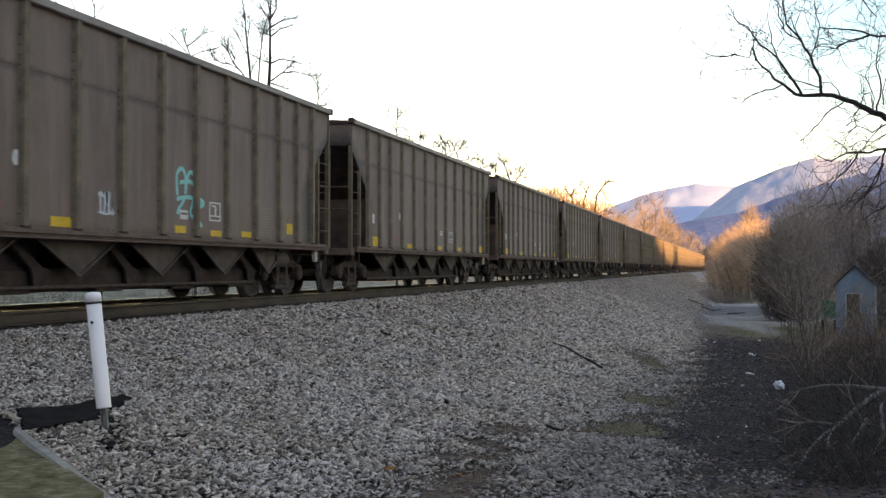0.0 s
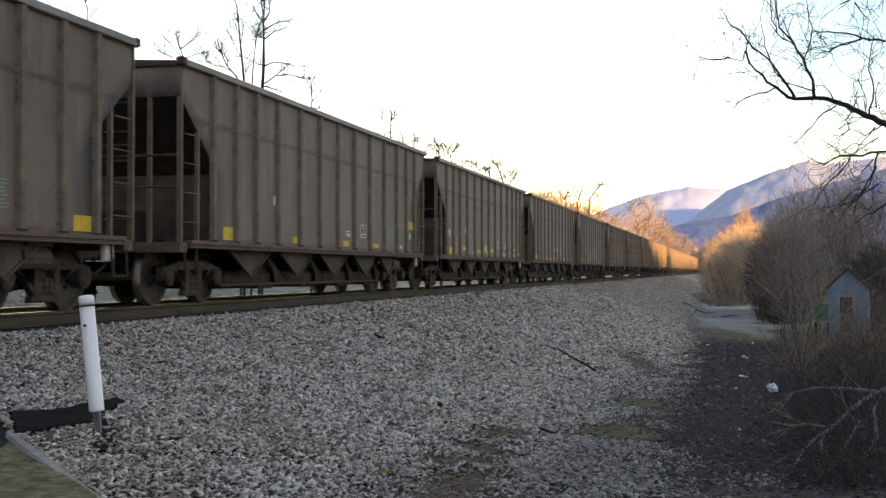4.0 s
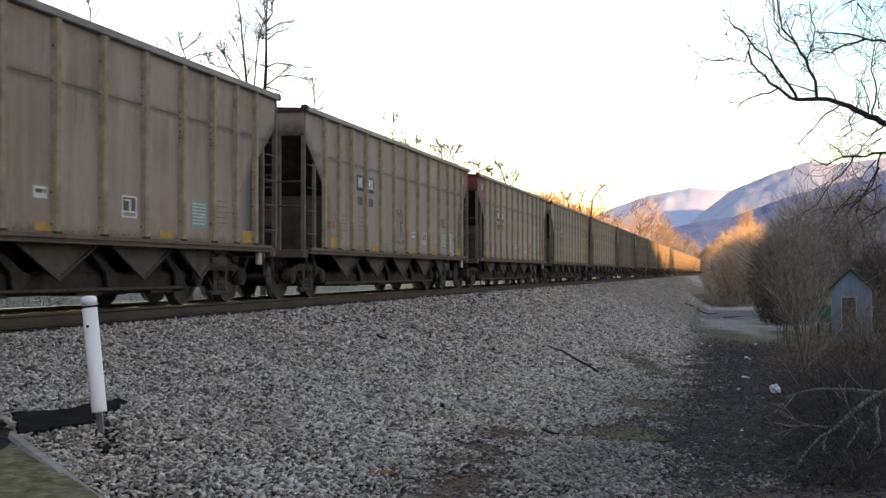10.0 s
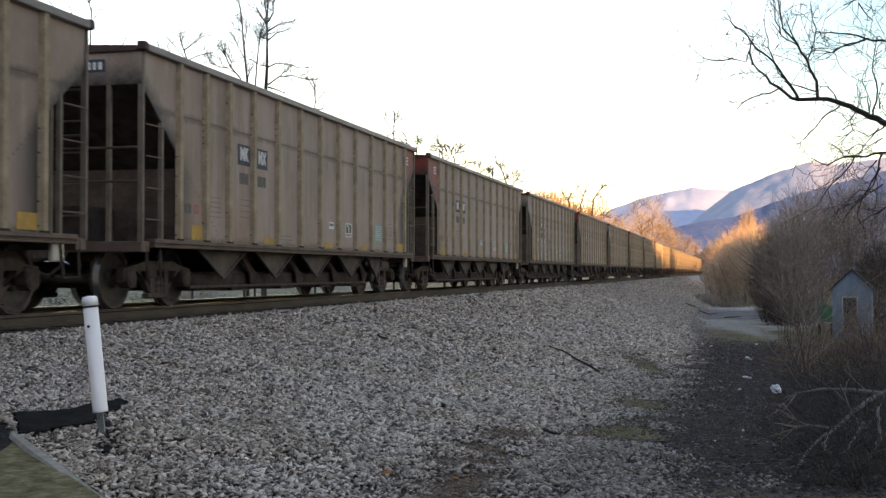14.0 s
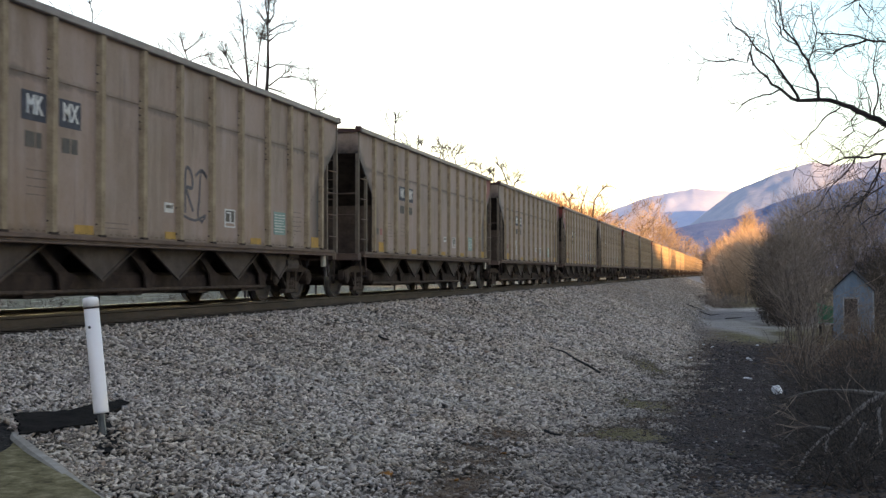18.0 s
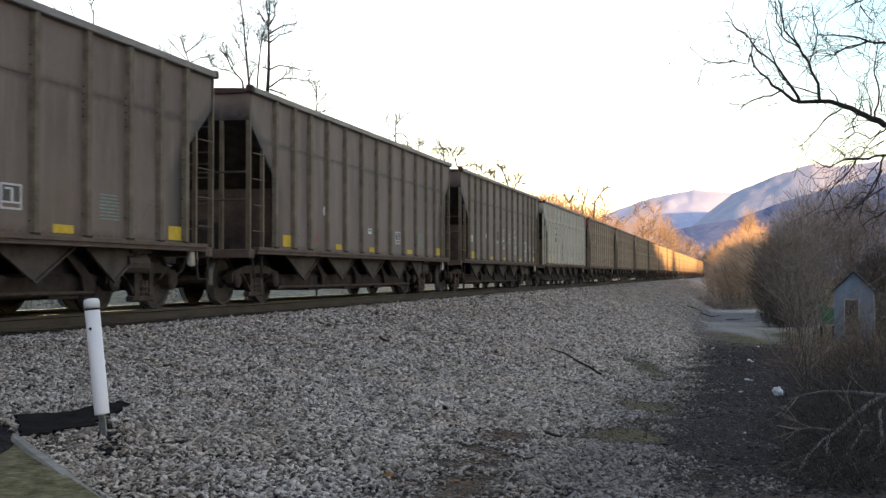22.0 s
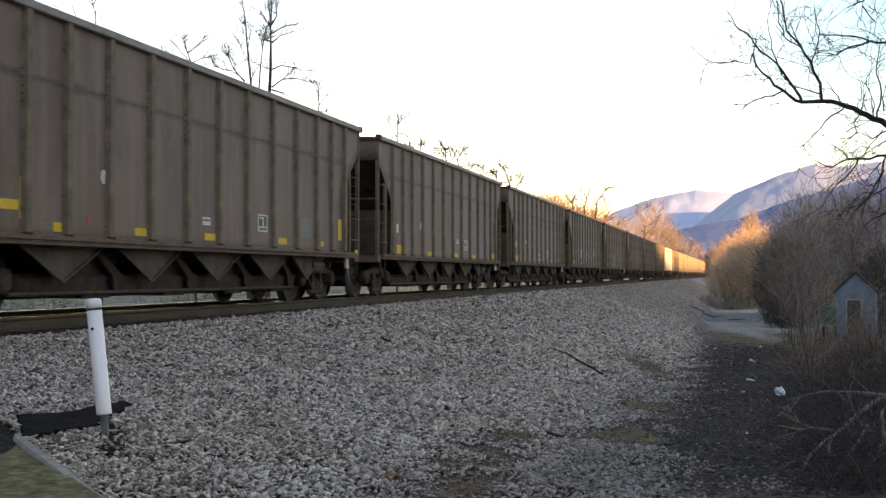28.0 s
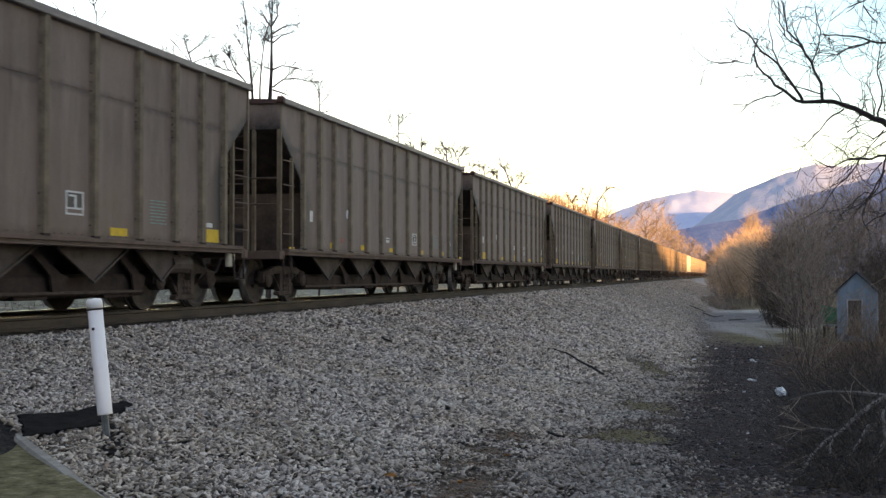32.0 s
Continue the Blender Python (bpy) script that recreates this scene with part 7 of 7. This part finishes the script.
def build_ballast():
    rng = np.random.default_rng(11)
    mat = stone_material()
    shapes = stone_shapes(rng, 40)
    spots = []
    for y0, y1, size, per in ((4.5, 7.3, 0.0155, 1250), (7.3, 12.0, 0.0185, 940), (12.0, 20.0, 0.0255, 510), (20.0, 34.0, 0.035, 255), (34.0, 62.0, 0.046, 150), (62.0, 115.0, 0.030, 120), (115.0, 200.0, 0.036, 50)):
        count = int((y1 - y0) * 9.5 * per)
        xs, ys = rng.uniform(TRACK + 1.2, TRACK + 10.7, count), rng.uniform(y0, y1, count)
        keep = xs > -0.74 * ys - 0.8
        for x, y in zip(xs[keep], ys[keep]):
            if (x < -3.10 - (y - 5.3) * 1.0 and x > -6.5 and y < 7.5) or (inside(DARK_BED, x, y) and rng.random() < 0.6) or inside(MOUTH_SHADE, x + 0.05 * noise.noise((x * 9, y * 9, 1)), y + 0.05 * noise.noise((x * 9, y * 9, 4))):
                continue
            d = dirt_amount(x, y)
            if rng.random() < (1 - (0.90 if x > -1.3 else 0.74) * d) ** 1.6:
                size_here = 1 - 0.45 * d
                # mud tone for stones on soil, and a duller tone towards the low ground
                spots.append((x, y, ground_z(x, y) - 0.012 * d, size * size_here * (0.62 + 0.75 * rng.random() ** 1.6), max(d, 0.78 * step(-3.0, -0.9, x + 0.5 * noise.noise((x * 0.8, y * 0.5, 6.0))) * step(40, 22, y))))
    spots = np.array(spots)
    near = np.where((spots[:, 1] > 6.6) & (spots[:, 1] < 7.7) & (spots[:, 0] > -4.3) & (spots[:, 0] < -2.4))[0][:300]
    rest = np.ones(len(spots), bool)
    rest[near] = False
    p = spots[rest]
    n = len(p)
    a, b, c = rng.uniform(0, 2 * np.pi, n), rng.normal(0, 0.42, n), rng.normal(0, 0.42, n)
    pts = shapes[rng.integers(0, 40, n)] * p[:, 3][:, None, None]
    for ang, i, j in ((b, 1, 2), (c, 0, 2), (a, 0, 1)):
        s, k = np.sin(ang)[:, None], np.cos(ang)[:, None]
        u, w = pts[:, :, i].copy(), pts[:, :, j].copy()
        pts[:, :, i], pts[:, :, j] = u * k - w * s, u * s + w * k
    pts += np.stack([p[:, 0], p[:, 1], p[:, 2] + p[:, 3] * 0.45 + rng.uniform(-0.004, 0.020, n)], 1)[:, None, :]
    faces = (np.array(STONE_FACES)[None] + (np.arange(n) * 8)[:, None, None]).reshape(-1)
    me = bpy.data.meshes.new("ballast")
    me.vertices.add(n * 8)
    me.vertices.foreach_set("co", pts.reshape(-1))
    me.loops.add(n * 24)
    me.loops.foreach_set("vertex_index", faces)
    me.polygons.add(n * 6)
    me.polygons.foreach_set("loop_start", np.arange(n * 6) * 4)
    me.update(calc_edges=True)
    at = me.attributes.new("dulled", "FLOAT", "POINT")
    at.data.foreach_set("value", np.repeat(p[:, 4], 8))
    me.materials.append(mat)
    tagged(new("ballast", me), "crushed grey ballast stones on the bank", "ballast", kind="stuff")
    singles = []
    for k in range(12):
        m = Mesh()
        m.add([tuple(q) for q in shapes[k]], STONE_FACES)
        singles.append(m.data("ballast_stone", mat))
    for k, i in enumerate(near):
        x, y, z, r, d = spots[i]
        st = part("ballast_stone", singles[k % 12], None, ground)
        st.location = (x, y, z + r * 0.45 + rng.uniform(0, 0.012))
        st.scale = (r, r, r)
        st.rotation_euler = (rng.normal(0, 0.4), rng.normal(0, 0.4), rng.uniform(0, 6.28))


build_ballast()


def build_debris():
    """Small dull stones, clods and leaf bits on the soil."""
    rng = np.random.default_rng(21)
    m = Mat("muddy_pebble", 0.95, 0, 0.1)
    grey = m.ramp(m.island(), [(0.0, (0.038, 0.034, 0.036)), (0.5, (0.082, 0.072, 0.072)), (0.8, (0.135, 0.120, 0.118)), (0.9, (0.19, 0.178, 0.178)), (0.96, (0.12, 0.070, 0.045)), (1.0, (0.10, 0.095, 0.055))])
    brown = m.ramp(m.island(), [(0.0, (0.085, 0.055, 0.038)), (0.5, (0.18, 0.125, 0.088)), (0.8, (0.27, 0.20, 0.15)), (0.93, (0.30, 0.255, 0.22)), (1.0, (0.22, 0.10, 0.045))])
    m.color(m.mix(m.mask(m.axes()[0], -1.7, -0.7), brown, grey))
    shapes = stone_shapes(rng, 30)
    spots = []
    for y0, y1, size, per in ((5.5, 16.0, 0.018, 620), (16.0, 34.0, 0.026, 230), (34.0, 56.0, 0.045, 70)):
        count = int((y1 - y0) * 6.0 * per)
        xs, ys = rng.uniform(-2.8, 3.2, count), rng.uniform(y0, y1, count)
        for x, y in zip(xs, ys):
            if rng.random() < dirt_amount(x, y) * step(58, 42, y) * (1 - 0.85 * moss(x, y)) * (1 - 0.65 * step(-1.2, 0.2, x) * step(9, 11, y)) and x < 0.13 * y + 1.0:
                spots.append((x, y, ground_z(x, y), size * (0.30 + 0.9 * rng.random() ** 3)))
    p = np.array(spots)
    n = len(p)
    a, b = rng.uniform(0, 2 * np.pi, n), rng.normal(0, 0.5, n)
    pts = shapes[rng.integers(0, 30, n)] * p[:, 3][:, None, None]
    for ang, i, j in ((b, 1, 2), (a, 0, 1)):
        s, k = np.sin(ang)[:, None], np.cos(ang)[:, None]
        u, w = pts[:, :, i].copy(), pts[:, :, j].copy()
        pts[:, :, i], pts[:, :, j] = u * k - w * s, u * s + w * k
    pts += np.stack([p[:, 0], p[:, 1], p[:, 2] + p[:, 3] * 0.2], 1)[:, None, :]
    me = bpy.data.meshes.new("debris")
    me.vertices.add(n * 8)
    me.vertices.foreach_set("co", pts.reshape(-1))
    me.loops.add(n * 24)
    me.loops.foreach_set("vertex_index", (np.array(STONE_FACES)[None] + (np.arange(n) * 8)[:, None, None]).reshape(-1))
    me.polygons.add(n * 6)
    me.polygons.foreach_set("loop_start", np.arange(n * 6) * 4)
    me.update(calc_edges=True)
    me.materials.append(m.m)
    tagged(new("debris", me), "muddy pebbles, clods and leaf bits on bare soil", "debris", kind="stuff")


build_debris()


# ------------------------------------------------------------------ movement
def motions():
    for n, car in cars.items():
        walk(car, [(t, pose(TRACK, s - n * PITCH_CAR, 0)) for t, s in RUN])


motions()
